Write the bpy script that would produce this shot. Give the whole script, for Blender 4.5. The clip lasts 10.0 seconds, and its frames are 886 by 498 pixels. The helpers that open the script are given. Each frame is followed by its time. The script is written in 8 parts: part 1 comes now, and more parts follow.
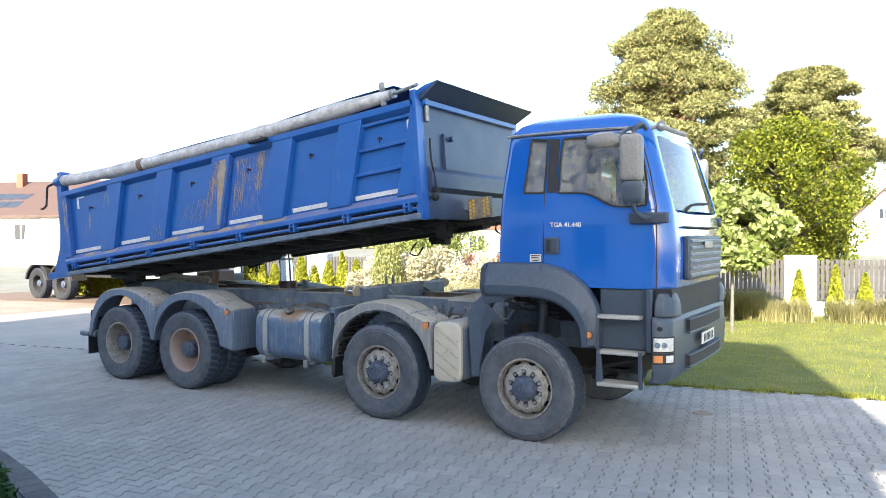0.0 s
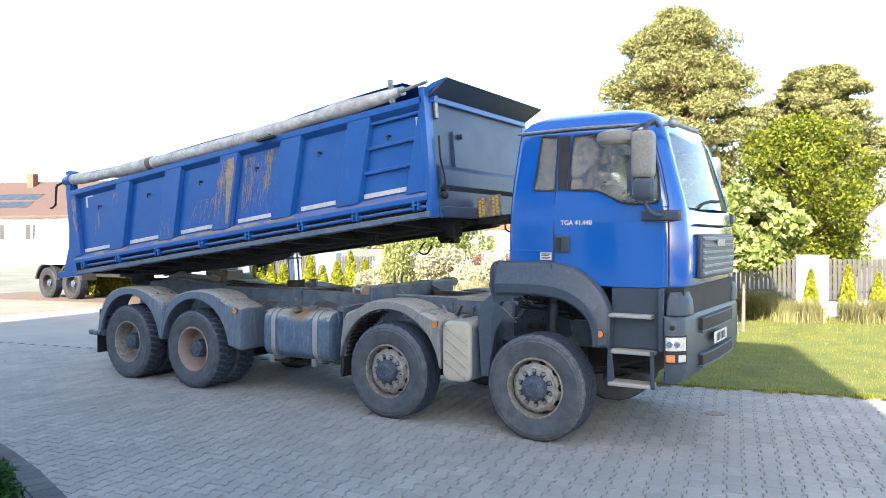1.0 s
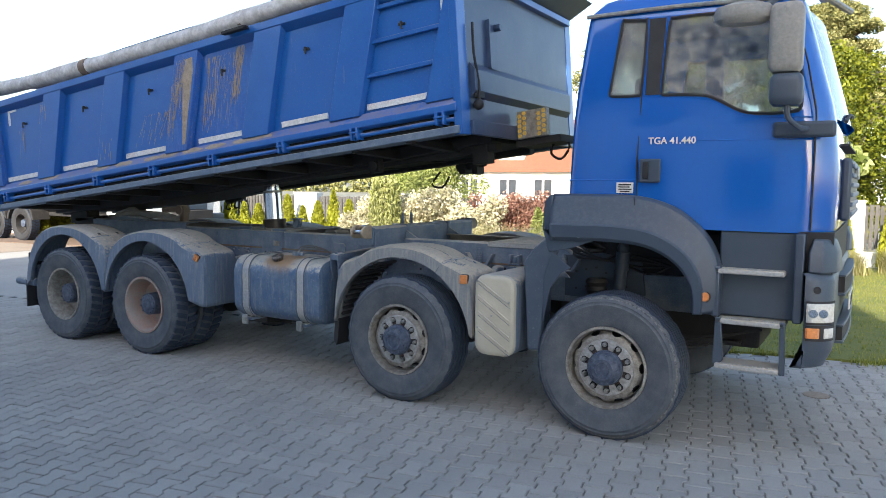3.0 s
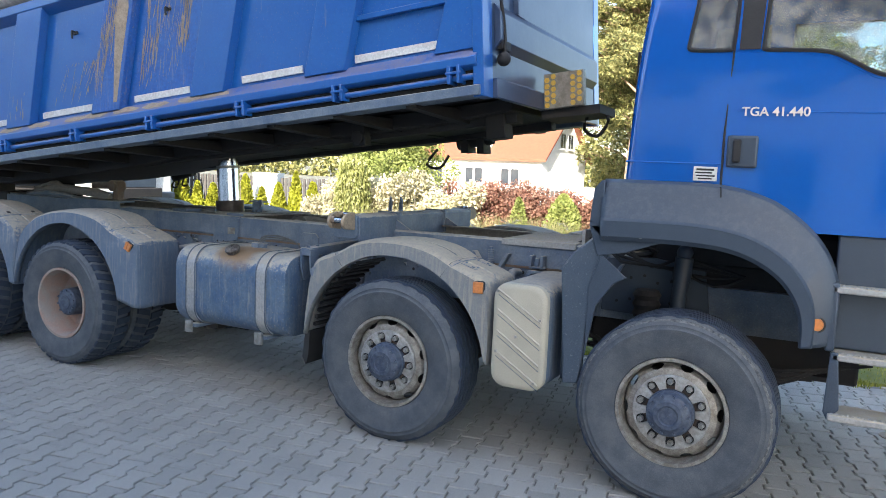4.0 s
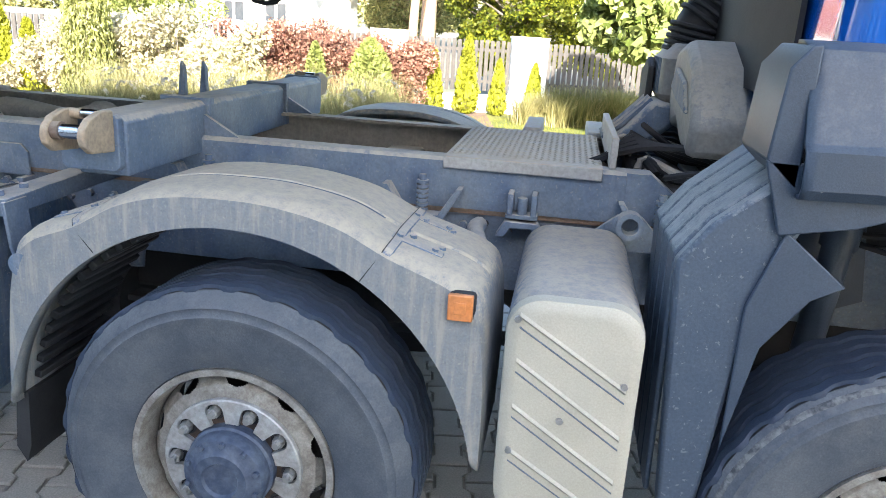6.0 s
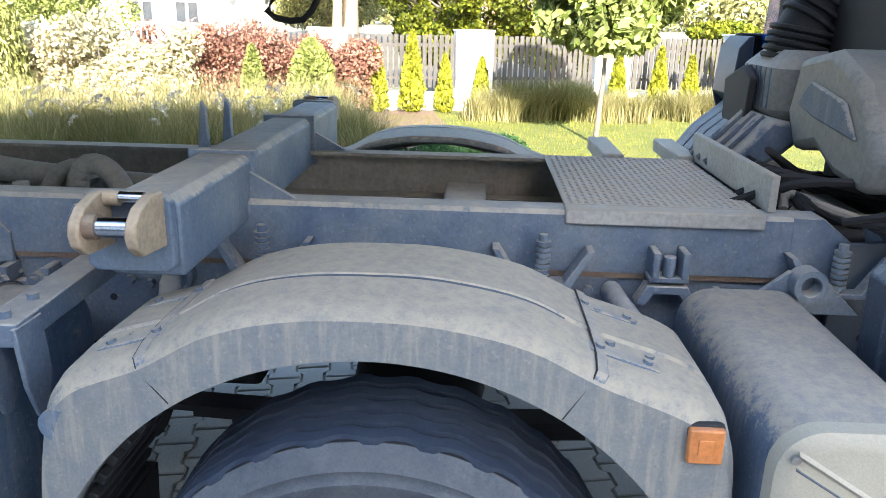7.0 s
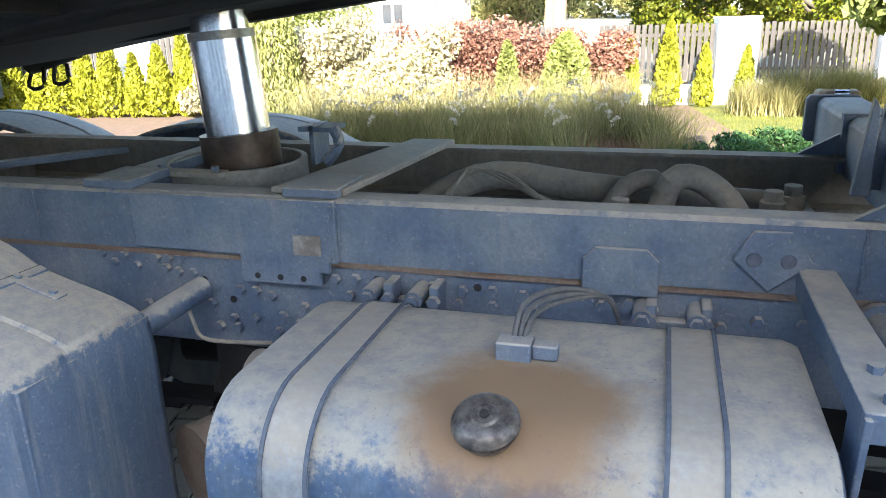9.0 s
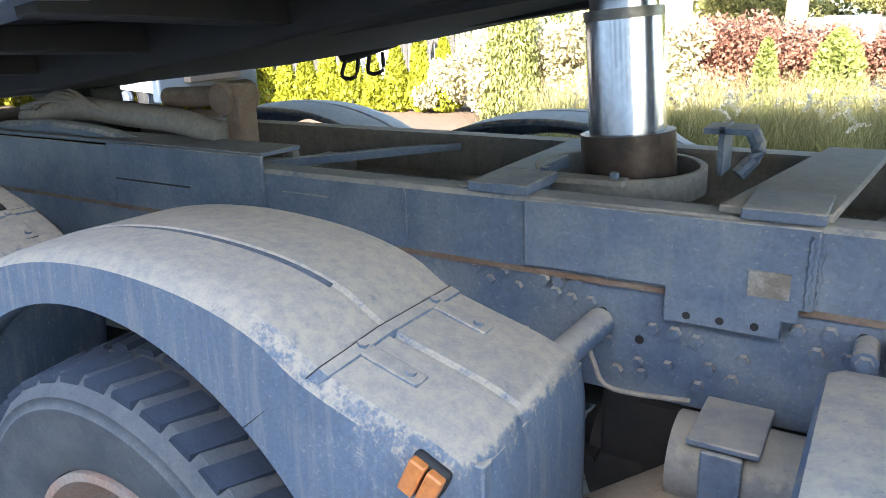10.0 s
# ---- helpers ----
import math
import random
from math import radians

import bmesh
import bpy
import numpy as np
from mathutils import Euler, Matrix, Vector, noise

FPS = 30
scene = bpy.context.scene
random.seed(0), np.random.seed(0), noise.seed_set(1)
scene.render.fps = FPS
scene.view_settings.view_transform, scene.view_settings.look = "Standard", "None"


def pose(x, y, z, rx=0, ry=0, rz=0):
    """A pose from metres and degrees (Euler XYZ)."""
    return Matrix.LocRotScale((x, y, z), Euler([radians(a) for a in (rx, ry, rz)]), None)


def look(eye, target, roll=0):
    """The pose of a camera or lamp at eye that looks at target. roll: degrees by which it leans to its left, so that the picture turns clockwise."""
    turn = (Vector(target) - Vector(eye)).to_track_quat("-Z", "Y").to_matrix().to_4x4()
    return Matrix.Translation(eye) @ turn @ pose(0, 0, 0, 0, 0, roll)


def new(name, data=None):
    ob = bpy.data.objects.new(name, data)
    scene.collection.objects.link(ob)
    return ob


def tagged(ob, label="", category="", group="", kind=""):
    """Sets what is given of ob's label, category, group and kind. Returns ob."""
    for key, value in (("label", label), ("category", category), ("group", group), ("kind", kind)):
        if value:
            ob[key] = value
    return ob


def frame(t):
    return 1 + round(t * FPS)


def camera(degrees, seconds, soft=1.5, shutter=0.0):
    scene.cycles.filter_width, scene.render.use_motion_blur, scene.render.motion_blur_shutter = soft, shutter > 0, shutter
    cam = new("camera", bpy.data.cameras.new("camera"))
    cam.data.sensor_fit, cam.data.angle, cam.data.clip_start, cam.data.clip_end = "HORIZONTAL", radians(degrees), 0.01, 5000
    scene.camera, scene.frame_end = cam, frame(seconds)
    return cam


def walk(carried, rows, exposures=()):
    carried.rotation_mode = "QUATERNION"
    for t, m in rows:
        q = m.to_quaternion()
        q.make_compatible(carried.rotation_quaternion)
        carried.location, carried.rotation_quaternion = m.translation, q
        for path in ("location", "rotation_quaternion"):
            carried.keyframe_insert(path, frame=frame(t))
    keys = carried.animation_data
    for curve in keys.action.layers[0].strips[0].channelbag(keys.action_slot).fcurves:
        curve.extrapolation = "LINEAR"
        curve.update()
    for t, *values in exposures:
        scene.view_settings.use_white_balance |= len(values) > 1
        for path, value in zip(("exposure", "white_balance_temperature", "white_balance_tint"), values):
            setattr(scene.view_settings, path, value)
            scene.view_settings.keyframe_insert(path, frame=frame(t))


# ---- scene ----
cam = camera(61.4, 10.0, soft=0.35)
EXPOSURES = [(0, 2.05), (1, 2.1), (2, 2.2), (2.5, 1.58), (4, 2.0), (5, 2.4), (5.5, 2.58), (5.7, 2.62), (7, 2.5), (8, 2.4), (9, 2.58), (9.5, 2.75), (10, 2.88)]
PATH = [
    (0, (3.164, -6.657, 2.007), (2.116, -4.954, 1.978), -0.2),
    (0.5, (3.18, -6.62, 2.003), (2.119, -4.925, 1.974), -0.3),
    (1, (3.123, -6.608, 1.985), (2.056, -4.917, 1.957), -0.2),
    (1.5, (2.904, -6.49, 1.973), (1.842, -4.797, 1.886), -0.1),
    (2, (2.565, -6.095, 1.916), (1.514, -4.398, 1.797), -0.0),
    (2.5, (2.106, -5.612, 1.878), (1.06, -3.914, 1.725), 0.1),
    (2.7, (1.931, -5.404, 1.862), (0.893, -3.703, 1.693), 0.1),
    (3.8, (0.842, -4.274, 1.743), (-0.073, -2.504, 1.565), 2.4),
    (4, (0.663, -4.039, 1.756), (-0.245, -2.269, 1.551), 2.5),
    (4.5, (0.214, -3.438, 1.748), (-0.632, -1.637, 1.546), 2.9),
    (5, (-0.2, -2.815, 1.738), (-0.962, -0.99, 1.437), 3.2),
    (5.5, (-0.628, -2.22, 1.745), (-1.174, -0.346, 1.309), 3.1),
    (5.7, (-0.769, -1.984, 1.74), (-1.196, -0.11, 1.189), 3.2),
    (6.8, (-1.469, -1.278, 1.816), (-1.566, 0.627, 1.215), 1.7),
    (7, (-1.602, -1.196, 1.816), (-1.692, 0.709, 1.215), 1.2),
    (7.5, (-1.961, -1.081, 1.781), (-2.122, 0.819, 1.177), 0.3),
    (8, (-2.318, -1.074, 1.783), (-2.69, 0.793, 1.171), -1.7),
    (8.5, (-2.637, -0.985, 1.775), (-3.102, 0.862, 1.164), -2.1),
    (9, (-2.964, -0.934, 1.771), (-3.508, 0.891, 1.161), -1.5),
    (9.5, (-3.343, -0.883, 1.76), (-4.048, 0.886, 1.149), -2.2),
    (10, (-3.676, -0.764, 1.721), (-4.678, 0.861, 1.125), -1.8),
]
walk(cam, [(t, look(eye, target, roll)) for t, eye, target, roll in PATH], EXPOSURES)

# ---- light: low sun from behind the camera's side, clear sky ----
world = bpy.data.worlds.new("sky")
scene.world = world
world.use_nodes = True
SUN_DIR = Vector((-0.16, 0.89, -0.43)).normalized()
wn = world.node_tree.nodes
sky = wn.new("ShaderNodeTexSky")
sky.sky_type, sky.sun_disc = "NISHITA", False
sky.sun_elevation = math.asin(-SUN_DIR.z)
sky.sun_rotation = math.atan2(-SUN_DIR.x, -SUN_DIR.y)
sky.air_density, sky.dust_density, sky.ozone_density = 1.0, 1.5, 1.0
wn["Background"].inputs["Strength"].default_value = 0.15
world.node_tree.links.new(sky.outputs[0], wn["Background"].inputs[0])
sun = new("sun", bpy.data.lights.new("sun", "SUN"))
sun.data.energy, sun.data.angle, sun.data.color = 5.0, radians(0.53), (1.0, 0.93, 0.82)
sun.matrix_world = look((0, -30, 20), Vector((0, -30, 20)) + SUN_DIR)


# ---- materials ----
def material(name, color, rough=0.6, metal=0.0, second=None, scale=6.0, amount=0.5, dust=None, dust_amount=0.0,
             bump=0.0, bump_scale=60.0, coat=0.0, streak=0.0, random_tint=0.0, sharp=0.12, spec=0.5, side_dust=0.10, stain=None, streak_lo=0.58, specks=0.0, drips=0.0, grain_amount=0.18):
    """Node material: base colour mixed with a second colour by broad noise, fine grain, dust and streaks, and a bump."""
    m = bpy.data.materials.new(name)
    m.use_nodes = True
    n, l = m.node_tree.nodes, m.node_tree.links
    b = n["Principled BSDF"]
    b.inputs["Roughness"].default_value, b.inputs["Metallic"].default_value = rough, metal
    b.inputs["Coat Weight"].default_value, b.inputs["Coat Roughness"].default_value = coat, 0.08
    b.inputs["Specular IOR Level"].default_value = spec
    geo = n.new("ShaderNodeTexCoord")
    def noise_tex(sc, detail=5.0, stretch=None):
        t = n.new("ShaderNodeTexNoise")
        t.inputs["Scale"].default_value, t.inputs["Detail"].default_value, t.inputs["Roughness"].default_value = sc, detail, 0.62
        if stretch:
            mp = n.new("ShaderNodeMapping")
            mp.inputs["Scale"].default_value = stretch
            l.new(geo.outputs["Object"], mp.inputs[0])
            l.new(mp.outputs[0], t.inputs[0])
        else:
            l.new(geo.outputs["Object"], t.inputs[0])
        return t
    def ramp(src, lo, hi):
        r = n.new("ShaderNodeMapRange")
        r.inputs[1].default_value, r.inputs[2].default_value = lo, hi
        l.new(src, r.inputs[0])
        return r.outputs[0]
    def mix(fac, a, c, mode="MIX"):
        x = n.new("ShaderNodeMix")
        x.data_type, x.blend_type = "RGBA", mode
        for key, v in ((0, fac), (6, a), (7, c)):
            if hasattr(v, "is_linked"):
                l.new(v, x.inputs[key])
            else:
                x.inputs[key].default_value = v if key == 0 else (*v, 1)
        return x.outputs[2]
    col = tuple(color)
    sec = second or tuple(c * 0.72 for c in color)
    broad = noise_tex(scale)
    fac = ramp(broad.outputs[0], 0.5 - sharp, 0.5 + sharp)
    mul = n.new("ShaderNodeMath")
    mul.operation = "MULTIPLY"
    mul.inputs[1].default_value = amount
    l.new(fac, mul.inputs[0])
    out = mix(mul.outputs[0], col, sec)
    grain = noise_tex(bump_scale, 3)
    g = ramp(grain.outputs[0], 0.3, 0.7)
    gm = n.new("ShaderNodeMapRange")
    gm.inputs[3].default_value, gm.inputs[4].default_value = 1 - grain_amount, 1 + grain_amount
    l.new(g, gm.inputs[0])
    comb = n.new("ShaderNodeCombineColor")
    for k in range(3):
        l.new(gm.outputs[0], comb.inputs[k])
    out = mix(1.0, out, comb.outputs[0], "MULTIPLY")
    if dust:
        # dust settles on what faces up, in patches
        nrm = n.new("ShaderNodeNewGeometry")
        sep = n.new("ShaderNodeSeparateXYZ")
        l.new(nrm.outputs["Normal"], sep.inputs[0])
        up = n.new("ShaderNodeMapRange")
        up.interpolation_type = "SMOOTHSTEP"
        up.inputs[1].default_value, up.inputs[2].default_value, up.inputs[3].default_value, up.inputs[4].default_value = 0.25, 0.70, side_dust, 1.0
        dn = noise_tex(scale * 2.3, 8)
        fine = noise_tex(scale * 11.0, 8)
        fm = n.new("ShaderNodeMath")
        fm.operation = "MULTIPLY_ADD"
        fm.inputs[1].default_value = 0.55
        l.new(fine.outputs[0], fm.inputs[0])
        l.new(dn.outputs[0], fm.inputs[2])
        df0 = ramp(fm.outputs[0], 0.62, 0.90)
        rag = n.new("ShaderNodeMath")
        rag.operation = "MULTIPLY_ADD"
        rag.inputs[1].default_value, rag.inputs[2].default_value = 1.5, -1.16
        l.new(fm.outputs[0], rag.inputs[0])
        rg = n.new("ShaderNodeMath")
        rg.operation = "ADD"
        l.new(rag.outputs[0], rg.inputs[0])
        l.new(sep.outputs[2], rg.inputs[1])
        l.new(rg.outputs[0], up.inputs[0])
        dfm = n.new("ShaderNodeMapRange")
        dfm.inputs[3].default_value, dfm.inputs[4].default_value = 0.62, 1.0
        l.new(df0, dfm.inputs[0])
        df = dfm.outputs[0]
        dm = n.new("ShaderNodeMath")
        dm.operation = "MULTIPLY"
        l.new(up.outputs[0], dm.inputs[0])
        l.new(df, dm.inputs[1])
        dd = n.new("ShaderNodeMath")
        dd.operation = "MULTIPLY"
        dd.inputs[1].default_value = dust_amount
        l.new(dm.outputs[0], dd.inputs[0])
        out = mix(dd.outputs[0], out, dust)
        rr = n.new("ShaderNodeMapRange")
        rr.inputs[3].default_value, rr.inputs[4].default_value = rough, 0.85
        l.new(dd.outputs[0], rr.inputs[0])
        l.new(rr.outputs[0], b.inputs["Roughness"])
    if streak:
        st = noise_tex(7.0, 6, (3.2, 3.2, 0.45))
        sf = ramp(st.outputs[0], streak_lo, streak_lo + 0.12)
        sm = n.new("ShaderNodeMath")
        sm.operation = "MULTIPLY"
        sm.inputs[1].default_value = streak
        l.new(sf, sm.inputs[0])
        out = mix(sm.outputs[0], out, dust or (0.4, 0.36, 0.3))
    if drips:
        # narrow runs of dried mud down the sides
        st = noise_tex(11.0, 7, (3.4, 3.4, 0.30))
        sf = ramp(st.outputs[0], 0.50, 0.66)
        sm = n.new("ShaderNodeMath")
        sm.operation = "MULTIPLY"
        sm.inputs[1].default_value = drips
        l.new(sf, sm.inputs[0])
        out = mix(sm.outputs[0], out, dust or (0.4, 0.36, 0.3))
    if specks:
        # splashes and chips
        for sc, lo, tone in ((75.0, 0.64, dust or (0.45, 0.42, 0.36)), (90.0, 0.67, (0.05, 0.05, 0.055))):
            sp = noise_tex(sc, 2)
            sm = n.new("ShaderNodeMath")
            sm.operation = "MULTIPLY"
            sm.inputs[1].default_value = specks
            l.new(ramp(sp.outputs[0], lo, lo + 0.05), sm.inputs[0])
            out = mix(sm.outputs[0], out, tone)
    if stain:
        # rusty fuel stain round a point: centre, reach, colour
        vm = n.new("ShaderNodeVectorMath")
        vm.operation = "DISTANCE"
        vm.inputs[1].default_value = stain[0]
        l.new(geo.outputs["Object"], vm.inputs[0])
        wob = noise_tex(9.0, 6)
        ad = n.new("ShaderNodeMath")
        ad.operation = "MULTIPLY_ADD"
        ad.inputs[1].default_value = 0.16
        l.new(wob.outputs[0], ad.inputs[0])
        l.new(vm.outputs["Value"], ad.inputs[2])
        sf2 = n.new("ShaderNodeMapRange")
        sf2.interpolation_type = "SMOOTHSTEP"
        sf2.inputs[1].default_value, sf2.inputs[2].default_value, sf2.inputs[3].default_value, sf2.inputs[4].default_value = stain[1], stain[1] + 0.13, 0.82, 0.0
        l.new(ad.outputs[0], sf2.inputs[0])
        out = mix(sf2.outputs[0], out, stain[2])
    if random_tint:
        info = n.new("ShaderNodeObjectInfo")
        rnd = n.new("ShaderNodeNewGeometry")
        add = n.new("ShaderNodeMath")
        add.operation = "ADD"
        l.new(info.outputs["Random"], add.inputs[0])
        l.new(rnd.outputs["Random Per Island"], add.inputs[1])
        fr = n.new("ShaderNodeMath")
        fr.operation = "FRACT"
        l.new(add.outputs[0], fr.inputs[0])
        tr = n.new("ShaderNodeMapRange")
        tr.inputs[3].default_value, tr.inputs[4].default_value = 1 - random_tint, 1 + random_tint
        l.new(fr.outputs[0], tr.inputs[0])
        c2 = n.new("ShaderNodeCombineColor")
        for k in range(3):
            l.new(tr.outputs[0], c2.inputs[k])
        out = mix(1.0, out, c2.outputs[0], "MULTIPLY")
    l.new(out, b.inputs["Base Color"])
    if bump:
        bp = n.new("ShaderNodeBump")
        bp.inputs["Strength"].default_value, bp.inputs["Distance"].default_value = bump, 0.004
        l.new(grain.outputs[0], bp.inputs["Height"])
        l.new(bp.outputs[0], b.inputs["Normal"])
    return m


def glass_material(name, color=(0.9, 0.95, 0.95), rough=0.02):
    """Thin dusty pane: clear, with a mirror's gloss at a flat angle."""
    m = bpy.data.materials.new(name)
    m.use_nodes = True
    n, l = m.node_tree.nodes, m.node_tree.links
    n.remove(n["Principled BSDF"])
    tr, gl, df = n.new("ShaderNodeBsdfTransparent"), n.new("ShaderNodeBsdfGlossy"), n.new("ShaderNodeBsdfDiffuse")
    tr.inputs[0].default_value = (*color, 1)
    gl.inputs[1].default_value = rough
    df.inputs[0].default_value = (0.5, 0.5, 0.48, 1)
    fr = n.new("ShaderNodeFresnel")
    fr.inputs[0].default_value = 1.9
    a, c = n.new("ShaderNodeMixShader"), n.new("ShaderNodeMixShader")
    no = n.new("ShaderNodeTexNoise")
    no.inputs["Scale"].default_value, no.inputs["Detail"].default_value = 14.0, 8.0
    co = n.new("ShaderNodeTexCoord")
    l.new(co.outputs["Object"], no.inputs[0])
    mr = n.new("ShaderNodeMapRange")
    mr.inputs[1].default_value, mr.inputs[2].default_value, mr.inputs[3].default_value, mr.inputs[4].default_value = 0.35, 0.72, 0.07, 0.42
    l.new(no.outputs[0], mr.inputs[0])
    l.new(mr.outputs[0], a.inputs[0])
    l.new(tr.outputs[0], a.inputs[1])
    l.new(df.outputs[0], a.inputs[2])
    l.new(fr.outputs[0], c.inputs[0])
    l.new(a.outputs[0], c.inputs[1])
    l.new(gl.outputs[0], c.inputs[2])
    l.new(c.outputs[0], n["Material Output"].inputs[0])
    return m


DUST = (0.43, 0.375, 0.285)
M_CAB = material("cab_blue_paint", (0.001, 0.082, 0.37), 0.14, 0.0, (0.002, 0.090, 0.39), 3, 0.5, coat=1.0, bump_scale=30, grain_amount=0.02)
M_BOX = material("body_blue_paint", (0.003, 0.088, 0.34), 0.3, 0.0, (0.008, 0.104, 0.36), 5, 0.6, dust=(0.34, 0.24, 0.14), dust_amount=0.45, side_dust=0.03, streak=0.4, streak_lo=0.66, specks=0.15, coat=0.35, bump_scale=40, grain_amount=0.05)
M_BOX_SCR = material("scratched_blue_paint", (0.003, 0.090, 0.36), 0.45, 0.0, (0.008, 0.108, 0.37), 5, 0.6, dust=(0.36, 0.26, 0.17), dust_amount=0.5, streak=0.5, streak_lo=0.60, drips=0.12, specks=0.3, bump_scale=40)
M_GREY = material("grey_plastic", (0.034, 0.050, 0.075), 0.45, 0.0, (0.043, 0.060, 0.085), 14, 0.5, dust=(0.36, 0.365, 0.335), dust_amount=0.07, side_dust=0.04, bump=0.15, bump_scale=220)
M_FEND = material("dusty_fender_plastic", (0.066, 0.108, 0.176), 0.55, 0.0, (0.098, 0.14, 0.195), 16, 0.5, dust=(0.39, 0.345, 0.275), dust_amount=0.92, side_dust=0.09, streak=0.22, drips=0.24, specks=0.2, bump=0.15, bump_scale=150)
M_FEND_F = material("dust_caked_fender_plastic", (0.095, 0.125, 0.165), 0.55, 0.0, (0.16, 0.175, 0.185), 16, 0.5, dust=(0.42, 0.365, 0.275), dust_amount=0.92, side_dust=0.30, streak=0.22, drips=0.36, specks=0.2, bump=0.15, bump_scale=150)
M_GUARD = material("scraped_mudguard_plastic", (0.042, 0.062, 0.092), 0.45, 0.0, (0.060, 0.080, 0.108), 12, 0.6, dust=(0.42, 0.42, 0.40), dust_amount=0.35, side_dust=0.05, specks=0.22, bump=0.2, bump_scale=120)
M_FRAME = material("dusty_blue_grey_frame", (0.052, 0.095, 0.170), 0.5, 0.0, (0.145, 0.185, 0.235), 5, 0.8, dust=(0.40, 0.375, 0.32), dust_amount=0.88, side_dust=0.11, streak=0.12, drips=0.03, specks=0.22, bump=0.3, bump_scale=90)
M_FEND_BARE = material("bare_fender_plastic", (0.10, 0.122, 0.155), 0.9, 0.0, (0.14, 0.155, 0.175), 16, 0.5, bump=0.15, spec=0.1)
M_RAIL_IN = material("brown_dusty_inner_rail", (0.19, 0.172, 0.150), 0.7, 0.0, (0.26, 0.235, 0.20), 9, 0.7, dust=DUST, dust_amount=0.9, side_dust=0.1, drips=0.2, bump=0.2)
M_MUD = material("dried_tan_mud", (0.36, 0.285, 0.21), 0.9, 0.0, (0.27, 0.215, 0.16), 14, 0.8, bump=0.3)
M_RUST = material("dusty_rust", (0.15, 0.095, 0.065), 0.85, 0.0, (0.20, 0.16, 0.13), 9, 0.7, dust=DUST, dust_amount=0.4, bump=0.4, bump_scale=120)
# base lowered to near black, so the underside's shade is partly in the colour
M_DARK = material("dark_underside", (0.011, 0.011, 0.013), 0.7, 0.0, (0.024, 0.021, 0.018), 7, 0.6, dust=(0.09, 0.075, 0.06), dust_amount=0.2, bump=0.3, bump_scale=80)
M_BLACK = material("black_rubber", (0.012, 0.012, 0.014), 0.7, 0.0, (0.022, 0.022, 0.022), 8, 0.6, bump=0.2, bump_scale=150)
M_TYRE = material("dusty_tyre_rubber", (0.046, 0.056, 0.072), 0.75, 0.0, (0.088, 0.098, 0.110), 7, 0.75, dust=(0.20, 0.20, 0.20), dust_amount=0.2, specks=0.12, bump=0.3, bump_scale=180)
M_TREAD = material("tyre_tread_rubber", (0.015, 0.026, 0.050), 0.65, 0.0, (0.030, 0.044, 0.072), 14, 0.6, dust=(0.12, 0.13, 0.15), dust_amount=0.08, bump=0.3, bump_scale=180)
M_RIM = material("weathered_rim_silver", (0.30, 0.285, 0.255), 0.45, 0.3, (0.15, 0.125, 0.105), 22, 0.75, bump=0.35, bump_scale=160)
M_RIM_RUST = material("rusty_red_rim", (0.30, 0.19, 0.15), 0.75, 0.0, (0.25, 0.23, 0.21), 8, 0.8, bump=0.35, bump_scale=120)
M_STEEL = material("bare_steel", (0.34, 0.34, 0.33), 0.42, 0.6, (0.2, 0.18, 0.15), 20, 0.6, bump=0.2)
M_CHROME = material("chromed_cylinder", (0.70, 0.73, 0.78), 0.20, 1.0, (0.7, 0.7, 0.72), 8, 0.5)
M_HUB = material("blue_grey_hub_paint", (0.035, 0.048, 0.082), 0.55, 0.1, (0.10, 0.12, 0.15), 22, 0.6, bump=0.3)
M_TARP = material("grey_tarpaulin", (0.58, 0.57, 0.56), 0.6, 0.0, (0.33, 0.31, 0.29), 6, 0.8, dust=(0.4, 0.3, 0.2), dust_amount=0.2, bump=0.4, bump_scale=25)
M_TARP_BLUE = material("blue_tarpaulin", (0.02, 0.10, 0.36), 0.5, 0.0, (0.03, 0.13, 0.4), 6, 0.7, bump=0.3, bump_scale=20)
M_WHITE = material("white_reflective_tape", (0.62, 0.62, 0.6), 0.5, 0.0, (0.5, 0.48, 0.45), 14, 0.7)
M_BEIGE = material("beige_painted_cover", (0.42, 0.385, 0.305), 0.6, 0.0, (0.36, 0.33, 0.26), 4, 0.7, drips=0.10, grain_amount=0.08, specks=0.06, bump=0.12, bump_scale=200)
M_TANK = material("scuffed_blue_tank", (0.036, 0.092, 0.190), 0.38, 0.15, (0.12, 0.17, 0.225), 9, 0.6, dust=(0.42, 0.388, 0.32), dust_amount=0.95, side_dust=0.08, streak=0.3, drips=0.12, specks=0.35, bump=0.15, bump_scale=60, stain=((-3.18, 0.19, 1.15), 0.22, (0.245, 0.138, 0.058)))
M_STRAP = material("steel_tank_strap", (0.30, 0.32, 0.34), 0.5, 0.3, (0.38, 0.37, 0.34), 9, 0.7, dust=DUST, dust_amount=0.7)
M_ORANGE = material("orange_lens", (0.58, 0.20, 0.05), 0.4, 0.0, (0.50, 0.20, 0.08), 12, 0.4, coat=0.4)
M_LENS = material("clear_lamp_lens", (0.62, 0.62, 0.58), 0.15, 0.3, (0.45, 0.44, 0.42), 18, 0.6, coat=0.6)
M_GALV = material("galvanised_tread_plate", (0.36, 0.37, 0.37), 0.55, 0.35, (0.30, 0.29, 0.27), 6, 0.7, dust=DUST, dust_amount=0.8, bump=0.3)
M_MIRROR_G = material("dusty_mirror_shell", (0.17, 0.175, 0.175), 0.5, 0.0, (0.22, 0.21, 0.20), 12, 0.6, dust=DUST, dust_amount=0.5, side_dust=0.2, bump=0.2)
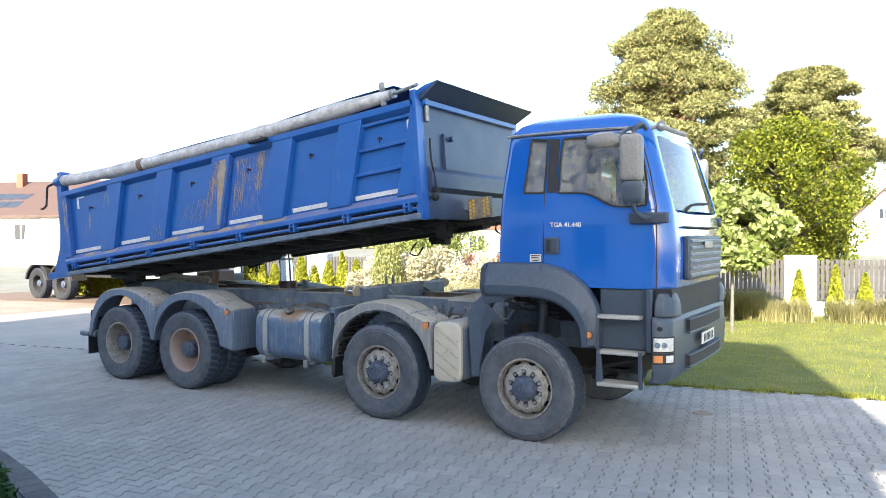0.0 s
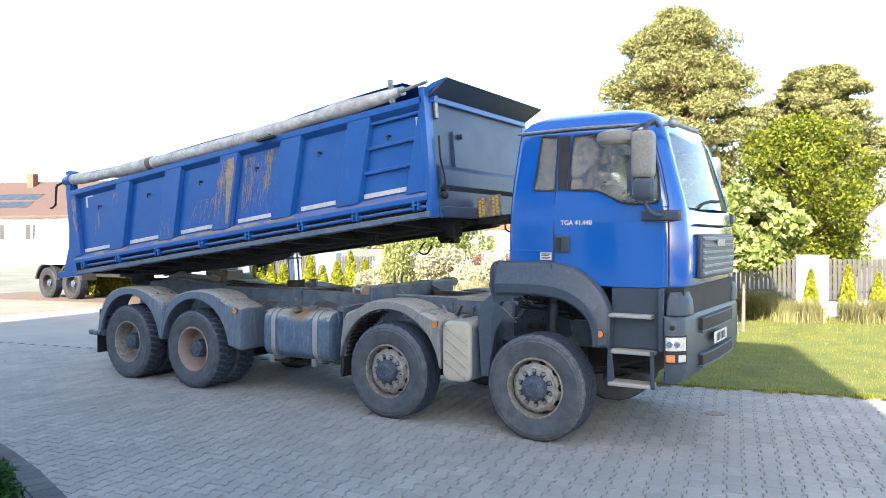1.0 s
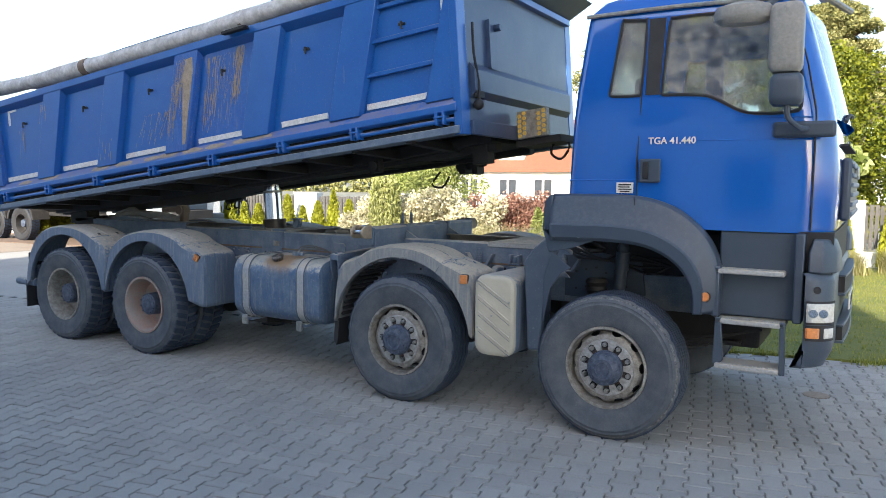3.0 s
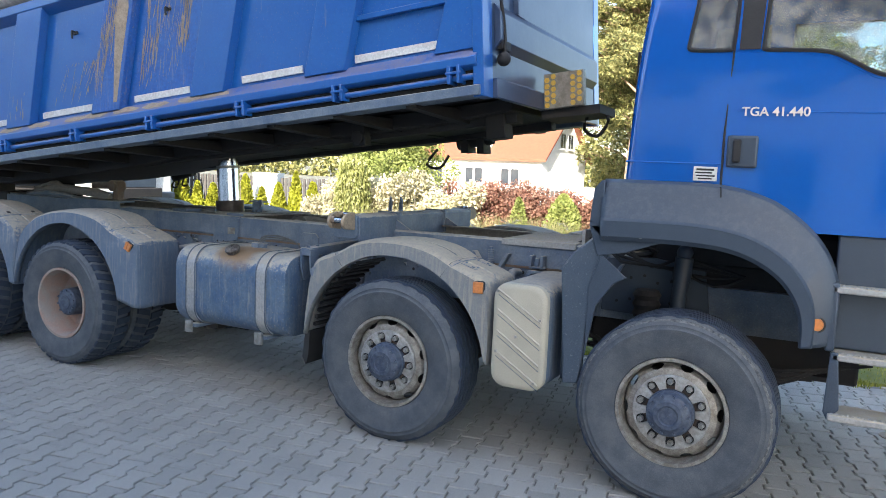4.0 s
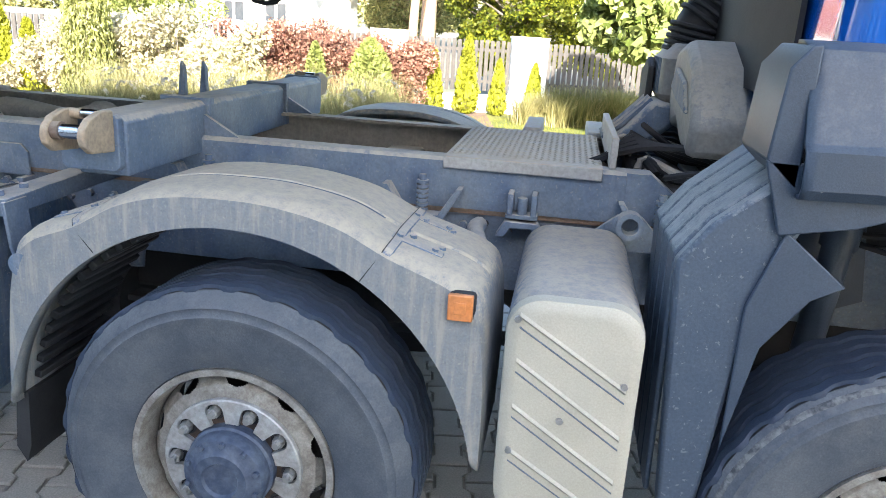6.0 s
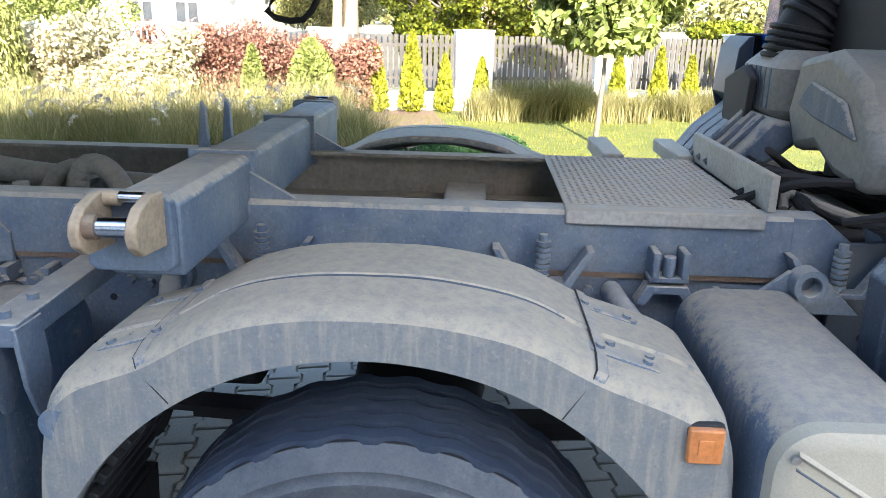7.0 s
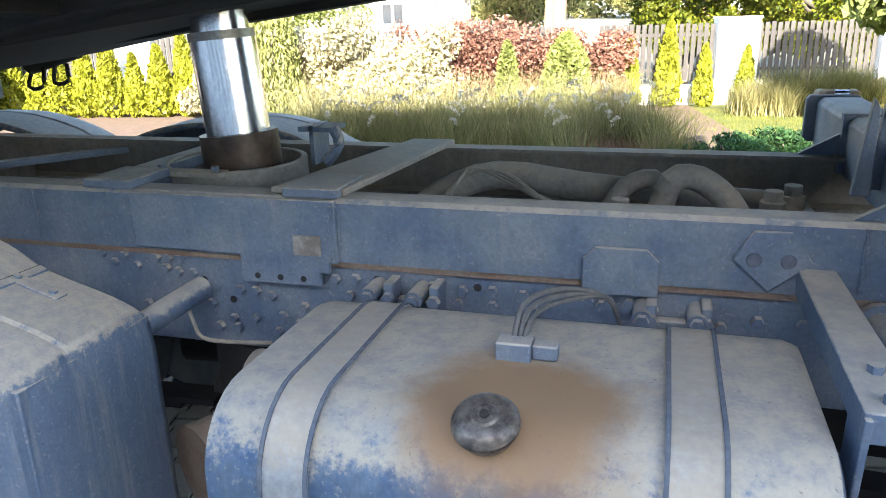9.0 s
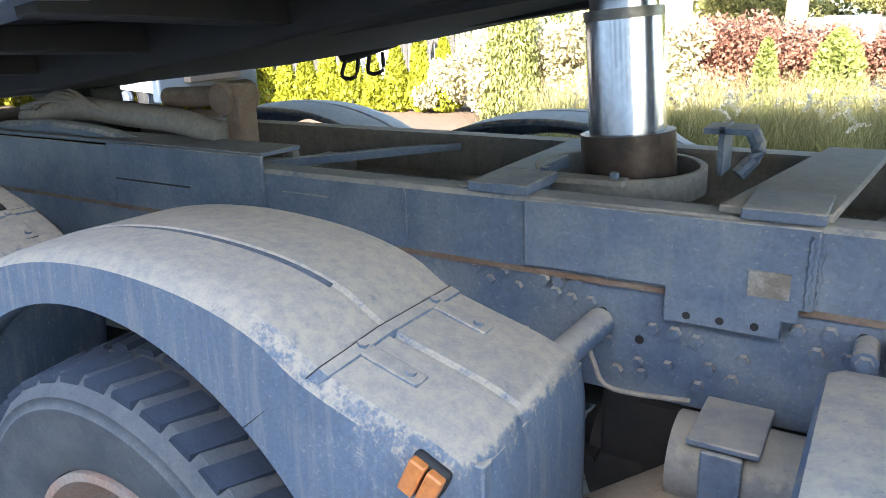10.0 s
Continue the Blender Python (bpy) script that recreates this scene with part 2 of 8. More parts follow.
M_LUG = material("tan_caked_steel", (0.34, 0.26, 0.18), 0.85, 0.0, (0.24, 0.19, 0.14), 18, 0.7, dust=DUST, dust_amount=0.6, bump=0.4, bump_scale=90)
M_HOSE = material("dusty_grey_hose", (0.24, 0.23, 0.21), 0.8, 0.0, (0.32, 0.29, 0.25), 9, 0.7, dust=DUST, dust_amount=0.5, bump=0.2)
M_FRONTWALL = material("grey_blue_inner_paint", (0.026, 0.050, 0.105), 0.42, 0.0, (0.06, 0.08, 0.125), 2.5, 0.6, coat=0.12, bump_scale=40, grain_amount=0.04)
M_PLATE = material("pale_nut_plate", (0.36, 0.36, 0.35), 0.5, 0.3, (0.24, 0.22, 0.20), 26, 0.7, bump=0.3)
M_GREASE = material("greasy_dark_steel", (0.045, 0.030, 0.022), 0.45, 0.2, (0.09, 0.06, 0.045), 20, 0.7, bump=0.4)
M_CAPM = material("worn_dark_cap", (0.05, 0.042, 0.038), 0.4, 0.5, (0.24, 0.21, 0.18), 26, 0.8, bump=0.2)
M_SCUFF = material("scuffed_tyre_edge", (0.045, 0.048, 0.055), 0.85, 0.0, (0.20, 0.20, 0.195), 40, 0.75, sharp=0.12, bump=0.4)
M_CABLE = material("grey_cable", (0.09, 0.095, 0.10), 0.6, 0.0, (0.14, 0.14, 0.13), 20, 0.5)
M_BORDER = material("dark_border_pavers", (0.075, 0.075, 0.078), 0.85, 0.0, (0.11, 0.105, 0.10), 3, 0.7, random_tint=0.15, bump=0.5)
M_YELLOW = material("yellow_reflector", (0.62, 0.40, 0.08), 0.4, 0.0, (0.7, 0.42, 0.05), 9, 0.5)
M_GLASS = glass_material("dusty_window_glass")
M_PAVE = material("concrete_pavers", (0.335, 0.315, 0.285), 0.85, 0.0, (0.25, 0.238, 0.218), 0.9, 0.8, random_tint=0.09, specks=0.10, bump=0.5, bump_scale=140, sharp=0.2)
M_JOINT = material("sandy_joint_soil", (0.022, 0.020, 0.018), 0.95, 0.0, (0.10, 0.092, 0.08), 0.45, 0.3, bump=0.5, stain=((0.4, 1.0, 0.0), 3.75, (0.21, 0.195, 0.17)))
M_GROUND = material("far_ground", (0.20, 0.185, 0.16), 0.95, 0.0, (0.12, 0.13, 0.07), 0.3, 0.8, bump=0.5, bump_scale=20)


# ---- mesh building ----
class Build:
    """Collects vertices and faces of one mesh."""
    def __init__(self):
        self.v, self.f = [], []

    def add(self, verts, faces, m=None):
        k = len(self.v)
        self.v += [tuple(m @ Vector(p)) if m else tuple(p) for p in verts]
        self.f += [tuple(i + k for i in f) for f in faces]
        return self

    def box(self, x0, x1, y0, y1, z0, z1, m=None):
        vs = [(x, y, z) for x in (x0, x1) for y in (y0, y1) for z in (z0, z1)]
        return self.add(vs, [(0, 1, 3, 2), (4, 6, 7, 5), (0, 4, 5, 1), (2, 3, 7, 6), (0, 2, 6, 4), (1, 5, 7, 3)], m)

    def prism(self, pts, lo, hi, axis="y", m=None):
        """A closed outline, counter-clockwise or not, drawn out along an axis."""
        def at(p, h):
            return {"y": (p[0], h, p[1]), "x": (h, p[0], p[1]), "z": (p[0], p[1], h)}[axis]
        n = len(pts)
        area = sum(pts[i][0] * pts[(i + 1) % n][1] - pts[(i + 1) % n][0] * pts[i][1] for i in range(n))
        if (area > 0) == (axis == "y"):
            pts = pts[::-1]
        vs = [at(p, lo) for p in pts] + [at(p, hi) for p in pts]
        fs = [tuple(range(n - 1, -1, -1)), tuple(range(n, 2 * n))] + [(i, (i + 1) % n, n + (i + 1) % n, n + i) for i in range(n)]
        return self.add(vs, fs, m)

    def loft(self, rings, closed=True, caps=True, m=None):
        n = len(rings[0])
        vs = [p for r in rings for p in r]
        fs = []
        for a in range(len(rings) - 1):
            for i in range(n if closed else n - 1):
                j = (i + 1) % n
                fs.append((a * n + i, a * n + j, (a + 1) * n + j, (a + 1) * n + i))
        if caps:
            fs += [tuple(range(n - 1, -1, -1)), tuple(range((len(rings) - 1) * n, len(rings) * n))]
        return self.add(vs, fs, m)

    def cyl(self, p, q, r, r2=None, n=16, caps=True):
        p, q = Vector(p), Vector(q)
        t = (q - p).to_track_quat("Z", "Y").to_matrix()
        r2 = r if r2 is None else r2
        ring = lambda c, rad: [c + t @ Vector((math.cos(2 * math.pi * i / n) * rad, math.sin(2 * math.pi * i / n) * rad, 0)) for i in range(n)]
        return self.loft([ring(p, r), ring(q, r2)], True, caps)

    def tube(self, pts, r, n=8, smooth=3):
        """A round bar or hose through points, rounded by a spline."""
        P = [Vector(p) for p in pts]
        if smooth > 1 and len(P) > 2:
            Q = []
            for i in range(len(P) - 1):
                a, b, c, d = P[max(i - 1, 0)], P[i], P[i + 1], P[min(i + 2, len(P) - 1)]
                for k in range(smooth):
                    t = k / smooth
                    Q.append(0.5 * (2 * b + (c - a) * t + (2 * a - 5 * b + 4 * c - d) * t * t + (3 * b - a - 3 * c + d) * t ** 3))
            P = Q + [P[-1]]
        rings, up = [], Vector((0.31, 0.2, 0.93)).normalized()
        for i, p in enumerate(P):
            d = (P[min(i + 1, len(P) - 1)] - P[max(i - 1, 0)]).normalized()
            s = d.cross(up)
            if s.length < 0.05:
                s = d.cross(Vector((1, 0, 0)))
            s.normalize()
            u = s.cross(d)
            rad = r(i / (len(P) - 1)) if callable(r) else r
            rings.append([p + (s * math.cos(2 * math.pi * k / n) + u * math.sin(2 * math.pi * k / n)) * rad for k in range(n)])
        return self.loft(rings)

    def lathe(self, prof, n=48, m=None, closed=False):
        """Profile of (radius, y) turned about the y axis."""
        rings = [[(r * math.cos(2 * math.pi * i / n), y, r * math.sin(2 * math.pi * i / n)) for i in range(n)] for r, y in prof]
        if closed:
            rings.append(rings[0])
        return self.loft(rings, True, False, m)

    def ball(self, c, r, n=10, k=6):
        rings = [[(c[0] + r * math.sin(math.pi * (j + 0.02) / (k + 0.04)) * math.cos(2 * math.pi * i / n), c[1] + r * math.sin(math.pi * (j + 0.02) / (k + 0.04)) * math.sin(2 * math.pi * i / n), c[2] - r * math.cos(math.pi * (j + 0.02) / (k + 0.04))) for i in range(n)] for j in range(k + 1)]
        return self.loft(rings)

    def mirror(self):
        """The same on the truck's other side."""
        b = Build()
        b.v, b.f = [(x, 2.5 - y, z) for x, y, z in self.v], [tuple(reversed(f)) for f in self.f]
        return b

    def moved(self, m):
        b = Build()
        b.v, b.f = [tuple(m @ Vector(p)) for p in self.v], list(self.f)
        return b

    def mesh(self, name, mat, smooth=35):
        me = bpy.data.meshes.new(name)
        me.from_pydata([tuple(p) for p in self.v], [], self.f)
        if mat:
            me.materials.append(mat)
        if smooth:
            me.polygons.foreach_set("use_smooth", [True] * len(me.polygons))
            me.set_sharp_from_angle(angle=radians(smooth))
        me.update()
        return me


def part(name, b, mat, parent, label="", bevel=0.0, m=None, smooth=35, kind="", seg=2):
    """One mesh object under a thing or a part."""
    me = b if isinstance(b, bpy.types.Mesh) else b.mesh(name, mat, smooth)
    ob = new(name, me)
    ob.parent = parent
    if parent is not None and parent.parent is None and parent.type == "EMPTY":
        ob.matrix_parent_inverse = Matrix.Translation(-parent.location)
    if m is not None:
        ob.matrix_basis = m
    if bevel:
        mod = ob.modifiers.new("edge", "BEVEL")
        mod.width, mod.segments, mod.limit_method, mod.angle_limit = bevel, seg, "ANGLE", radians(35)
    return tagged(ob, label=label, kind=kind)


def thing(name, b, mat, label, category, group="", kind="", m=None, bevel=0.0, smooth=35):
    ob = new(name, b if isinstance(b, bpy.types.Mesh) else b.mesh(name, mat, smooth))
    if m is not None:
        ob.matrix_basis = m
    if bevel:
        mod = ob.modifiers.new("edge", "BEVEL")
        mod.width, mod.segments, mod.limit_method, mod.angle_limit = bevel, 2, "ANGLE", radians(35)
    return tagged(ob, label, category, group, kind)


def root(name, loc, label, category, group=""):
    ob = new(name)
    ob.location = loc
    ob.empty_display_size = 0.2
    return tagged(ob, label, category, group)


# ---- the site's own axes: kerb line, paving and fence run 11 degrees off the truck ----
SITE = pose(0, 3.45, 0, 0, 0, 11)


def site(u, v, z=0.0):
    return SITE @ Vector((u, v, z))


ground = thing("ground", Build().add([(-2500, -2500, -0.03), (2500, -2500, -0.03), (2500, 2500, -0.03), (-2500, 2500, -0.03)], [(0, 1, 2, 3)]), M_GROUND,
               "bare earth and rough grass ground reaching the horizon", "ground", kind="structure")

# ================= dump truck =================
truck = root("dump_truck", (-3.0, 1.25, 0), "blue four-axle dump truck with its body partly raised, parked on pavers", "truck")
YC = 1.25


def both(name, b, mat, label="", bevel=0.0, smooth=35):
    """The near part and its twin on the far side."""
    part(name, b.mirror(), mat, truck, label, bevel, smooth=smooth)
    return part(name, b, mat, truck, label, bevel, smooth=smooth)


# ---- wheels ----
R_TYRE, R_RIM = 0.519, 0.290


def tyre_profile(w):
    """Cross-section from the outer bead over the tread to the inner bead; y runs inwards from the outer wall."""
    return [(R_RIM, 0.045), (R_RIM + 0.012, 0.022), (0.335, 0.010), (0.345, 0.006), (0.40, -0.004), (0.44, -0.003), (0.446, -0.006), (0.456, -0.006), (0.462, 0.0), (0.474, 0.003), (0.480, 0.001), (0.490, 0.010), (0.502, 0.022), (R_TYRE, 0.040), (R_TYRE, w - 0.040),
            (0.502, w - 0.022), (0.45, w), (0.38, w), (R_RIM, w - 0.04), (R_RIM, 0.045)]


def tyre_build(w):
    return Build().lathe(tyre_profile(w), 72)


def tread_build(w, lug):
    """Raised ribs with zigzag grooves, or transverse lugs for the drive tyres."""
    b = Build()
    n = 60
    if not lug:
        for k in range(5):
            y0, y1 = 0.034 + k * (w - 0.068) / 5 + 0.008, 0.034 + (k + 1) * (w - 0.068) / 5 - 0.008
            rings = []
            for i in range(n * 2):
                a = math.pi * i / n
                s = 0.0060 if (i % 4) < 2 else -0.0060
                rings.append([(r * math.cos(a), y + s, r * math.sin(a)) for r, y in ((R_TYRE - 0.004, y0), (R_TYRE + 0.011, y0 + 0.002), (R_TYRE + 0.011, y1 - 0.002), (R_TYRE - 0.004, y1))])
            rings.append(rings[0])
            b.loft(rings, False, False)
    else:
        for i in range(38):
            a = 2 * math.pi * i / 38
            for side in (0, 1):
                t = Matrix.Rotation(a + side * math.pi / 38, 4, "Y") @ Matrix.Translation((0, 0, R_TYRE - 0.006))
                y0, y1 = (0.022, w * 0.46) if side == 0 else (w * 0.54, w - 0.022)
                sk = 0.012 if side == 0 else -0.012
                vs = []
                for z, sh in ((0, 0.004), (0.018, 0.0)):
                    vs += [(-0.030 - sh - sk, y0, z - 0.01 * (side == 0)), (0.022 + sh - sk, y0, z - 0.01 * (side == 0)), (0.030 + sh + sk, y1, z), (-0.022 - sh + sk, y1, z)]
                b.add(vs, [(3, 2, 1, 0), (4, 5, 6, 7), (0, 1, 5, 4), (1, 2, 6, 5), (2, 3, 7, 6), (3, 0, 4, 7)], t)
    return b


def rim_build(deep):
    """Outer bead flange, barrel and disc; the disc with ten hand holes is dished out in front, in at the back."""
    b = Build()
    if deep:
        b.lathe([(R_RIM + 0.008, 0.03), (R_RIM + 0.008, 0.012), (R_RIM - 0.012, 0.012), (0.272, 0.03), (0.262, 0.07), (0.255, 0.16), (0.235, 0.215), (0.20, 0.225), (0.15, 0.215), (0.10, 0.205)], 60)
        return b
    b.lathe([(R_RIM + 0.008, 0.04), (R_RIM + 0.008, 0.015), (R_RIM - 0.010, 0.014), (0.276, 0.026), (0.271, 0.06), (0.268, 0.105), (0.262, 0.105)], 60)
    # dished disc with ten oval hand holes
    n = 400
    prof = [(0.267, 0.105), (0.263, 0.088), (0.253, 0.068), (0.236, 0.052), (0.215, 0.045), (0.202, 0.042), (0.17, 0.040), (0.10, 0.040)]
    line = []
    for (r0, y0), (r1, y1) in zip(prof[:5], prof[1:6]):
        line += [(r0 + (r1 - r0) * k / 8, y0 + (y1 - y0) * k / 8) for k in range(8)]
    line += prof[5:]
    k0 = len(b.v)
    b.v += [(r * math.cos(2 * math.pi * i / n), y, r * math.sin(2 * math.pi * i / n)) for r, y in line for i in range(n)]
    for j in range(len(line) - 1):
        r, y = (line[j][0] + line[j + 1][0]) / 2, (line[j][1] + line[j + 1][1]) / 2
        for i in range(n):
            da = ((i + 0.5) % 40 - 20) / n * 2 * math.pi * r
            if (da / 0.035) ** 2 + ((y - 0.070) / 0.019) ** 2 < 1:
                continue
            b.f.append((k0 + j * n + i, k0 + j * n + (i + 1) % n, k0 + (j + 1) * n + (i + 1) % n, k0 + (j + 1) * n + i))
    return b


def hub_build(deep):
    if deep:
        return Build().lathe([(0.12, 0.205), (0.118, 0.14), (0.112, 0.075), (0.098, 0.062), (0.060, 0.058), (0.056, 0.050), (0.001, 0.048)], 32)
    return Build().lathe([(0.128, 0.045), (0.127, 0.012), (0.121, 0.006), (0.121, -0.022), (0.112, -0.036), (0.088, -0.044), (0.076, -0.054), (0.054, -0.055), (0.048, -0.047), (0.001, -0.045)], 32)


def plate_build():
    """Flat ring plate, scalloped round the nuts on its inner edge."""
    b = Build()
    n = 360
    inner = []
    for i in range(n):
        d = 0.168 * abs((i + n / 20) % (n / 10) - n / 20) * 2 * math.pi / n
        inner.append(0.163 + math.sqrt(max(0.0, 0.027 ** 2 - d * d)) if d < 0.027 else 0.128)
    def ring(f, y):
        return [(f(i) * math.cos(2 * math.pi * i / n), y, f(i) * math.sin(2 * math.pi * i / n)) for i in range(n)]
    b.loft([ring(lambda i: 0.203, 0.041), ring(lambda i: 0.203, 0.027), ring(lambda i: 0.199, 0.0235), ring(lambda i: inner[i] + 0.003, 0.0235), ring(lambda i: inner[i], 0.027), ring(lambda i: inner[i], 0.041)], True, False)
    return b


GROOVE_F = Build().lathe([(0.5206, 0.040), (0.5206, 0.295)], 72).mesh("tread_groove", M_BLACK)
RECESS = Build().lathe([(0.196, 0.0385), (0.12, 0.0385)], 48).mesh("nut_recess", M_GREASE)
DRUM = Build().lathe([(0.252, 0.20), (0.24, 0.15), (0.10, 0.145)], 40).mesh("brake_drum", M_BLACK)
NUT = Build().cyl((0, 0.035, 0), (0, 0.012, 0), 0.0185, 0.0165, 6).cyl((0, 0.012, 0), (0, -0.002, 0), 0.011, 0.010, 8).mesh("wheel_nut", M_STEEL, 20)
CUP = Build().lathe([(0.027, 0.0395), (0.027, 0.036), (0.016, 0.036), (0.016, 0.039)], 16).mesh("nut_ring", M_BLACK)
BOLT = Build().cyl((0, 0.0, 0), (0, -0.012, 0), 0.010, 0.008, 6).mesh("hub_bolt", M_HUB, 20)
SCUFF = Build().lathe([(0.4965, 0.0150), (0.4995, 0.0175), (0.5035, 0.0210), (0.508, 0.028)], 72).mesh("scuffed_edge", M_SCUFF)
W_F, W_R = 0.335, 0.30
TYRE_F, TREAD_F = tyre_build(W_F).mesh("tyre", M_TYRE), tread_build(W_F, False).mesh("tread", M_TREAD)
TYRE_R, TREAD_R = tyre_build(W_R).mesh("tyre", M_TYRE), tread_build(W_R, True).mesh("tread", M_TREAD)
RIM_F, RIM_R, RIM_R2 = rim_build(False).mesh("rim", M_RIM), rim_build(True).mesh("rim", M_RIM), rim_build(True).mesh("rim", M_RIM_RUST)
HUB_F, HUB_R, PLATE = hub_build(False).mesh("hub_cap", M_HUB), hub_build(True).mesh("hub_cap", M_HUB), plate_build().mesh("nut_plate", M_PLATE)


def wheel(x, far, rear, rust=False, spin=0.0):
    """rim as the wheel itself, with tyre, tread, hub and nuts."""
    flip = Matrix.Rotation(math.pi, 4, "Z") if far else Matrix()
    m = Matrix.Translation((x, 2.51 if far else -0.01, R_TYRE + 0.004)) @ flip @ Matrix.Rotation(spin, 4, "Y")
    w = part("wheel", RIM_R2 if rust else (RIM_R if rear else RIM_F), None, truck, "rust-red dished rim" if rust else "", m=m)
    part("tyre", TYRE_R if rear else TYRE_F, None, w)
    part("tread", TREAD_R if rear else TREAD_F, None, w)
    part("hub_cap", HUB_R if rear else HUB_F, None, w, "worn blue-grey hub cap")
    if not rear and x == 0.0:
        part("scuffed_edge", SCUFF, None, w, "pale scuffed tyre shoulder")
    if rear:
        t = Matrix.Translation((0, W_R + 0.05, 0))
        part("tyre", TYRE_R, None, w, "inner twin tyre", m=t)
        part("tread", TREAD_R, None, w, m=t)
    else:
        part("nut_plate", PLATE, None, w, "pale scalloped nut ring")
        part("brake_drum", DRUM, None, w)
        part("tread_groove", GROOVE_F, None, w)
        part("nut_recess", RECESS, None, w)
    for k in range(10):
        a = 2 * math.pi * (k + 0.0) / 10
        if not rear:
            part("wheel_nut", NUT, None, w, m=Matrix.Translation((0.168 * math.cos(a), 0.0, 0.168 * math.sin(a))))
            part("nut_ring", CUP, None, w, m=Matrix.Translation((0.168 * math.cos(a), 0.0, 0.168 * math.sin(a))))
            part("hub_bolt", BOLT, None, w, m=Matrix.Translation((0.103 * math.cos(a + 0.3), -0.036, 0.103 * math.sin(a + 0.3))))
        else:
            part("hub_bolt", BOLT, None, w, m=Matrix.Translation((0.098 * math.cos(a), 0.064, 0.098 * math.sin(a))))


for k, (x, rear, rust) in enumerate(((0.0, False, False), (-1.787, False, False), (-5.0, True, True), (-6.4, True, False))):
    wheel(x, False, rear, rust, 0.25 + 0.4 * k)
    wheel(x, True, rear, False, 0.1 + 0.3 * k)

# ---- chassis ----
ZS0, ZS1 = 1.13, 1.305          # tipper sub-frame
for far in (False, True):
    mk = (lambda b: b.mirror()) if far else (lambda b: b)
    # main rail: a channel, open to the inside
    rail = Build().prism([(0.835, 0.84), (0.835, 1.115), (0.915, 1.115), (0.915, 1.105), (0.845, 1.105), (0.845, 0.85), (0.915, 0.85), (0.915, 0.84)], -7.05, 1.0, "x")
    part("chassis_rail", mk(rail), M_RAIL_IN if far else M_FRAME, truck, "", 0.003)
    sub = Build().prism([(0.815, ZS0), (0.815, ZS1 - 0.012), (0.827, ZS1), (0.905, ZS1), (0.905, ZS1 - 0.012), (0.828, ZS1 - 0.014), (0.828, ZS0 + 0.012), (0.905, ZS0 + 0.012), (0.905, ZS0)], -7.0, -0.74, "x")
    part("sub_frame_rail", mk(sub), M_RAIL_IN if far else M_FRAME, truck, "dusty brown inner rail" if far else "dusty blue-grey steel sub-frame rail")
    wedge = Build().prism([(-0.74, ZS0), (-0.74, ZS1), (-0.66, ZS1), (-0.44, ZS0)], 0.815, 0.905, "y")
    part("rail_end", mk(wedge), M_FRAME, truck, "", 0.003)
    seam = Build().box(-6.9, -0.5, 0.822, 0.90, 1.112, 1.131)
    part("packing_strip", mk(seam), M_RUST, truck, "rusty strip between the two rails")
for x in (-1.65, -3.05, -5.6, -6.7, -0.3):
    part("cross_member", Build().box(x - 0.075, x + 0.075, 0.90, 1.60, 1.09, 1.205), M_RAIL_IN, truck, "", 0.01)
for x in (-5.0, -6.4, -1.795, 0.0):
    b = Build().cyl((x, 0.30, R_TYRE), (x, 2.2, R_TYRE), 0.09, n=12).ball((x, YC, R_TYRE), 0.24, 14, 8)
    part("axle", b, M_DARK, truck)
    for yy in (0.80, 1.62):
        sp = Build()
        for k in range(4):
            L = 0.78 - 0.12 * k
            sp.prism([(x - L, 0.60 + 0.06 - k * 0.022), (x, 0.60 - k * 0.022 + 0.03), (x + L, 0.60 + 0.06 - k * 0.022), (x + L, 0.58 + 0.06 - k * 0.022), (x, 0.58 - k * 0.022 + 0.03), (x - L, 0.58 + 0.06 - k * 0.022)], yy, yy + 0.09)
        part("leaf_spring", sp, M_DARK, truck)
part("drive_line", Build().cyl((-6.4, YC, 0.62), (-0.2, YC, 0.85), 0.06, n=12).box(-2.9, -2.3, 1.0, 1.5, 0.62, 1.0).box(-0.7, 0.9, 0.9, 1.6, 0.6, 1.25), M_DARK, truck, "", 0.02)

# cross beam that carries the body when lowered
CB = Build().prism([(-2.415, 1.245), (-2.415, 1.41), (-2.395, 1.428), (-2.27, 1.428), (-2.25, 1.41), (-2.25, 1.245)], 0.345, 2.155)
cross = part("cross_beam", CB, M_FRAME, truck, "dusty steel cross beam on the chassis", 0.006)
for y in (0.86, 1.62):
    part("collar", Build().box(-2.43, -2.235, y, y + 0.035, 1.25, 1.438), M_FRAME, cross, "", 0.003)
for y in (0.84, 1.64):
    for tri in ([(-2.25, 1.305), (-2.25, 1.38), (-2.12, 1.306)], [(-2.415, 1.305), (-2.415, 1.38), (-2.545, 1.306)]):
        part("gusset", Build().prism(tri, y, y + 0.02), M_FRAME, cross)
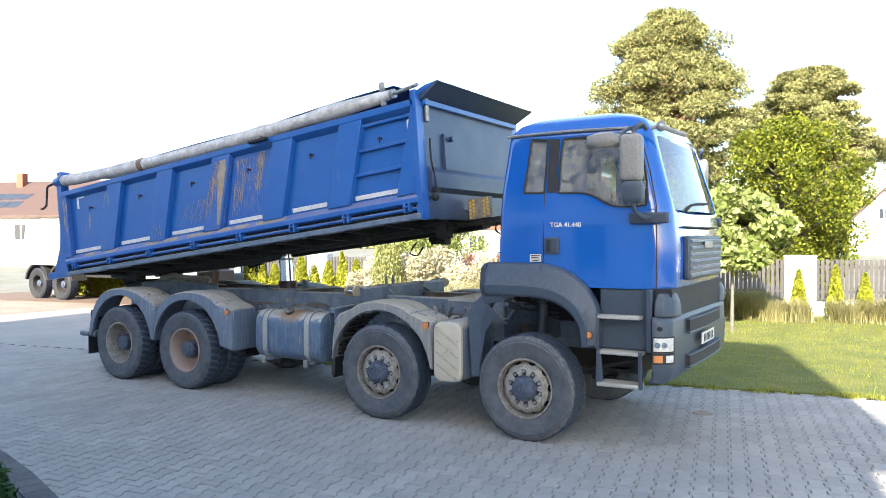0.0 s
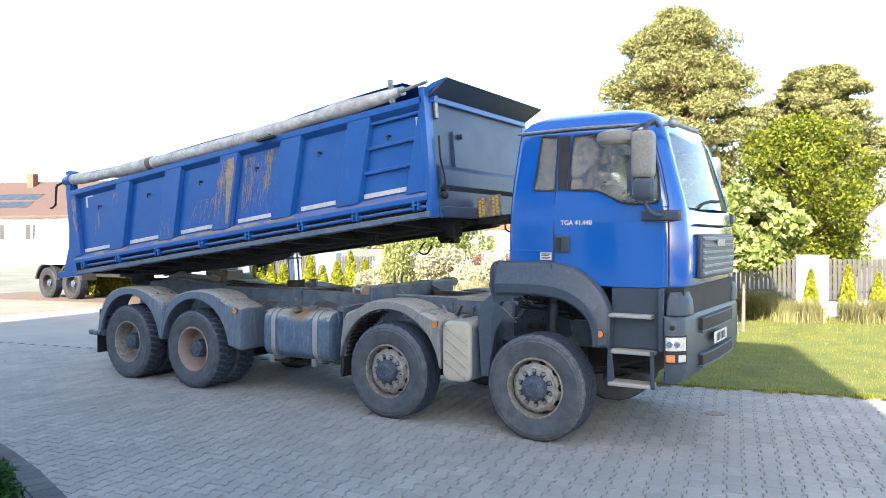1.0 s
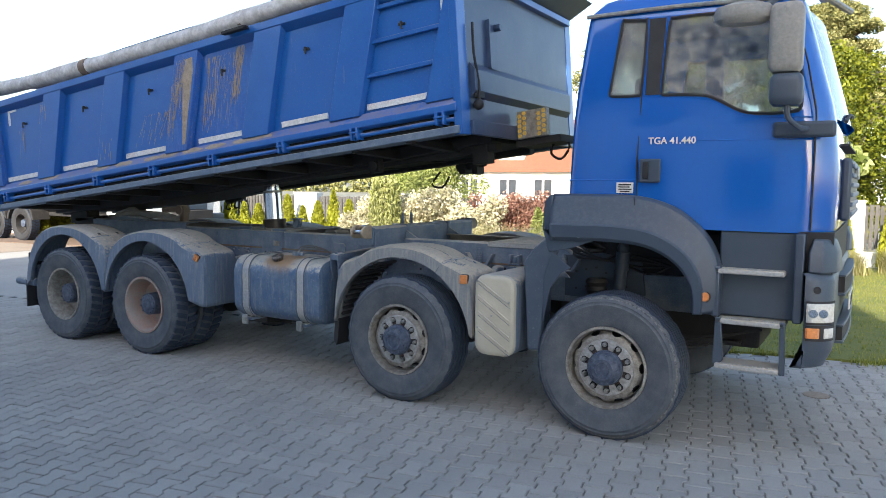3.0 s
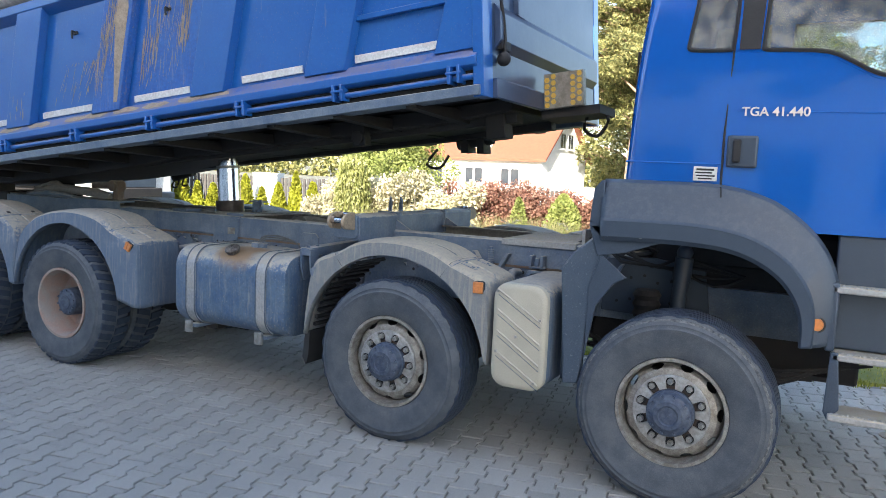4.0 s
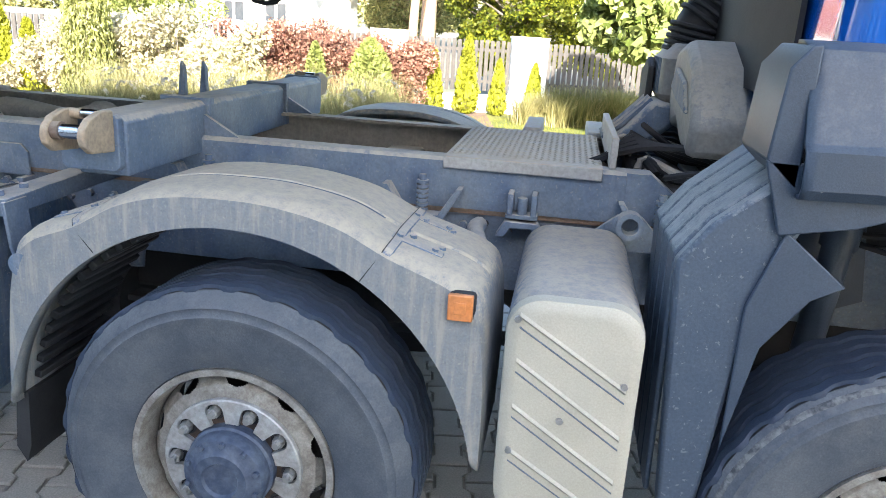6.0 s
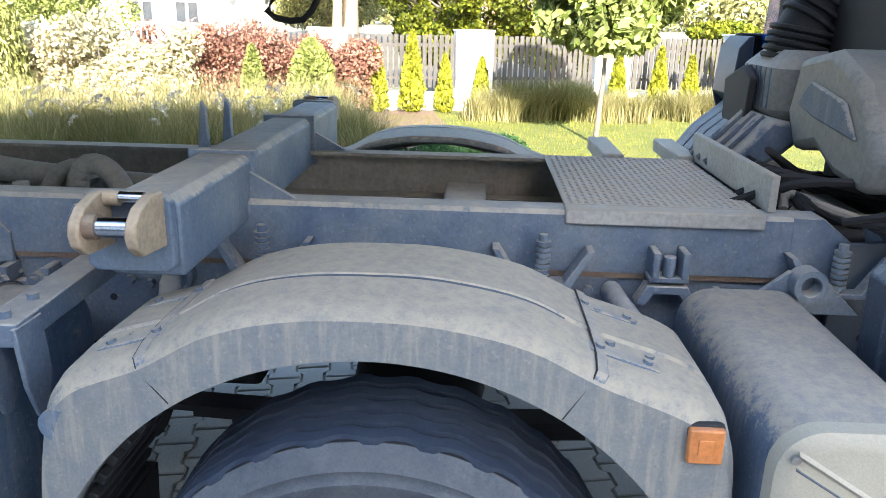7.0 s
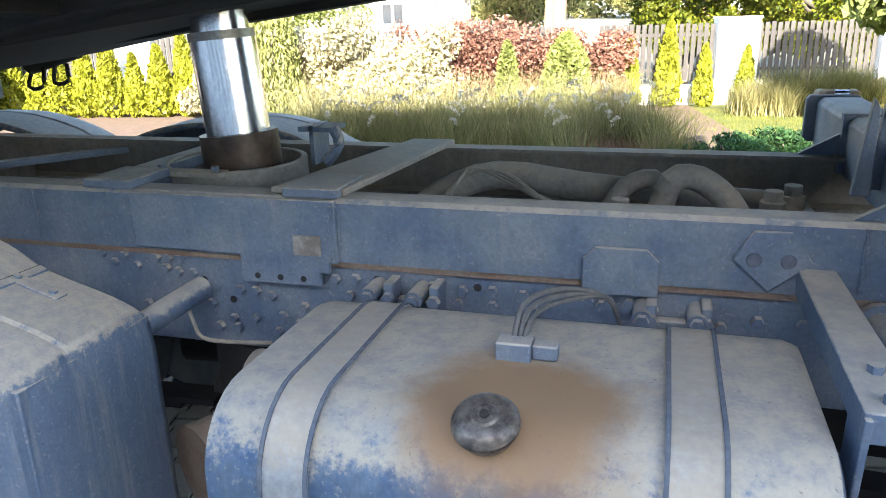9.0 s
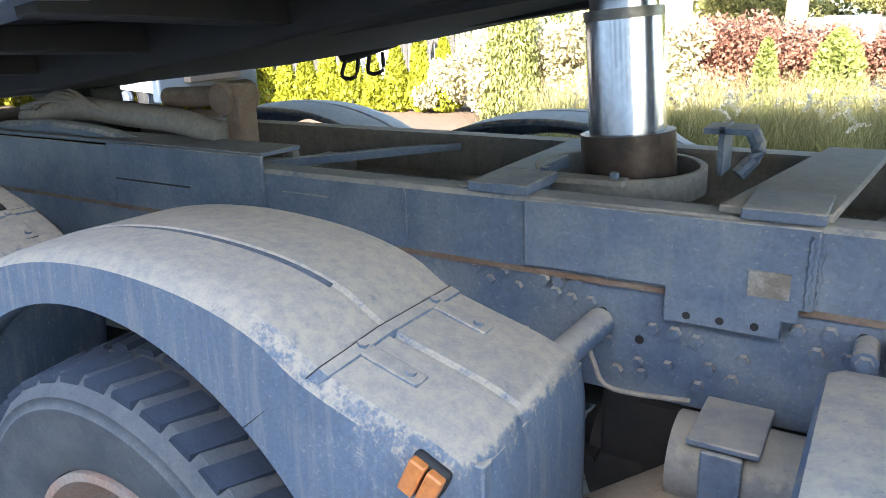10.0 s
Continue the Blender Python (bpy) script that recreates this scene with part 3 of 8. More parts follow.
for far in (False, True):
    mk = (lambda b: b.mirror()) if far else (lambda b: b)
    part("end_plate", mk(Build().prism([(-2.435, 1.262), (-2.275, 1.262), (-2.258, 1.278), (-2.258, 1.42), (-2.272, 1.435), (-2.44, 1.435), (-2.452, 1.42), (-2.452, 1.278)], 0.315, 0.345)), M_FRAME, cross, "", 0.004)
    for dx in (0.0, 0.115):
        prof = [(0.315, 1.325), (0.315, 1.447), (0.26, 1.450), (0.205, 1.435), (0.175, 1.41), (0.167, 1.385), (0.175, 1.358), (0.205, 1.335)]
        x0 = -2.408 + dx
        part("lug", mk(Build().prism(prof, x0, x0 + 0.024, "x")), M_LUG, cross, "tan dust-caked lug", 0.005)
    part("pin", mk(Build().cyl((-2.365, 0.205, 1.395), (-2.285, 0.205, 1.395), 0.021)), M_CHROME, cross, "bright worn steel pin")
    part("pin_sleeve", mk(Build().cyl((-2.392, 0.205, 1.395), (-2.36, 0.205, 1.395), 0.026)), M_RUST, cross, "rusty pin sleeve")
    part("pin", mk(Build().cyl((-2.355, 0.29, 1.436), (-2.30, 0.29, 1.436), 0.013)), M_CHROME, cross)
    part("pin_sleeve", mk(Build().cyl((-2.39, 0.29, 1.434), (-2.352, 0.29, 1.434), 0.016)), M_LUG, cross)
for dx in (0.0, 0.05):
    part("spike", Build().prism([(-2.50 + dx, 1.30), (-2.455 + dx, 1.30), (-2.46 + dx, 1.52), (-2.475 + dx, 1.545)], 1.10 + dx * 1.6, 1.125 + dx * 1.6), M_FRAME, truck, "upright steel guide plate", 0.003)

# tread plate behind the cab
tp = part("tread_plate", Build().box(-1.36, -0.82, 0.86, 1.62, 1.305, 1.313).box(-1.36, -0.82, 0.80, 0.862, 1.27, 1.313), M_GALV, truck, "dusty checker plate step behind the cab", 0.004)
lz = Build()
for i in range(24):
    for j in range(34):
        x, y = -1.35 + 0.0222 * (i + 0.5), 0.868 + 0.0219 * (j + 0.5)
        s = 1 if (i + j) % 2 else -1
        a = (0.009, 0.009 * s)
        c = (-a[1] * 0.3, a[0] * 0.3)
        lz.add([(x - a[0], y - a[1], 1.3125), (x + c[0], y + c[1], 1.3125), (x + a[0], y + a[1], 1.3125), (x - c[0], y - c[1], 1.3125), (x, y, 1.3165)], [(0, 1, 4), (1, 2, 4), (2, 3, 4), (3, 0, 4), (1, 0, 4), (3, 2, 4)][:4])
part("tread_pattern", lz, M_GALV, tp, kind="stuff")
part("upstand", Build().box(-0.80, -0.775, 0.86, 1.66, 1.305, 1.41), M_GALV, tp, "", 0.004)

# ---- plates, bolts, brackets on the near rail ----
def bolt(x, z, y=0.832, r=0.0165):
    return Build().cyl((x, y, z), (x, y - 0.016, z), r, r * 0.85, 6)


big = part("repair_plate", Build().prism([(-4.41, 1.302), (-3.775, 1.302), (-3.775, 1.13), (-3.80, 1.13), (-3.80, 1.10), (-3.83, 1.10), (-3.83, 1.06), (-4.07, 1.06), (-4.07, 1.14), (-4.41, 1.14)], 0.798, 0.815), M_FRAME, truck, "welded steel plate on the sub-frame", 0.003)
part("patch", Build().box(-3.90, -3.82, 0.792, 0.798, 1.15, 1.205), M_RIM, big, "small bare patch")
for x in (-3.88, -3.95, -4.02):
    part("hole", Build().cyl((x, 0.799, 1.08), (x, 0.7965, 1.08), 0.009, n=10), M_BLACK, big)
part("octagon_plate", Build().prism([(-3.13, 1.10), (-3.13, 1.19), (-3.10, 1.22), (-2.98, 1.22), (-2.95, 1.19), (-2.95, 1.10)], 0.803, 0.815), M_FRAME, truck, "", 0.003)
dia = part("diamond_plate", Build().prism([(-2.71, 1.135), (-2.79, 1.21), (-2.75, 1.28), (-2.67, 1.28), (-2.62, 1.21)], 0.803, 0.815), M_FRAME, truck, "", 0.003)
for x in (-2.745, -2.672):
    part("dimple", Build().cyl((x, 0.804, 1.212), (x, 0.7985, 1.212), 0.018, 0.015, 14), M_FEND_BARE, dia)
for x in (-4.43, -3.79):
    part("pad", Build().box(x - 0.14, x + 0.02, 0.81, 1.0, 1.305, 1.331), M_FRAME, truck, "", 0.004)
part("rail_plate", Build().box(-5.98, -5.26, 0.803, 0.815, 1.19, 1.345), M_FRAME, truck, "", 0.003)
part("rail_plate", Build().box(-7.0, -5.98, 0.803, 0.815, 1.14, 1.335), M_FRAME, truck, "", 0.003)
rng = random.Random(4)
for x, z in [(-4.37, 1.10), (-4.33, 1.10), (-4.29, 1.10), (-4.34, 1.07), (-4.30, 1.06), (-4.25, 1.06), (-4.10, 1.02), (-4.05, 1.02), (-4.00, 1.01), (-3.92, 0.93), (-4.18, 0.90), (-4.12, 0.90), (-3.80, 1.075), (-3.74, 1.08), (-3.76, 1.03),
             (-3.52, 1.075), (-3.44, 1.07), (-3.36, 1.075), (-3.28, 1.07), (-3.08, 1.06), (-3.02, 1.06), (-2.96, 1.06), (-2.72, 1.05), (-2.62, 1.05), (-2.56, 1.04), (-2.15, 1.05), (-2.05, 1.05), (-1.36, 1.07), (-1.28, 1.07), (-1.12, 1.06), (-0.92, 1.08), (-0.85, 1.06), (-4.42, 0.95), (-4.20, 0.97), (-3.97, 0.95)]:
    part("bolt", bolt(x, z), M_FRAME, truck)
for x, z in [(-4.22, 1.04), (-4.13, 0.985), (-3.68, 1.08), (-3.40, 1.08), (-2.68, 0.99), (-2.50, 1.07), (-2.08, 1.02), (-1.48, 1.08), (-1.20, 1.08)]:
    part("hole", Build().cyl((x, 0.835, z), (x, 0.8335, z), 0.011, n=10), M_BLACK, truck)
for x in (-3.56, -2.90):
    cl = part("tank_clamp", Build().box(x - 0.075, x - 0.05, 0.76, 0.835, 0.93, 1.10).box(x + 0.05, x + 0.075, 0.76, 0.835, 0.93, 1.10).box(x - 0.05, x + 0.05, 0.79, 0.82, 1.0, 1.05), M_FRAME, truck, "", 0.005)
    for dx in (-0.062, 0.062):
        part("bolt", bolt(x + dx, 1.06, 0.762, 0.019), M_FRAME, cl)
# fender bracket arm beside the tank
part("bracket_arm", Build().loft([[(-2.65, 0.83, 1.13), (-2.57, 0.83, 1.13), (-2.57, 0.83, 1.195), (-2.65, 0.83, 1.195)], [(-2.645, 0.19, 1.125), (-2.555, 0.19, 1.125), (-2.555, 0.19, 1.18), (-2.645, 0.19, 1.18)]]), M_FRAME, truck, "dusty channel arm holding the fender", 0.004)
for x in (-2.645, -2.565):
    part("bracket_tongue", Build().prism([(0.18, 1.172), (0.28, 1.172), (0.29, 1.03), (0.255, 0.945), (0.225, 0.945), (0.195, 1.03)], x, x + 0.012, "x"), M_FRAME, truck, "", 0.003)
for y in (0.225, 0.33):
    part("bolt", Build().cyl((-2.60, y, 1.18), (-2.60, y, 1.197), 0.014, n=6), M_FRAME, truck)
# springs and struts between the rails and the fender
for x in (-2.20, -1.42, -0.62):
    sb = Build()
    for k in range(7):
        sb.cyl((x, 0.765, 1.125 + k * 0.016), (x, 0.765, 1.135 + k * 0.016), 0.022, n=12)
    sb.cyl((x, 0.765, 1.10), (x, 0.765, 1.25), 0.013, n=8)
    part("spring_bolt", sb, M_FRAME, truck, "coil spring mount")
    part("spring_seat", Build().prism([(x - 0.14, 1.21), (x - 0.12, 1.21), (x - 0.06, 1.115), (x + 0.06, 1.115), (x + 0.12, 1.21), (x + 0.14, 1.21), (x + 0.08, 1.10), (x - 0.08, 1.10)], 0.745, 0.81), M_FRAME, truck, "", 0.003)
part("stay_pipe", Build().tube([(-1.22, 0.80, 1.08), (-1.22, 0.68, 1.09), (-1.18, 0.55, 1.05), (-1.16, 0.45, 0.95)], 0.03, 12), M_FRAME, truck, "")
part("stay_pipe", Build().cyl((-4.26, 0.50, 0.99), (-4.22, 0.82, 1.02), 0.035, n=14), M_FRAME, truck)
part("loose_strap", Build().tube([(-4.22, 0.74, 0.99), (-4.20, 0.73, 0.95), (-4.17, 0.72, 0.91), (-4.10, 0.74, 0.895), (-4.0, 0.80, 0.875)], 0.006, 6), M_HOSE, truck)
eye = part("tow_eye", Build().lathe([(0.045, -0.03), (0.045, 0.03), (0.026, 0.03), (0.026, -0.03), (0.045, -0.03)], 20, Matrix.Translation((-0.72, 0.72, 1.15))).prism([(-0.90, 1.055), (-0.76, 1.175), (-0.68, 1.175), (-0.56, 1.055)], 0.74, 0.76), M_FRAME, truck, "", 0.003)

# rows of bolts, weld beads and stiffeners seen close by
for x in (-3.115, -3.065, -3.015, -2.965):
    part("bolt", bolt(x, 1.072, 0.83, 0.015), M_FRAME, truck)
for x, z in ((-3.66, 1.045), (-3.45, 1.035), (-3.36, 1.035), (-3.25, 1.03), (-2.80, 1.03), (-2.47, 1.0), (-2.47, 0.95), (-4.44, 1.07), (-4.48, 1.10), (-4.52, 1.075), (-4.56, 1.10), (-4.13, 0.93), (-4.06, 0.935), (-3.99, 0.90), (-3.90, 0.985), (-3.70, 1.03)):
    part("bolt", bolt(x, z, 0.832, 0.0145), M_FRAME, truck)
for x in (-4.763, -4.41, -3.772, -2.52):
    bead = random.Random(int(-x * 100))
    part("weld_bead", Build().tube([(x + bead.uniform(-0.003, 0.003), 0.812, 1.145 + 0.0125 * k) for k in range(13)], lambda t: 0.0055 + 0.002 * math.sin(60 * t), 6, 1), M_FRAME, truck)
part("weld_bead", Build().tube([(-3.79 + 0.004 * (k % 2), 0.797, 1.135 + 0.014 * k) for k in range(12)], 0.006, 6, 1), M_FRAME, truck)
part("rail_slot", Build().box(-5.95, -5.58, 0.8005, 0.8035, 1.222, 1.227), M_BLACK, truck)
part("rail_tab", Build().box(-5.19, -5.02, 0.806, 0.815, 1.232, 1.248), M_FRAME, truck, "", 0.003)
for x in (-3.62, -2.93):
    for dx in (-0.062, 0.062):
        part("clamp_sleeve", Build().cyl((x + dx + 0.01, 0.835, 1.065), (x + dx + 0.01, 0.742, 1.065), 0.024, n=14).cyl((x + dx + 0.01, 0.742, 1.065), (x + dx + 0.01, 0.728, 1.065), 0.018, 0.016, 6), M_FRAME, truck)
part("strut_pipe", Build().tube([(-2.47, 0.82, 1.075), (-2.46, 0.74, 1.07), (-2.43, 0.66, 1.0), (-2.41, 0.60, 0.86)], 0.033, 12), M_FRAME, truck, "dusty bent fender stay")
part("strut_head", Build().cyl((-2.47, 0.835, 1.075), (-2.47, 0.80, 1.075), 0.05, n=16), M_FRAME, truck)
part("toggle_catch", Build().box(-1.125, -1.105, 0.74, 0.815, 1.14, 1.215).box(-1.045, -1.025, 0.74, 0.815, 1.14, 1.215).cyl((-1.075, 0.765, 1.14), (-1.075, 0.765, 1.20), 0.018, n=10).box(-1.13, -1.02, 0.75, 0.81, 1.125, 1.142), M_FRAME, truck, "", 0.004)
part("toggle_foot", Build().prism([(-1.16, 1.06), (-1.13, 1.115), (-1.02, 1.115), (-0.99, 1.06), (-1.02, 1.055), (-1.04, 1.09), (-1.11, 1.09), (-1.13, 1.055)], 0.755, 0.81), M_FRAME, truck, "", 0.004)
for y in (1.72, 1.78):
    part("stub_arm", Build().box(-1.14 if y < 1.75 else -0.86, -1.06 if y < 1.75 else -0.78, 1.62, 2.05, 1.27, 1.325), M_GALV, truck, "", 0.006)
for far in (False, True):
    for k in range(12):
        a = radians(118 + 4.6 * k)
        c = Vector((-1.795 + 0.672 * math.cos(a), 0, 0.53 + 0.672 * math.sin(a)))
        rb = Build().box(-0.012, 0.012, 0.12, 0.46, -0.012, 0.012, Matrix.Translation(c) @ Matrix.Rotation(-a, 4, "Y"))
        part("liner_rib", rb.mirror() if far else rb, M_BLACK, truck, "", 0.004)

# ---- hydraulic cylinder and its cradle ----
AX = (Vector((-4.335, YC, 1.72)) - Vector((-4.30, YC, 1.27))).normalized()
P0 = Vector((-4.30, YC, 1.27))
at = lambda d: P0 + AX * d
ram = part("tipping_ram", Build().cyl(at(-0.35), at(0.135), 0.128, n=32), M_GREASE, truck, "telescopic tipping ram, dirty brown base")
part("stage", Build().cyl(at(0.135), at(0.455), 0.104, n=40), M_CHROME, ram, "bright chromed stage")
part("stage_rim", Build().cyl(at(0.43), at(0.457), 0.1055, n=40), M_STEEL, ram)
part("stage", Build().cyl(at(0.455), at(0.80), 0.090, n=40), M_CHROME, ram, "bright chromed stage")
cradle = part("ram_cradle", Build().lathe([(0.235, -0.03), (0.235, 0.04), (0.215, 0.04), (0.215, -0.03), (0.235, -0.03)], 40, Matrix.Translation((-4.33, YC, 1.275)) @ Matrix.Rotation(math.pi / 2, 4, "X")), M_HOSE, truck, "dusty pale ring cradle round the ram", 0.004)
part("clamp_bar", Build().box(-4.48, -4.24, 1.0, 1.06, 1.30, 1.318), M_HOSE, cradle, "", 0.004)
for x in (-4.46, -4.27):
    part("bolt", Build().cyl((x, 1.03, 1.318), (x, 1.03, 1.334), 0.013, n=6), M_FRAME, cradle)
part("cradle_arm", Build().prism([(-4.62, 0.84), (-4.50, 0.84), (-4.44, 1.06), (-4.54, 1.12)], 1.27, 1.312, "z"), M_FRAME, truck, "", 0.005)
part("cradle_arm", Build().prism([(-3.98, 0.84), (-3.76, 0.84), (-3.68, 1.66), (-3.84, 1.66), (-3.92, 1.2)], 1.306, 1.325, "z"), M_HOSE, truck, "pale dusty cross arm", 0.005)
part("cradle_arm", Build().box(-4.62, -4.52, 1.1, 1.66, 1.27, 1.31), M_FRAME, truck, "", 0.005)
part("valve_bracket", Build().box(-4.08, -4.065, 1.30, 1.42, 1.29, 1.42).box(-4.12, -4.0, 1.30, 1.42, 1.40, 1.415).tube([(-4.0, 1.32, 1.41), (-3.98, 1.31, 1.36), (-4.02, 1.28, 1.30)], 0.02, 8), M_FRAME, truck)

# hoses and valves between the rails
hose = Build().tube([(-3.75, 1.18, 1.10), (-3.62, 1.26, 1.22), (-3.45, 1.34, 1.27), (-3.2, 1.36, 1.24), (-2.9, 1.34, 1.22), (-2.6, 1.36, 1.20)], 0.045, 12)
part("hose", hose, M_HOSE, truck, "thick dusty hydraulic hose")
part("hose", Build().tube([(-2.96, 1.2, 1.20), (-2.93, 1.2, 1.30), (-2.86, 1.2, 1.31), (-2.78, 1.15, 1.26), (-2.72, 1.1, 1.16)], 0.036, 12), M_HOSE, truck)
part("hose", Build().tube([(-3.12, 1.26, 1.16), (-3.06, 1.27, 1.26), (-2.98, 1.27, 1.29), (-2.93, 1.25, 1.24)], 0.028, 12), M_HOSE, truck)
for k in range(3):
    part("cable", Build().tube([(-3.62 + 0.02 * k, 1.16, 1.18), (-3.52, 1.22, 1.30 + 0.006 * k), (-3.40, 1.20, 1.305 - 0.01 * k), (-3.28, 1.10, 1.26), (-3.12 + 0.03 * k, 1.02, 1.215), (-2.95, 0.98, 1.20)], 0.008, 6), M_HOSE, truck)
for x, y in ((-3.06, 1.06), (-2.66, 1.22), (-2.60, 1.30)):
    part("valve", Build().cyl((x, y, 1.18), (x, y, 1.25), 0.035, n=10).cyl((x, y, 1.25), (x, y, 1.28), 0.025, n=10).box(x - 0.06, x + 0.06, y - 0.035, y + 0.035, 1.16, 1.21), M_HOSE, truck, "dusty air valve", 0.003)
for x in (-5.6, -5.85):
    part("valve", Build().cyl((x, 1.3, 1.18), (x, 1.3, 1.26), 0.03, n=10), M_HOSE, truck)

# ---- fuel tank ----
def rounded(x0, x1, z0, z1, r, n=6):
    pts = []
    for cx, cz, a in ((x1 - r, z1 - r, 0), (x0 + r, z1 - r, 90), (x0 + r, z0 + r, 180), (x1 - r, z0 + r, 270)):
        pts += [(cx + r * math.cos(radians(a + 90 * k / n)), cz + r * math.sin(radians(a + 90 * k / n))) for k in range(n + 1)]
    return pts


def tank_ring(x, d):
    return [(x, y, z) for y, z in rounded(0.055 + d, 0.70 - d, 0.525 + d, 1.118 - d, 0.15 - d * 0.5, 8)]


tank = part("fuel_tank", Build().loft([tank_ring(-3.735, 0.03), tank_ring(-3.725, 0.008), tank_ring(-3.70, 0.0), tank_ring(-2.70, 0.0), tank_ring(-2.675, 0.008), tank_ring(-2.665, 0.03)]), M_TANK, truck, "scuffed dusty blue diesel tank with rust stain")
for x in (-3.56, -2.88):
    pts = rounded(0.047, 0.708, 0.517, 1.124, 0.156, 8)
    inner = rounded(0.055, 0.70, 0.525, 1.116, 0.15, 8)
    rings = [[(x - 0.045, *p) for p in inner], [(x - 0.045, *p) for p in pts], [(x + 0.045, *p) for p in pts], [(x + 0.045, *p) for p in inner]]
    part("tank_strap", Build().loft(rings, True, False), M_STRAP, tank, "dull steel tank strap")
    pts2, in2 = rounded(0.043, 0.712, 0.513, 1.128, 0.16, 8), pts
    for e in (-0.048, 0.04):
        part("strap_edge", Build().loft([[(x + e, *p) for p in in2], [(x + e, *p) for p in pts2], [(x + e + 0.008, *p) for p in pts2], [(x + e + 0.008, *p) for p in in2]], True, False), M_FEND_BARE, tank)
    part("strap_bolt", Build().box(x - 0.03, x + 0.03, 0.02, 0.05, 0.47, 0.56), M_STEEL, tank, "", 0.005)
tilt = Matrix.Translation((-3.212, 0.12, 1.118)) @ Matrix.Rotation(radians(24), 4, "X")
cap = part("filler_cap", Build().lathe([(0.001, 0.030), (0.012, 0.030), (0.014, 0.033), (0.020, 0.033), (0.024, 0.029), (0.040, 0.028), (0.050, 0.023), (0.055, 0.015), (0.0575, 0.012), (0.0575, 0.005), (0.053, 0.002), (0.046, -0.02)], 40, tilt @ Matrix.Rotation(math.pi / 2, 4, "X")), M_CAPM, tank, "round steel filler cap with a lock")
part("lock", Build().cyl(tilt @ Vector((0, 0, 0.030)), tilt @ Vector((0, 0, 0.034)), 0.008, n=14), M_DARK, cap)
part("level_sender", Build().box(-3.25, -3.18, 0.36, 0.41, 1.115, 1.155).box(-3.18, -3.13, 0.37, 0.405, 1.12, 1.15), M_FRAME, tank, "", 0.004)
for k in range(3):
    part("cable", Build().tube([(-3.22 + 0.01 * k, 0.40, 1.15), (-3.21 + 0.01 * k, 0.46, 1.20 - 0.012 * k), (-3.15, 0.56, 1.20 - 0.015 * k), (-3.06, 0.66, 1.15), (-3.03, 0.72, 1.06)], 0.006, 6), M_CABLE, tank)
for x in (-3.60, -2.92):
    part("tank_bracket", Build().prism([(0.08, 0.50), (0.80, 0.50), (0.80, 0.90), (0.76, 0.90), (0.72, 0.525), (0.08, 0.525)], x, x + 0.08, "x"), M_FRAME, truck)
# air tanks under the far side and behind the diesel tank
part("air_tank", Build().cyl((-4.0, 0.70, 0.80), (-3.74, 0.70, 0.80), 0.095, n=24).cyl((-3.74, 0.70, 0.80), (-3.70, 0.70, 0.80), 0.095, 0.05, 24), M_MIRROR_G, truck, "dusty grey air reservoir")
part("air_tank", Build().cyl((-3.6, 2.2, 0.72), (-2.6, 2.2, 0.72), 0.24, n=24), M_DARK, truck)

# ---- fenders ----
def fender(name, cx, outer, r_in, a0, a1, far=False, y0=0.03, y1=0.47):
    """A shell over a wheel: flat outer band between the round opening and the outline, and a rounded top."""
    n = len(outer)
    inner = [(cx + r_in * math.cos(radians(a0 + (a1 - a0) * i / (n - 1))), 0.53 + r_in * math.sin(radians(a0 + (a1 - a0) * i / (n - 1)))) for i in range(n)]
    mid = [((o[0] * 0.80 + p[0] * 0.20), (o[1] * 0.80 + p[1] * 0.20)) for o, p in zip(outer, inner)]
    sh = [((o[0] * 0.94 + p[0] * 0.06), (o[1] * 0.94 + p[1] * 0.06)) for o, p in zip(outer, inner)]
    rows = [[(p[0], y0 + 0.05, p[1]) for p in inner], [(p[0], y0 + 0.006, p[1]) for p in inner], [(p[0], y0, p[1]) for p in inner], [(p[0], y0 + 0.006, p[1]) for p in mid], [(p[0], y0 + 0.028, p[1]) for p in sh],
            [(p[0], y0 + 0.075, p[1]) for p in outer], [(p[0], 0.20, p[1] + 0.006) for p in outer], [(p[0], 0.207, p[1] - 0.002) for p in outer], [(p[0], 0.222, p[1] - 0.002) for p in outer], [(p[0], 0.23, p[1] + 0.006) for p in outer], [(p[0], y1 - 0.02, p[1]) for p in outer], [(p[0], y1, p[1] - 0.02) for p in outer]]
    b = Build().loft(rows, False, False)
    if far:
        b = b.mirror()
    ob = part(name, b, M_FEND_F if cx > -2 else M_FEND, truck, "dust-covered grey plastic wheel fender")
    mod = ob.modifiers.new("thick", "SOLIDIFY")
    mod.thickness, mod.offset = 0.006, -1
    return ob


def smooth_line(pts, k=5):
    P = [Vector((p[0], p[1], 0)) for p in pts]
    Q = []
    for i in range(len(P) - 1):
        a, b, c, d = P[max(i - 1, 0)], P[i], P[i + 1], P[min(i + 2, len(P) - 1)]
        for s in range(k):
            t = s / k
            q = 0.5 * (2 * b + (c - a) * t + (2 * a - 5 * b + 4 * c - d) * t * t + (3 * b - a - 3 * c + d) * t ** 3)
            Q.append((q.x, q.y))
    return Q + [pts[-1]]


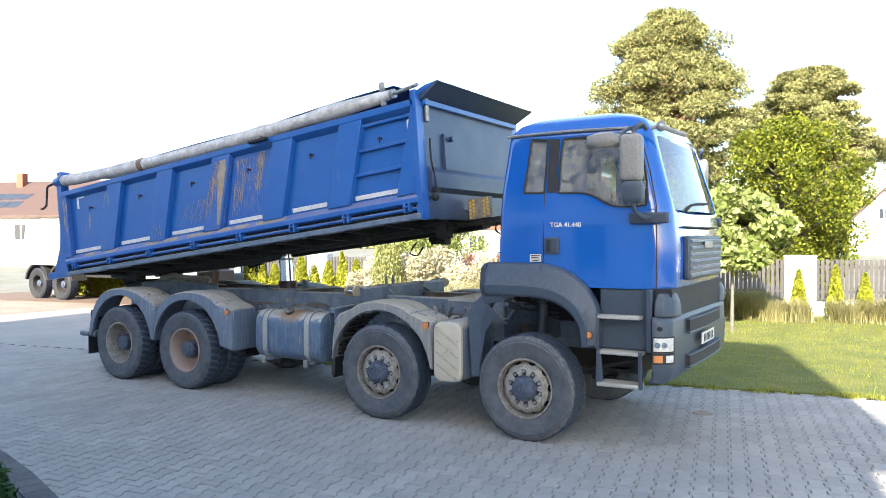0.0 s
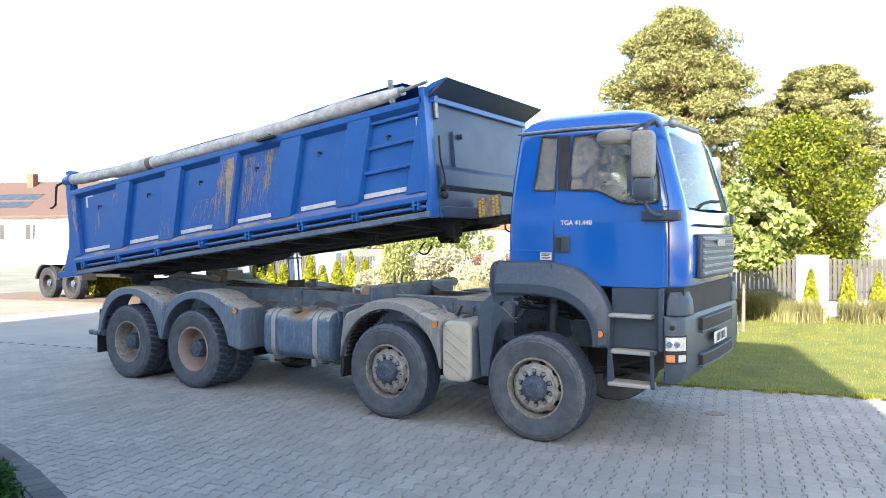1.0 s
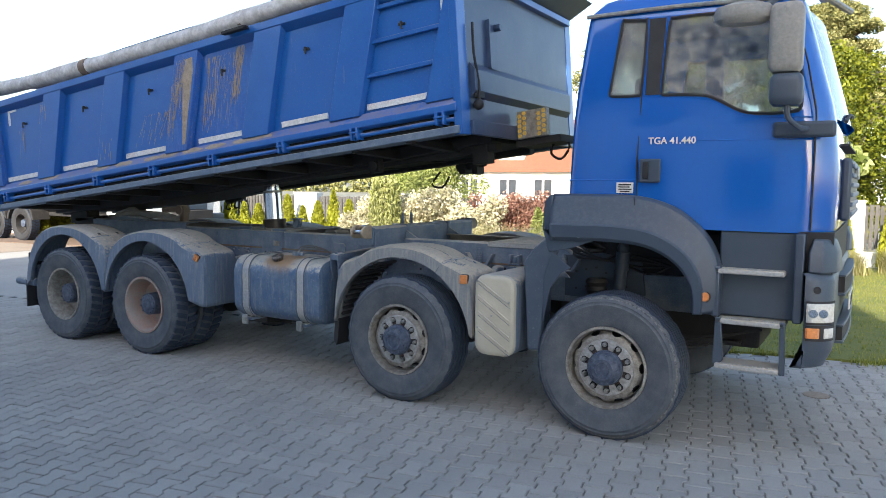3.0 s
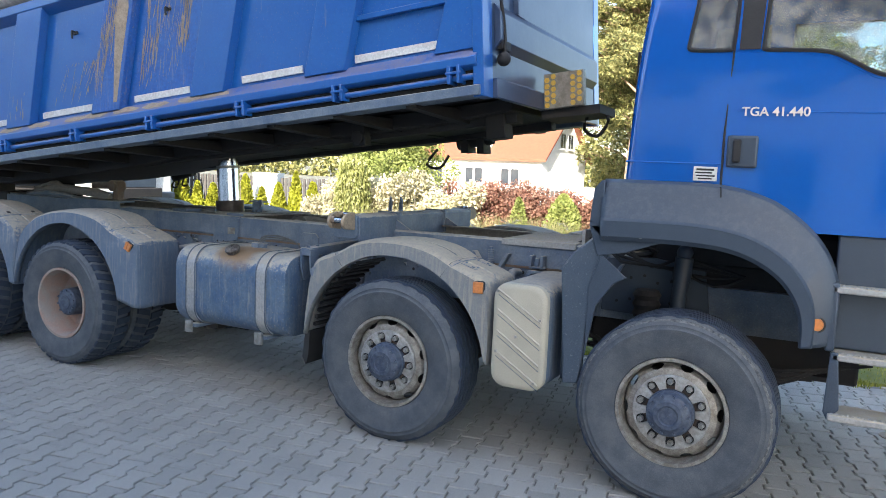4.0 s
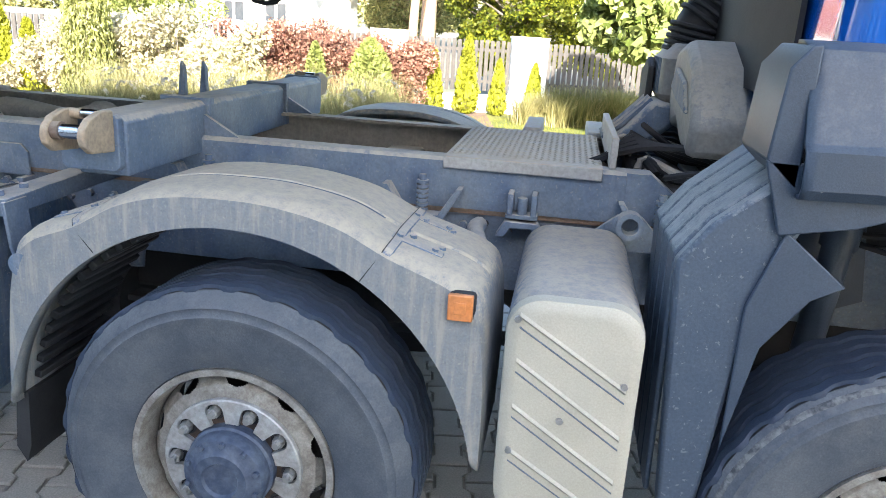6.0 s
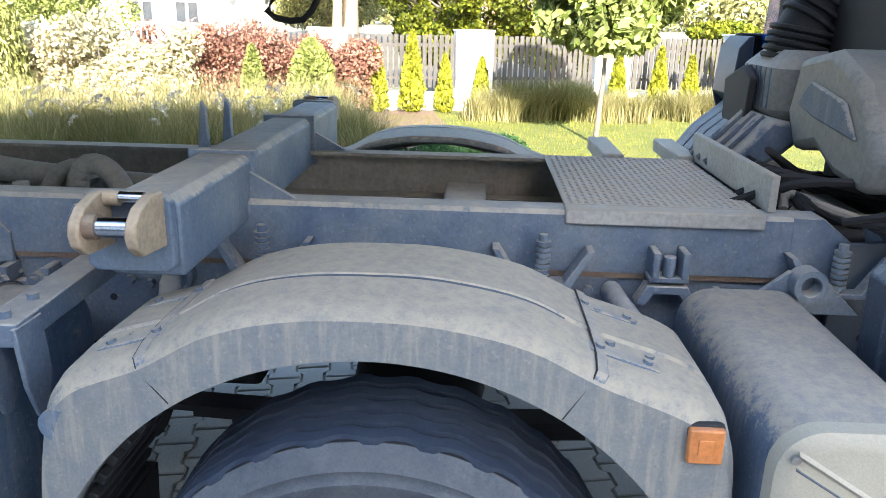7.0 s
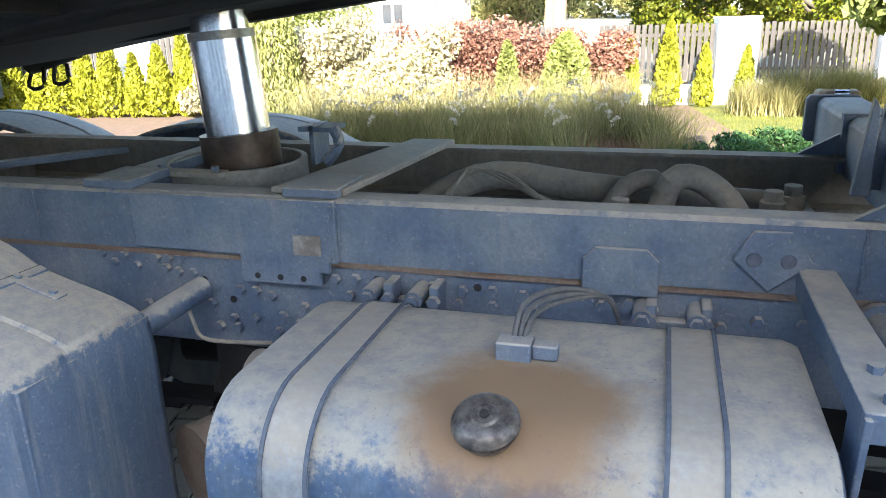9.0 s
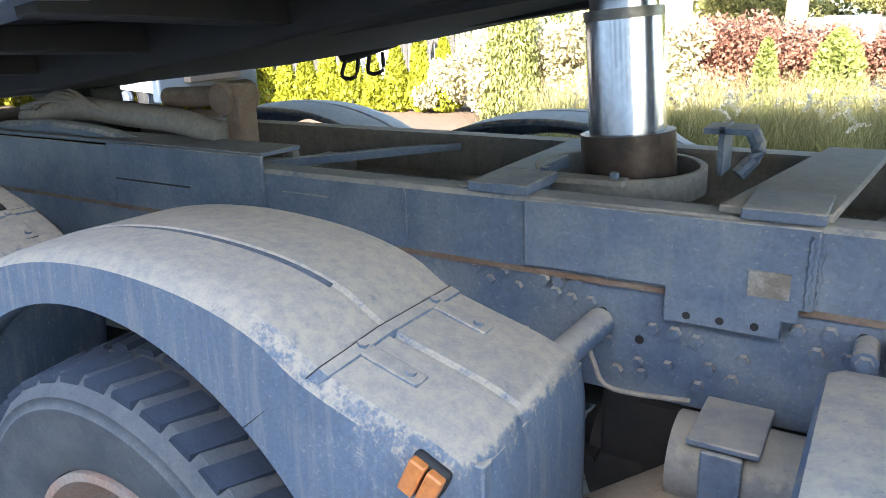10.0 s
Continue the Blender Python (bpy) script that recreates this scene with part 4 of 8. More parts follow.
OUT2 = smooth_line([(-1.10, 0.60), (-1.095, 0.86), (-1.11, 1.06), (-1.17, 1.13), (-1.36, 1.195), (-1.50, 1.26), (-1.66, 1.293), (-1.80, 1.30), (-1.96, 1.293), (-2.10, 1.26), (-2.23, 1.19), (-2.38, 1.14), (-2.43, 1.06), (-2.455, 0.86), (-2.475, 0.60)])
OUT3 = smooth_line([(-4.13, 0.57), (-4.13, 0.86), (-4.135, 1.06), (-4.18, 1.115), (-4.40, 1.185), (-4.50, 1.243), (-4.63, 1.281), (-4.80, 1.301), (-4.98, 1.303), (-5.18, 1.28), (-5.36, 1.23), (-5.50, 1.15), (-5.585, 1.06), (-5.62, 0.94), (-5.65, 0.78), (-5.68, 0.60)])
OUT4 = smooth_line([(-5.68, 0.60), (-5.665, 0.78), (-5.66, 0.98), (-5.72, 1.12), (-5.86, 1.20), (-6.02, 1.255), (-6.20, 1.29), (-6.40, 1.30), (-6.60, 1.29), (-6.78, 1.245), (-6.92, 1.17), (-7.02, 1.06), (-7.10, 0.90), (-7.15, 0.72), (-7.18, 0.55)])
for far in (False, True):
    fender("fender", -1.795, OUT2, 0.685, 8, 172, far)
    fender("fender", -5.0, OUT3, 0.67, 8, 172, far)
    fender("fender", -6.4, OUT4, 0.68, 8, 172, far)
    mk = (lambda b: b.mirror()) if far else (lambda b: b)
    part("fender_end", mk(Build().box(-4.155, -4.132, 0.07, 0.47, 0.57, 1.085)), M_FEND, truck, "dusty plastic fender end panel", 0.004)
    part("mud_flap", mk(Build().prism([(-2.50, 0.62), (-2.52, 0.43), (-2.49, 0.38), (-2.47, 0.44), (-2.46, 0.62)], 0.08, 0.55)), M_BLACK, truck, "torn black rubber mud flap")
    part("mud_flap", mk(Build().box(-7.20, -7.18, 0.05, 0.60, 0.30, 0.62)), M_BLACK, truck)

# small plates and lamps of the fenders
def lamp(x, y, z, w=0.05, h=0.06, turn=0.0, halves=True):
    m = pose(x, y, z, 0, turn, 0)
    ob = part("side_lamp", Build().box(-w, w, 0, 0.022, -h * 0.8, h * 0.8, m), M_BLACK, truck, "", 0.01)
    lens = Build()
    for a, c in (((-0.9, -0.06), (0.06, 0.9)) if halves else ((-0.85, 0.85),)):
        lens.box(w * a, w * c, -0.014, 0.004, -h * 0.7, h * 0.7, m)
    lens = part("lens", lens, M_ORANGE, ob, "faded orange marker lens", 0.004)
    if not halves:
        part("lens_window", Build().box(-w * 0.4, w * 0.4, -0.0165, -0.013, -h * 0.32, h * 0.32, m), M_ORANGE, lens, "", 0.002)


lamp(-1.172, 0.028, 1.072, 0.038, 0.05, 0, False)
lamp(-4.212, 0.028, 1.062, 0.034, 0.046, 26)
for x, z in ((-1.25, 1.168), (-1.33, 1.195), (-2.30, 1.172), (-4.30, 1.152), (-4.36, 1.165)):
    for y in (0.18, 0.36):
        part("bolt", Build().cyl((x, y, z - 0.01), (x, y, z + 0.007), 0.010, n=6), M_FEND, truck)
def seam(cx, outer, k, r_in, a):
    """Joint across a fender: a raised lip with a dark gap beside it, over the top and down the band, and clamp strips."""
    o = Vector((outer[k][0], 0, outer[k][1]))
    inn = Vector((cx + r_in * math.cos(radians(a)), 0, 0.53 + r_in * math.sin(radians(a))))
    d = (o - Vector((outer[k + 1][0], 0, outer[k + 1][1]))).normalized()
    nrm = Vector((-d.z, 0, d.x))
    out = Vector((0, -1, 0))
    prof = [(inn + Vector((0, 0.030, 0)), out), (inn.lerp(o, 0.80) + Vector((0, 0.036, 0)), out), (inn.lerp(o, 0.94) + Vector((0, 0.058, 0)), (out + nrm).normalized()),
            (o + Vector((0, 0.105, 0)), nrm), (o + Vector((0, 0.20, 0.006)), nrm), (o + Vector((0, 0.45, 0)), nrm)]
    part("seam", Build().tube([p + q * (0.003 if q == out else 0.009) - d * 0.014 for p, q in prof], 0.0022, 5, 1), M_DARK, truck)
    part("joint_lip", Build().loft([[p - q * 0.004 - d * 0.013, p + q * h - d * 0.013, p + q * h + d * 0.008, p - q * 0.002 + d * 0.018] for p, q, h in [(p, q, 0.004 if q == out else 0.011) for p, q in prof]]), M_FEND, truck)
    s = 1 if k < 35 else -1
    q = Vector((outer[k - 4 * s][0], 0, outer[k - 4 * s][1]))
    d2 = (q - o).normalized() * s
    for y in (0.14, 0.37):
        m = Matrix.Translation(o + Vector((0, y, 0.006))) @ Matrix.Rotation(-math.atan2(d2.z, d2.x), 4, "Y")
        strip = part("clamp_strip", Build().box(min(-0.02 * s, 0.125 * s), max(-0.02 * s, 0.125 * s), -0.019, 0.019, -0.006, 0.006, m), M_FEND, truck, "", 0.003)
        part("slot", Build().box(min(-0.055 * s, -0.020 * s), max(-0.055 * s, -0.020 * s), -0.014, 0.014, -0.004, 0.003, m), M_BLACK, strip)
        for e in (0.0, 0.10 * s):
            part("bolt", Build().cyl(m @ Vector((e, 0, 0.004)), m @ Vector((e, 0, 0.013)), 0.010, n=6), M_FEND, strip)


seam(-1.795, OUT2, 20, 0.685, 57)
seam(-1.795, OUT2, 50, 0.685, 122)
seam(-5.0, OUT3, 20, 0.67, 50)
seam(-6.4, OUT4, 20, 0.68, 57)
part("round_plug", Build().cyl((-2.40, 0.040, 1.045), (-2.40, 0.030, 1.045), 0.034, n=24), M_FEND, truck)
for far in (False, True):
    rid = Build().loft([[(p[0], 0.205, p[1] + 0.002), (p[0], 0.209, p[1] + 0.0085), (p[0], 0.223, p[1] + 0.0085), (p[0], 0.227, p[1] + 0.002)] for p in OUT2[22:49]])
    part("ridge", rid.mirror() if far else rid, M_FEND_BARE, truck, "bare dark groove edge")
    rid = Build().loft([[(p[0], 0.205, p[1] + 0.002), (p[0], 0.209, p[1] + 0.0085), (p[0], 0.223, p[1] + 0.0085), (p[0], 0.227, p[1] + 0.002)] for p in OUT3[26:51]])
    part("ridge", rid.mirror() if far else rid, M_FEND_BARE, truck, "bare dark groove edge")
rb = random.Random(3)
for k in range(9):
    y, z = rb.uniform(0.10, 0.42), rb.uniform(0.62, 1.02)
    part("rivet", Build().cyl((-4.131, y, z), (-4.124, y, z), 0.008, n=8), M_FEND, truck)

# ---- beige cover box between axle one and two ----
def cover_ring(y, d):
    return [(x, y, z) for x, z in rounded(-1.055 + d, -0.715 - d, 0.50 + d, 1.128 - d, 0.09 - d * 0.4, 6)]


cb = part("side_box", Build().loft([[(x + 0.0, 0.72, z) for x, _, z in cover_ring(0, 0.0)], cover_ring(0.06, 0.0), cover_ring(0.03, 0.008)]), M_FEND, truck, "dusty battery box body")
face = part("cover", Build().loft([cover_ring(0.032, 0.0), cover_ring(0.0, 0.004), cover_ring(-0.012, 0.02), cover_ring(-0.014, 0.035)]), M_BEIGE, cb, "beige ribbed cover")
for k, (z0, z1) in enumerate(((1.085, 0.915), (0.965, 0.785), (0.84, 0.66), (0.715, 0.545))):
    xl, xr = -1.02 if k < 3 else -1.02, -0.75
    part("groove", Build().loft([[(xl, -0.0135, z0 - 0.034), (xl, -0.0165, z0 - 0.031), (xl, -0.0135, z0 - 0.028)], [(xr, -0.0135, z1 - 0.034), (xr, -0.0165, z1 - 0.031), (xr, -0.0135, z1 - 0.028)]]), M_FEND_BARE, face)
    part("rib", Build().loft([[(xl, -0.014, z0 - 0.008), (xl, -0.021, z0), (xl, -0.014, z0 + 0.008)], [(xr, -0.014, z1 - 0.008), (xr, -0.021, z1), (xr, -0.014, z1 + 0.008)]]), M_BEIGE, face)
for x, z in ((-1.025, 1.075), (-0.755, 0.93), (-0.90, 0.815), (-1.02, 0.715), (-0.775, 0.555)):
    part("screw", Build().cyl((x, -0.012, z), (x, -0.021, z), 0.009, n=8), M_STEEL, face)

# hoses and hinge gear at the rear of the frame
part("rear_hose", Build().tube([(-6.75, 1.0, 1.37), (-6.45, 1.02, 1.42), (-6.1, 1.0, 1.41), (-5.85, 1.0, 1.40), (-5.62, 1.0, 1.36)], 0.045, 12), M_HOSE, truck, "thick pale dusty hose")
part("rear_hose", Build().tube([(-6.75, 0.90, 1.345), (-6.4, 0.88, 1.37), (-6.1, 0.89, 1.355), (-5.95, 0.92, 1.32)], 0.028, 10), M_FRAME, truck)
for k in range(4):
    part("cable", Build().tube([(-6.7 + 0.03 * k, 0.95, 1.42), (-6.45, 0.93 + 0.02 * k, 1.46 + 0.012 * k), (-6.2, 0.96, 1.43), (-5.95, 1.0, 1.40)], 0.009, 6), M_HOSE, truck)
part("hinge_post", Build().box(-5.62, -5.55, 1.02, 1.10, 1.30, 1.53).cyl((-5.95, 1.06, 1.47), (-5.55, 1.06, 1.49), 0.035, n=12).cyl((-5.62, 1.0, 1.48), (-5.62, 1.14, 1.48), 0.055, n=16), M_RUST, truck, "rusty brown hinge post", 0.008)
part("frame_lid", Build().box(-7.0, -5.28, 0.83, 1.0, 1.335, 1.348), M_FRAME, truck, "", 0.003)
part("frame_tie", Build().loft([[(-5.62, 0.90, 1.25), (-5.56, 0.90, 1.25), (-5.56, 0.90, 1.275), (-5.62, 0.90, 1.275)], [(-5.10, 1.60, 1.25), (-5.04, 1.60, 1.25), (-5.04, 1.60, 1.275), (-5.10, 1.60, 1.275)]]), M_FRAME, truck)

# driveline and air gear under the rails, dark masses added for the deep shade
part("drive_shaft", Build().cyl((-4.6, 1.25, 0.62), (-0.9, 1.25, 0.80), 0.075, n=16).cyl((-3.2, 1.25, 0.685), (-3.0, 1.25, 0.695), 0.13, n=16), M_DARK, truck)
part("gearbox", Build().loft([[(x, 1.25 + r * math.cos(a), 0.84 + 0.8 * r * math.sin(a)) for a in [k * math.pi / 8 for k in range(16)]] for x, r in ((-1.25, 0.16), (-1.1, 0.26), (-0.5, 0.33), (0.2, 0.40))]), M_DARK, truck)
part("air_reservoir", Build().cyl((-4.25, 0.98, 0.60), (-3.45, 0.98, 0.60), 0.145, n=20).cyl((-4.25, 0.98, 0.60), (-4.30, 0.98, 0.60), 0.145, 0.07, 20), M_DARK, truck)
part("air_reservoir", Build().cyl((-3.35, 1.0, 0.58), (-2.65, 1.0, 0.58), 0.145, n=20), M_DARK, truck)
part("brake_chamber", Build().cyl((-4.08, 0.52, 0.60), (-3.92, 0.80, 0.62), 0.15, 0.13, 20).cyl((-3.92, 0.80, 0.62), (-3.88, 0.88, 0.62), 0.09, n=16), M_RUST, truck, "rusty brown brake chamber")
# dark block added to hide bright pavers where the underside is in shade
part("spring_hanger", Build().box(-4.22, -3.70, 0.845, 0.87, 0.32, 0.86).box(-4.10, -3.80, 0.58, 0.86, 0.36, 0.44), M_DARK, truck, "", 0.01)
part("tank_strap_plate", Build().box(-3.93, -3.85, 0.595, 0.612, 0.74, 0.88).box(-3.96, -3.82, 0.60, 0.80, 0.885, 0.90), M_FRAME, truck, "", 0.004)
# dark plate in place of the ground's shadow behind the tank
part("support_bracket", Build().prism([(-4.12, 0.83), (-3.62, 0.83), (-3.66, 0.40), (-4.08, 0.40)], 0.82, 0.84), M_DARK, truck, "dark plate added for the shade under the rails")
for x in (-5.0, -6.4):
    part("differential", Build().ball((x, 1.25, 0.53), 0.24), M_DARK, truck)

# behind the first wheel: perforated rail plate, damper, spring leaves, hoses
for far in (False, True):
    mk = (lambda b: b.mirror()) if far else (lambda b: b)
    pp = part("bracket_plate", mk(Build().prism([(-0.62, 0.90), (-0.62, 1.24), (-0.30, 1.27), (0.02, 1.22), (0.06, 0.95), (-0.10, 0.88)], 0.79, 0.81)), M_GREY, truck, "perforated steel bracket plate", 0.003)
    for k in range(12):
        x, z = -0.52 + 0.085 * (k % 6), 0.97 + 0.14 * (k // 6) + 0.02 * (k % 3)
        part("hole", mk(Build().cyl((x, 0.795, z), (x, 0.787, z), 0.010, n=10)), M_BLACK, pp)
    part("damper", mk(Build().cyl((-0.13, 0.66, 0.80), (-0.10, 0.66, 1.16), 0.045, n=16).cyl((-0.10, 0.66, 1.16), (-0.09, 0.66, 1.30), 0.055, n=16).ball((-0.09, 0.66, 1.33), 0.05)), M_GREY, truck, "dusty grey shock absorber")
    for k in range(4):
        part("spring_leaf", mk(Build().tube([(-0.80 + 0.10 * k, 0.62, 0.80 - 0.022 * k), (-0.4, 0.62, 0.70 - 0.024 * k), (0.05, 0.62, 0.665 - 0.024 * k), (0.5, 0.62, 0.70 - 0.024 * k), (0.95 - 0.10 * k, 0.62, 0.80 - 0.022 * k)], 0.011, 6)), M_DARK, truck)
    part("air_bellows", mk(Build().lathe([(0.001, -0.12), (0.07, -0.12), (0.085, -0.09), (0.072, -0.06), (0.088, -0.03), (0.074, 0.0), (0.088, 0.03), (0.07, 0.06), (0.001, 0.06)], 20, Matrix.Translation((-0.30, 0.66, 1.02)) @ Matrix.Rotation(math.pi / 2, 4, "X"))), M_DARK, truck)
    for k in range(4):
        part("cable", mk(Build().tube([(-0.62 + 0.03 * k, 0.80, 1.30), (-0.48, 0.74 - 0.02 * k, 1.33 - 0.03 * k), (-0.30 + 0.04 * k, 0.73, 1.22), (-0.10 + 0.06 * k, 0.76, 1.28 - 0.05 * k), (0.25, 0.78, 1.20)], 0.011, 6)), M_BLACK, truck)

# ---- tipper body ----
TILT_BODY = 6.8
BODY = Matrix.Translation((-7.55, 0, 1.475)) @ Matrix.Rotation(-radians(TILT_BODY), 4, "Y")
BL, BH = 6.38, 1.27              # length and side height; u forward, v up, w across


def body(name, b, mat, parent=None, label="", bevel=0.005, smooth=35, mirror=False):
    # the front end leans forwards towards its top
    b.v = [(p[0] + (0.045 * max(0.0, p[2]) if p[0] > BL - 0.2 else 0.0), p[1], p[2]) for p in b.v]
    b = b.moved(BODY)
    if mirror:
        part(name, b.mirror(), mat, parent or truck, label, bevel, smooth=smooth)
    return part(name, b, mat, parent or truck, label, bevel, smooth=smooth)


side = body("body_side", Build().box(-0.10, BL - 0.02, 0.10, 0.14, 0.10, BH), M_BOX, label="blue painted steel side wall of the tipper body")
body("body_side", Build().box(-0.10, BL - 0.02, 2.36, 2.40, 0.10, BH), M_BOX)
scr = body("scratched_panel", Build().prism([(3.33, 0.27), (3.63, 1.20), (4.30, 1.20), (4.03, 0.27)], 0.094, 0.10), M_BOX_SCR, side, "scratched panel rubbed to bare brown", 0)
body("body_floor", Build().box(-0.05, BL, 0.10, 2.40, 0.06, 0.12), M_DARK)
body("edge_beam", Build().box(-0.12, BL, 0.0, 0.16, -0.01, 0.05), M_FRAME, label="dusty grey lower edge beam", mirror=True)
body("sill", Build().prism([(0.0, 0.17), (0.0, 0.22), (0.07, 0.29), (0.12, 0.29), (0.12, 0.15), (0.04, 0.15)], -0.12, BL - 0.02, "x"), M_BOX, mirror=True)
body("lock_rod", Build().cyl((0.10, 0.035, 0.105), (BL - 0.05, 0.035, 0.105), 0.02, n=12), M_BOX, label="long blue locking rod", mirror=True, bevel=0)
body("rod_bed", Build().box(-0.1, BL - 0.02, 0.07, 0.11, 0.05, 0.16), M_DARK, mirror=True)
body("top_rail", Build().prism([(0.02, BH - 0.06), (0.02, BH + 0.01), (0.15, BH + 0.01), (0.15, BH - 0.12), (0.10, BH - 0.12)], -0.12, BL - 0.02, "x"), M_BOX, mirror=True)
CL = Build().box(-0.04, -0.02, -0.02, 0.09, 0.07, 0.175).box(0.02, 0.04, -0.02, 0.09, 0.07, 0.175).box(-0.04, 0.04, 0.055, 0.09, 0.09, 0.17).box(-0.05, 0.05, -0.022, -0.01, 0.125, 0.14)
for u in (0.12, 0.97, 1.86, 2.78, 3.65, 4.55, 5.38, 6.22):
    body("rod_clamp", CL.moved(Matrix.Translation((u, 0, 0))), M_BOX, bevel=0.004)


def rib(u0, u1, s, mat=None, label=""):
    """Broad leaning post with sloped flanks."""
    b = Build()
    lo, hi = 0.27, BH - 0.06
    rings = []
    for v, sh in ((lo, 0.0), (hi, s)):
        rings.append([(u0 + sh, 0.10, v), (u0 + sh + 0.035, 0.028, v), (u1 + sh - 0.012, 0.028, v), (u1 + sh, 0.10, v)])
    return b.loft(rings)


for u in (0.70, 1.82, 2.93, 4.01, 5.06):
    body("rib", rib(u, u + 0.37, 0.29), M_BOX_SCR if u == 2.93 else M_BOX, side, "blue rib scratched to bare brown paint" if u == 2.93 else "")
body("rib", Build().prism([(-0.14, 0.27), (-0.14, 1.22), (-0.02, 1.22), (0.02, 0.27)], 0.03, 0.10), M_BOX_SCR, side)
body("rib", Build().prism([(6.08, 0.27), (6.36, 0.27), (6.36, 1.22), (6.33, 1.22)], 0.03, 0.10), M_BOX, side)
for v, u0, u1 in ((1.13, 5.62, 6.32), (0.86, 5.55, 6.24), (0.59, 5.48, 6.17)):
    body("rung", Build().box(u0, u1, 0.06, 0.10, v - 0.018, v + 0.018), M_BOX, side, bevel=0.006)
for u0, u1 in ((0.04, 0.69), (1.16, 1.80), (2.28, 2.91), (3.40, 3.99), (4.50, 5.04), (5.47, 6.08)):
    body("reflective_tape", Build().box(u0, u1, 0.088, 0.10, 0.315, 0.365), M_WHITE, side, "dirty white reflective strip", 0)
body("reflective_tape", Build().box(0.16, 0.34, 0.096, 0.10, 1.13, 1.17).box(0.16, 0.20, 0.096, 0.10, 0.98, 1.13), M_WHITE, side, "", 0)
body("reflective_tape", Build().box(6.02, 6.32, 0.094, 0.10, 1.155, 1.205).box(6.22, 6.28, 0.094, 0.10, 0.98, 1.09), M_WHITE, side, "", 0)
for u in (0.52, 1.68, 2.78, 3.84, 4.88, 5.90):
    body("tarp_hook", Build().tube([(u, 0.10, 0.955), (u, 0.06, 0.965), (u + 0.01, 0.045, 0.94), (u + 0.02, 0.04, 0.90)], 0.008, 6).box(u - 0.04, u + 0.02, 0.085, 0.10, 0.945, 0.965), M_DARK, side, bevel=0)
def smear(name, u0, u1, v0, v1, w, n, seed, slant=0.29, wide=0.014, long=0.30, label="tan scrapes of dried mud"):
    """Tapered upright strokes of mud on the side wall."""
    g = random.Random(seed)
    b = Build()
    for k in range(n):
        u, v = g.uniform(u0, u1), g.uniform(v0, v1)
        L, ww = long * g.uniform(0.25, 1.0), wide * g.uniform(0.3, 1.0)
        v2 = min(v1, v + L)
        s = slant * (v2 - v) + g.uniform(-0.02, 0.02)
        m0, m1 = g.uniform(0.25, 0.45), g.uniform(0.55, 0.8)
        uu = lambda t: u + slant * (v - v0) + s * t
        vv = lambda t: v + (v2 - v) * t
        y = w - 0.0002 * (k % 9)
        b.add([(uu(0), y, vv(0)), (uu(m0) + ww, y, vv(m0)), (uu(m1) + ww * 0.7, y, vv(m1)), (uu(1), y, vv(1)), (uu(m1) - ww * 0.6, y, vv(m1)), (uu(m0) - ww * 0.5, y, vv(m0))], [(0, 1, 2, 3, 4, 5)])
    part(name, b.moved(BODY), M_MUD, side, label, kind="stuff")


smear("mud_scrape", 3.44, 3.60, 0.38, 1.12, 0.092, 60, 1, wide=0.008)
smear("mud_scrape", 3.62, 3.86, 0.45, 1.12, 0.092, 50, 2, wide=0.004)
smear("mud_scrape", 3.88, 3.98, 0.60, 1.15, 0.092, 60, 3, wide=0.008)
smear("mud_scrape", 2.40, 2.85, 0.38, 0.72, 0.098, 46, 4, 0.6, 0.006, 0.22)
smear("mud_scrape", 3.00, 3.10, 0.36, 0.95, 0.0265, 34, 5, 0.29, 0.005)
smear("mud_scrape", 0.30, 0.45, 0.45, 0.90, 0.098, 8, 6, 0.1, 0.010)
smear("mud_scrape", 3.10, 3.24, 0.55, 1.15, 0.0268, 60, 15, 0.29, 0.005)
smear("mud_scrape", -0.10, 0.0, 0.60, 1.15, 0.0285, 14, 7, 0.0, 0.02)
smear("mud_scrape", 0.85, 1.00, 0.80, 1.10, 0.0265, 8, 8, 0.29, 0.010)
smear("mud_scrape", 1.92, 2.10, 0.30, 0.55, 0.0265, 10, 9, 0.29, 0.012, 0.15)
body("mud_wedge", Build().add([(3.235, 0.0262, 0.33), (3.275, 0.0262, 0.33), (3.36, 0.0262, 0.62), (3.49, 0.0262, 1.02), (3.50, 0.0262, 1.15), (3.40, 0.0262, 1.14), (3.33, 0.0262, 0.95), (3.29, 0.0262, 0.70)], [(0, 1, 2, 3, 4, 5, 6, 7)]), M_MUD, side, "long tan mud wedge on the rib", 0)
gm = random.Random(31)
for u in (0.5, 1.0, 1.9, 2.3, 2.75, 3.0, 3.35, 3.7, 4.05, 4.3):
    pts = [(u + gm.uniform(0.7, 1.2) * 0.16 * math.cos(a), 0.255 + gm.uniform(0.5, 1.1) * 0.03 * math.sin(a)) for a in [k * 0.5236 for k in range(12)]]
    body("mud_patch", Build().add([(x, 0.0335 + (v - 0.255) * 1.0 - 0.0015, v + 0.0015) for x, v in pts], [tuple(range(12))]), M_MUD, side, "", 0)
# corner posts
body("corner_post", Build().box(BL - 0.05, BL + 0.02, 0.02, 0.16, -0.02, 1.38), M_BOX, label="", mirror=True)
body("corner_post", Build().box(-0.24, -0.12, 0.03, 0.16, 0.0, 1.38), M_BOX, mirror=True)
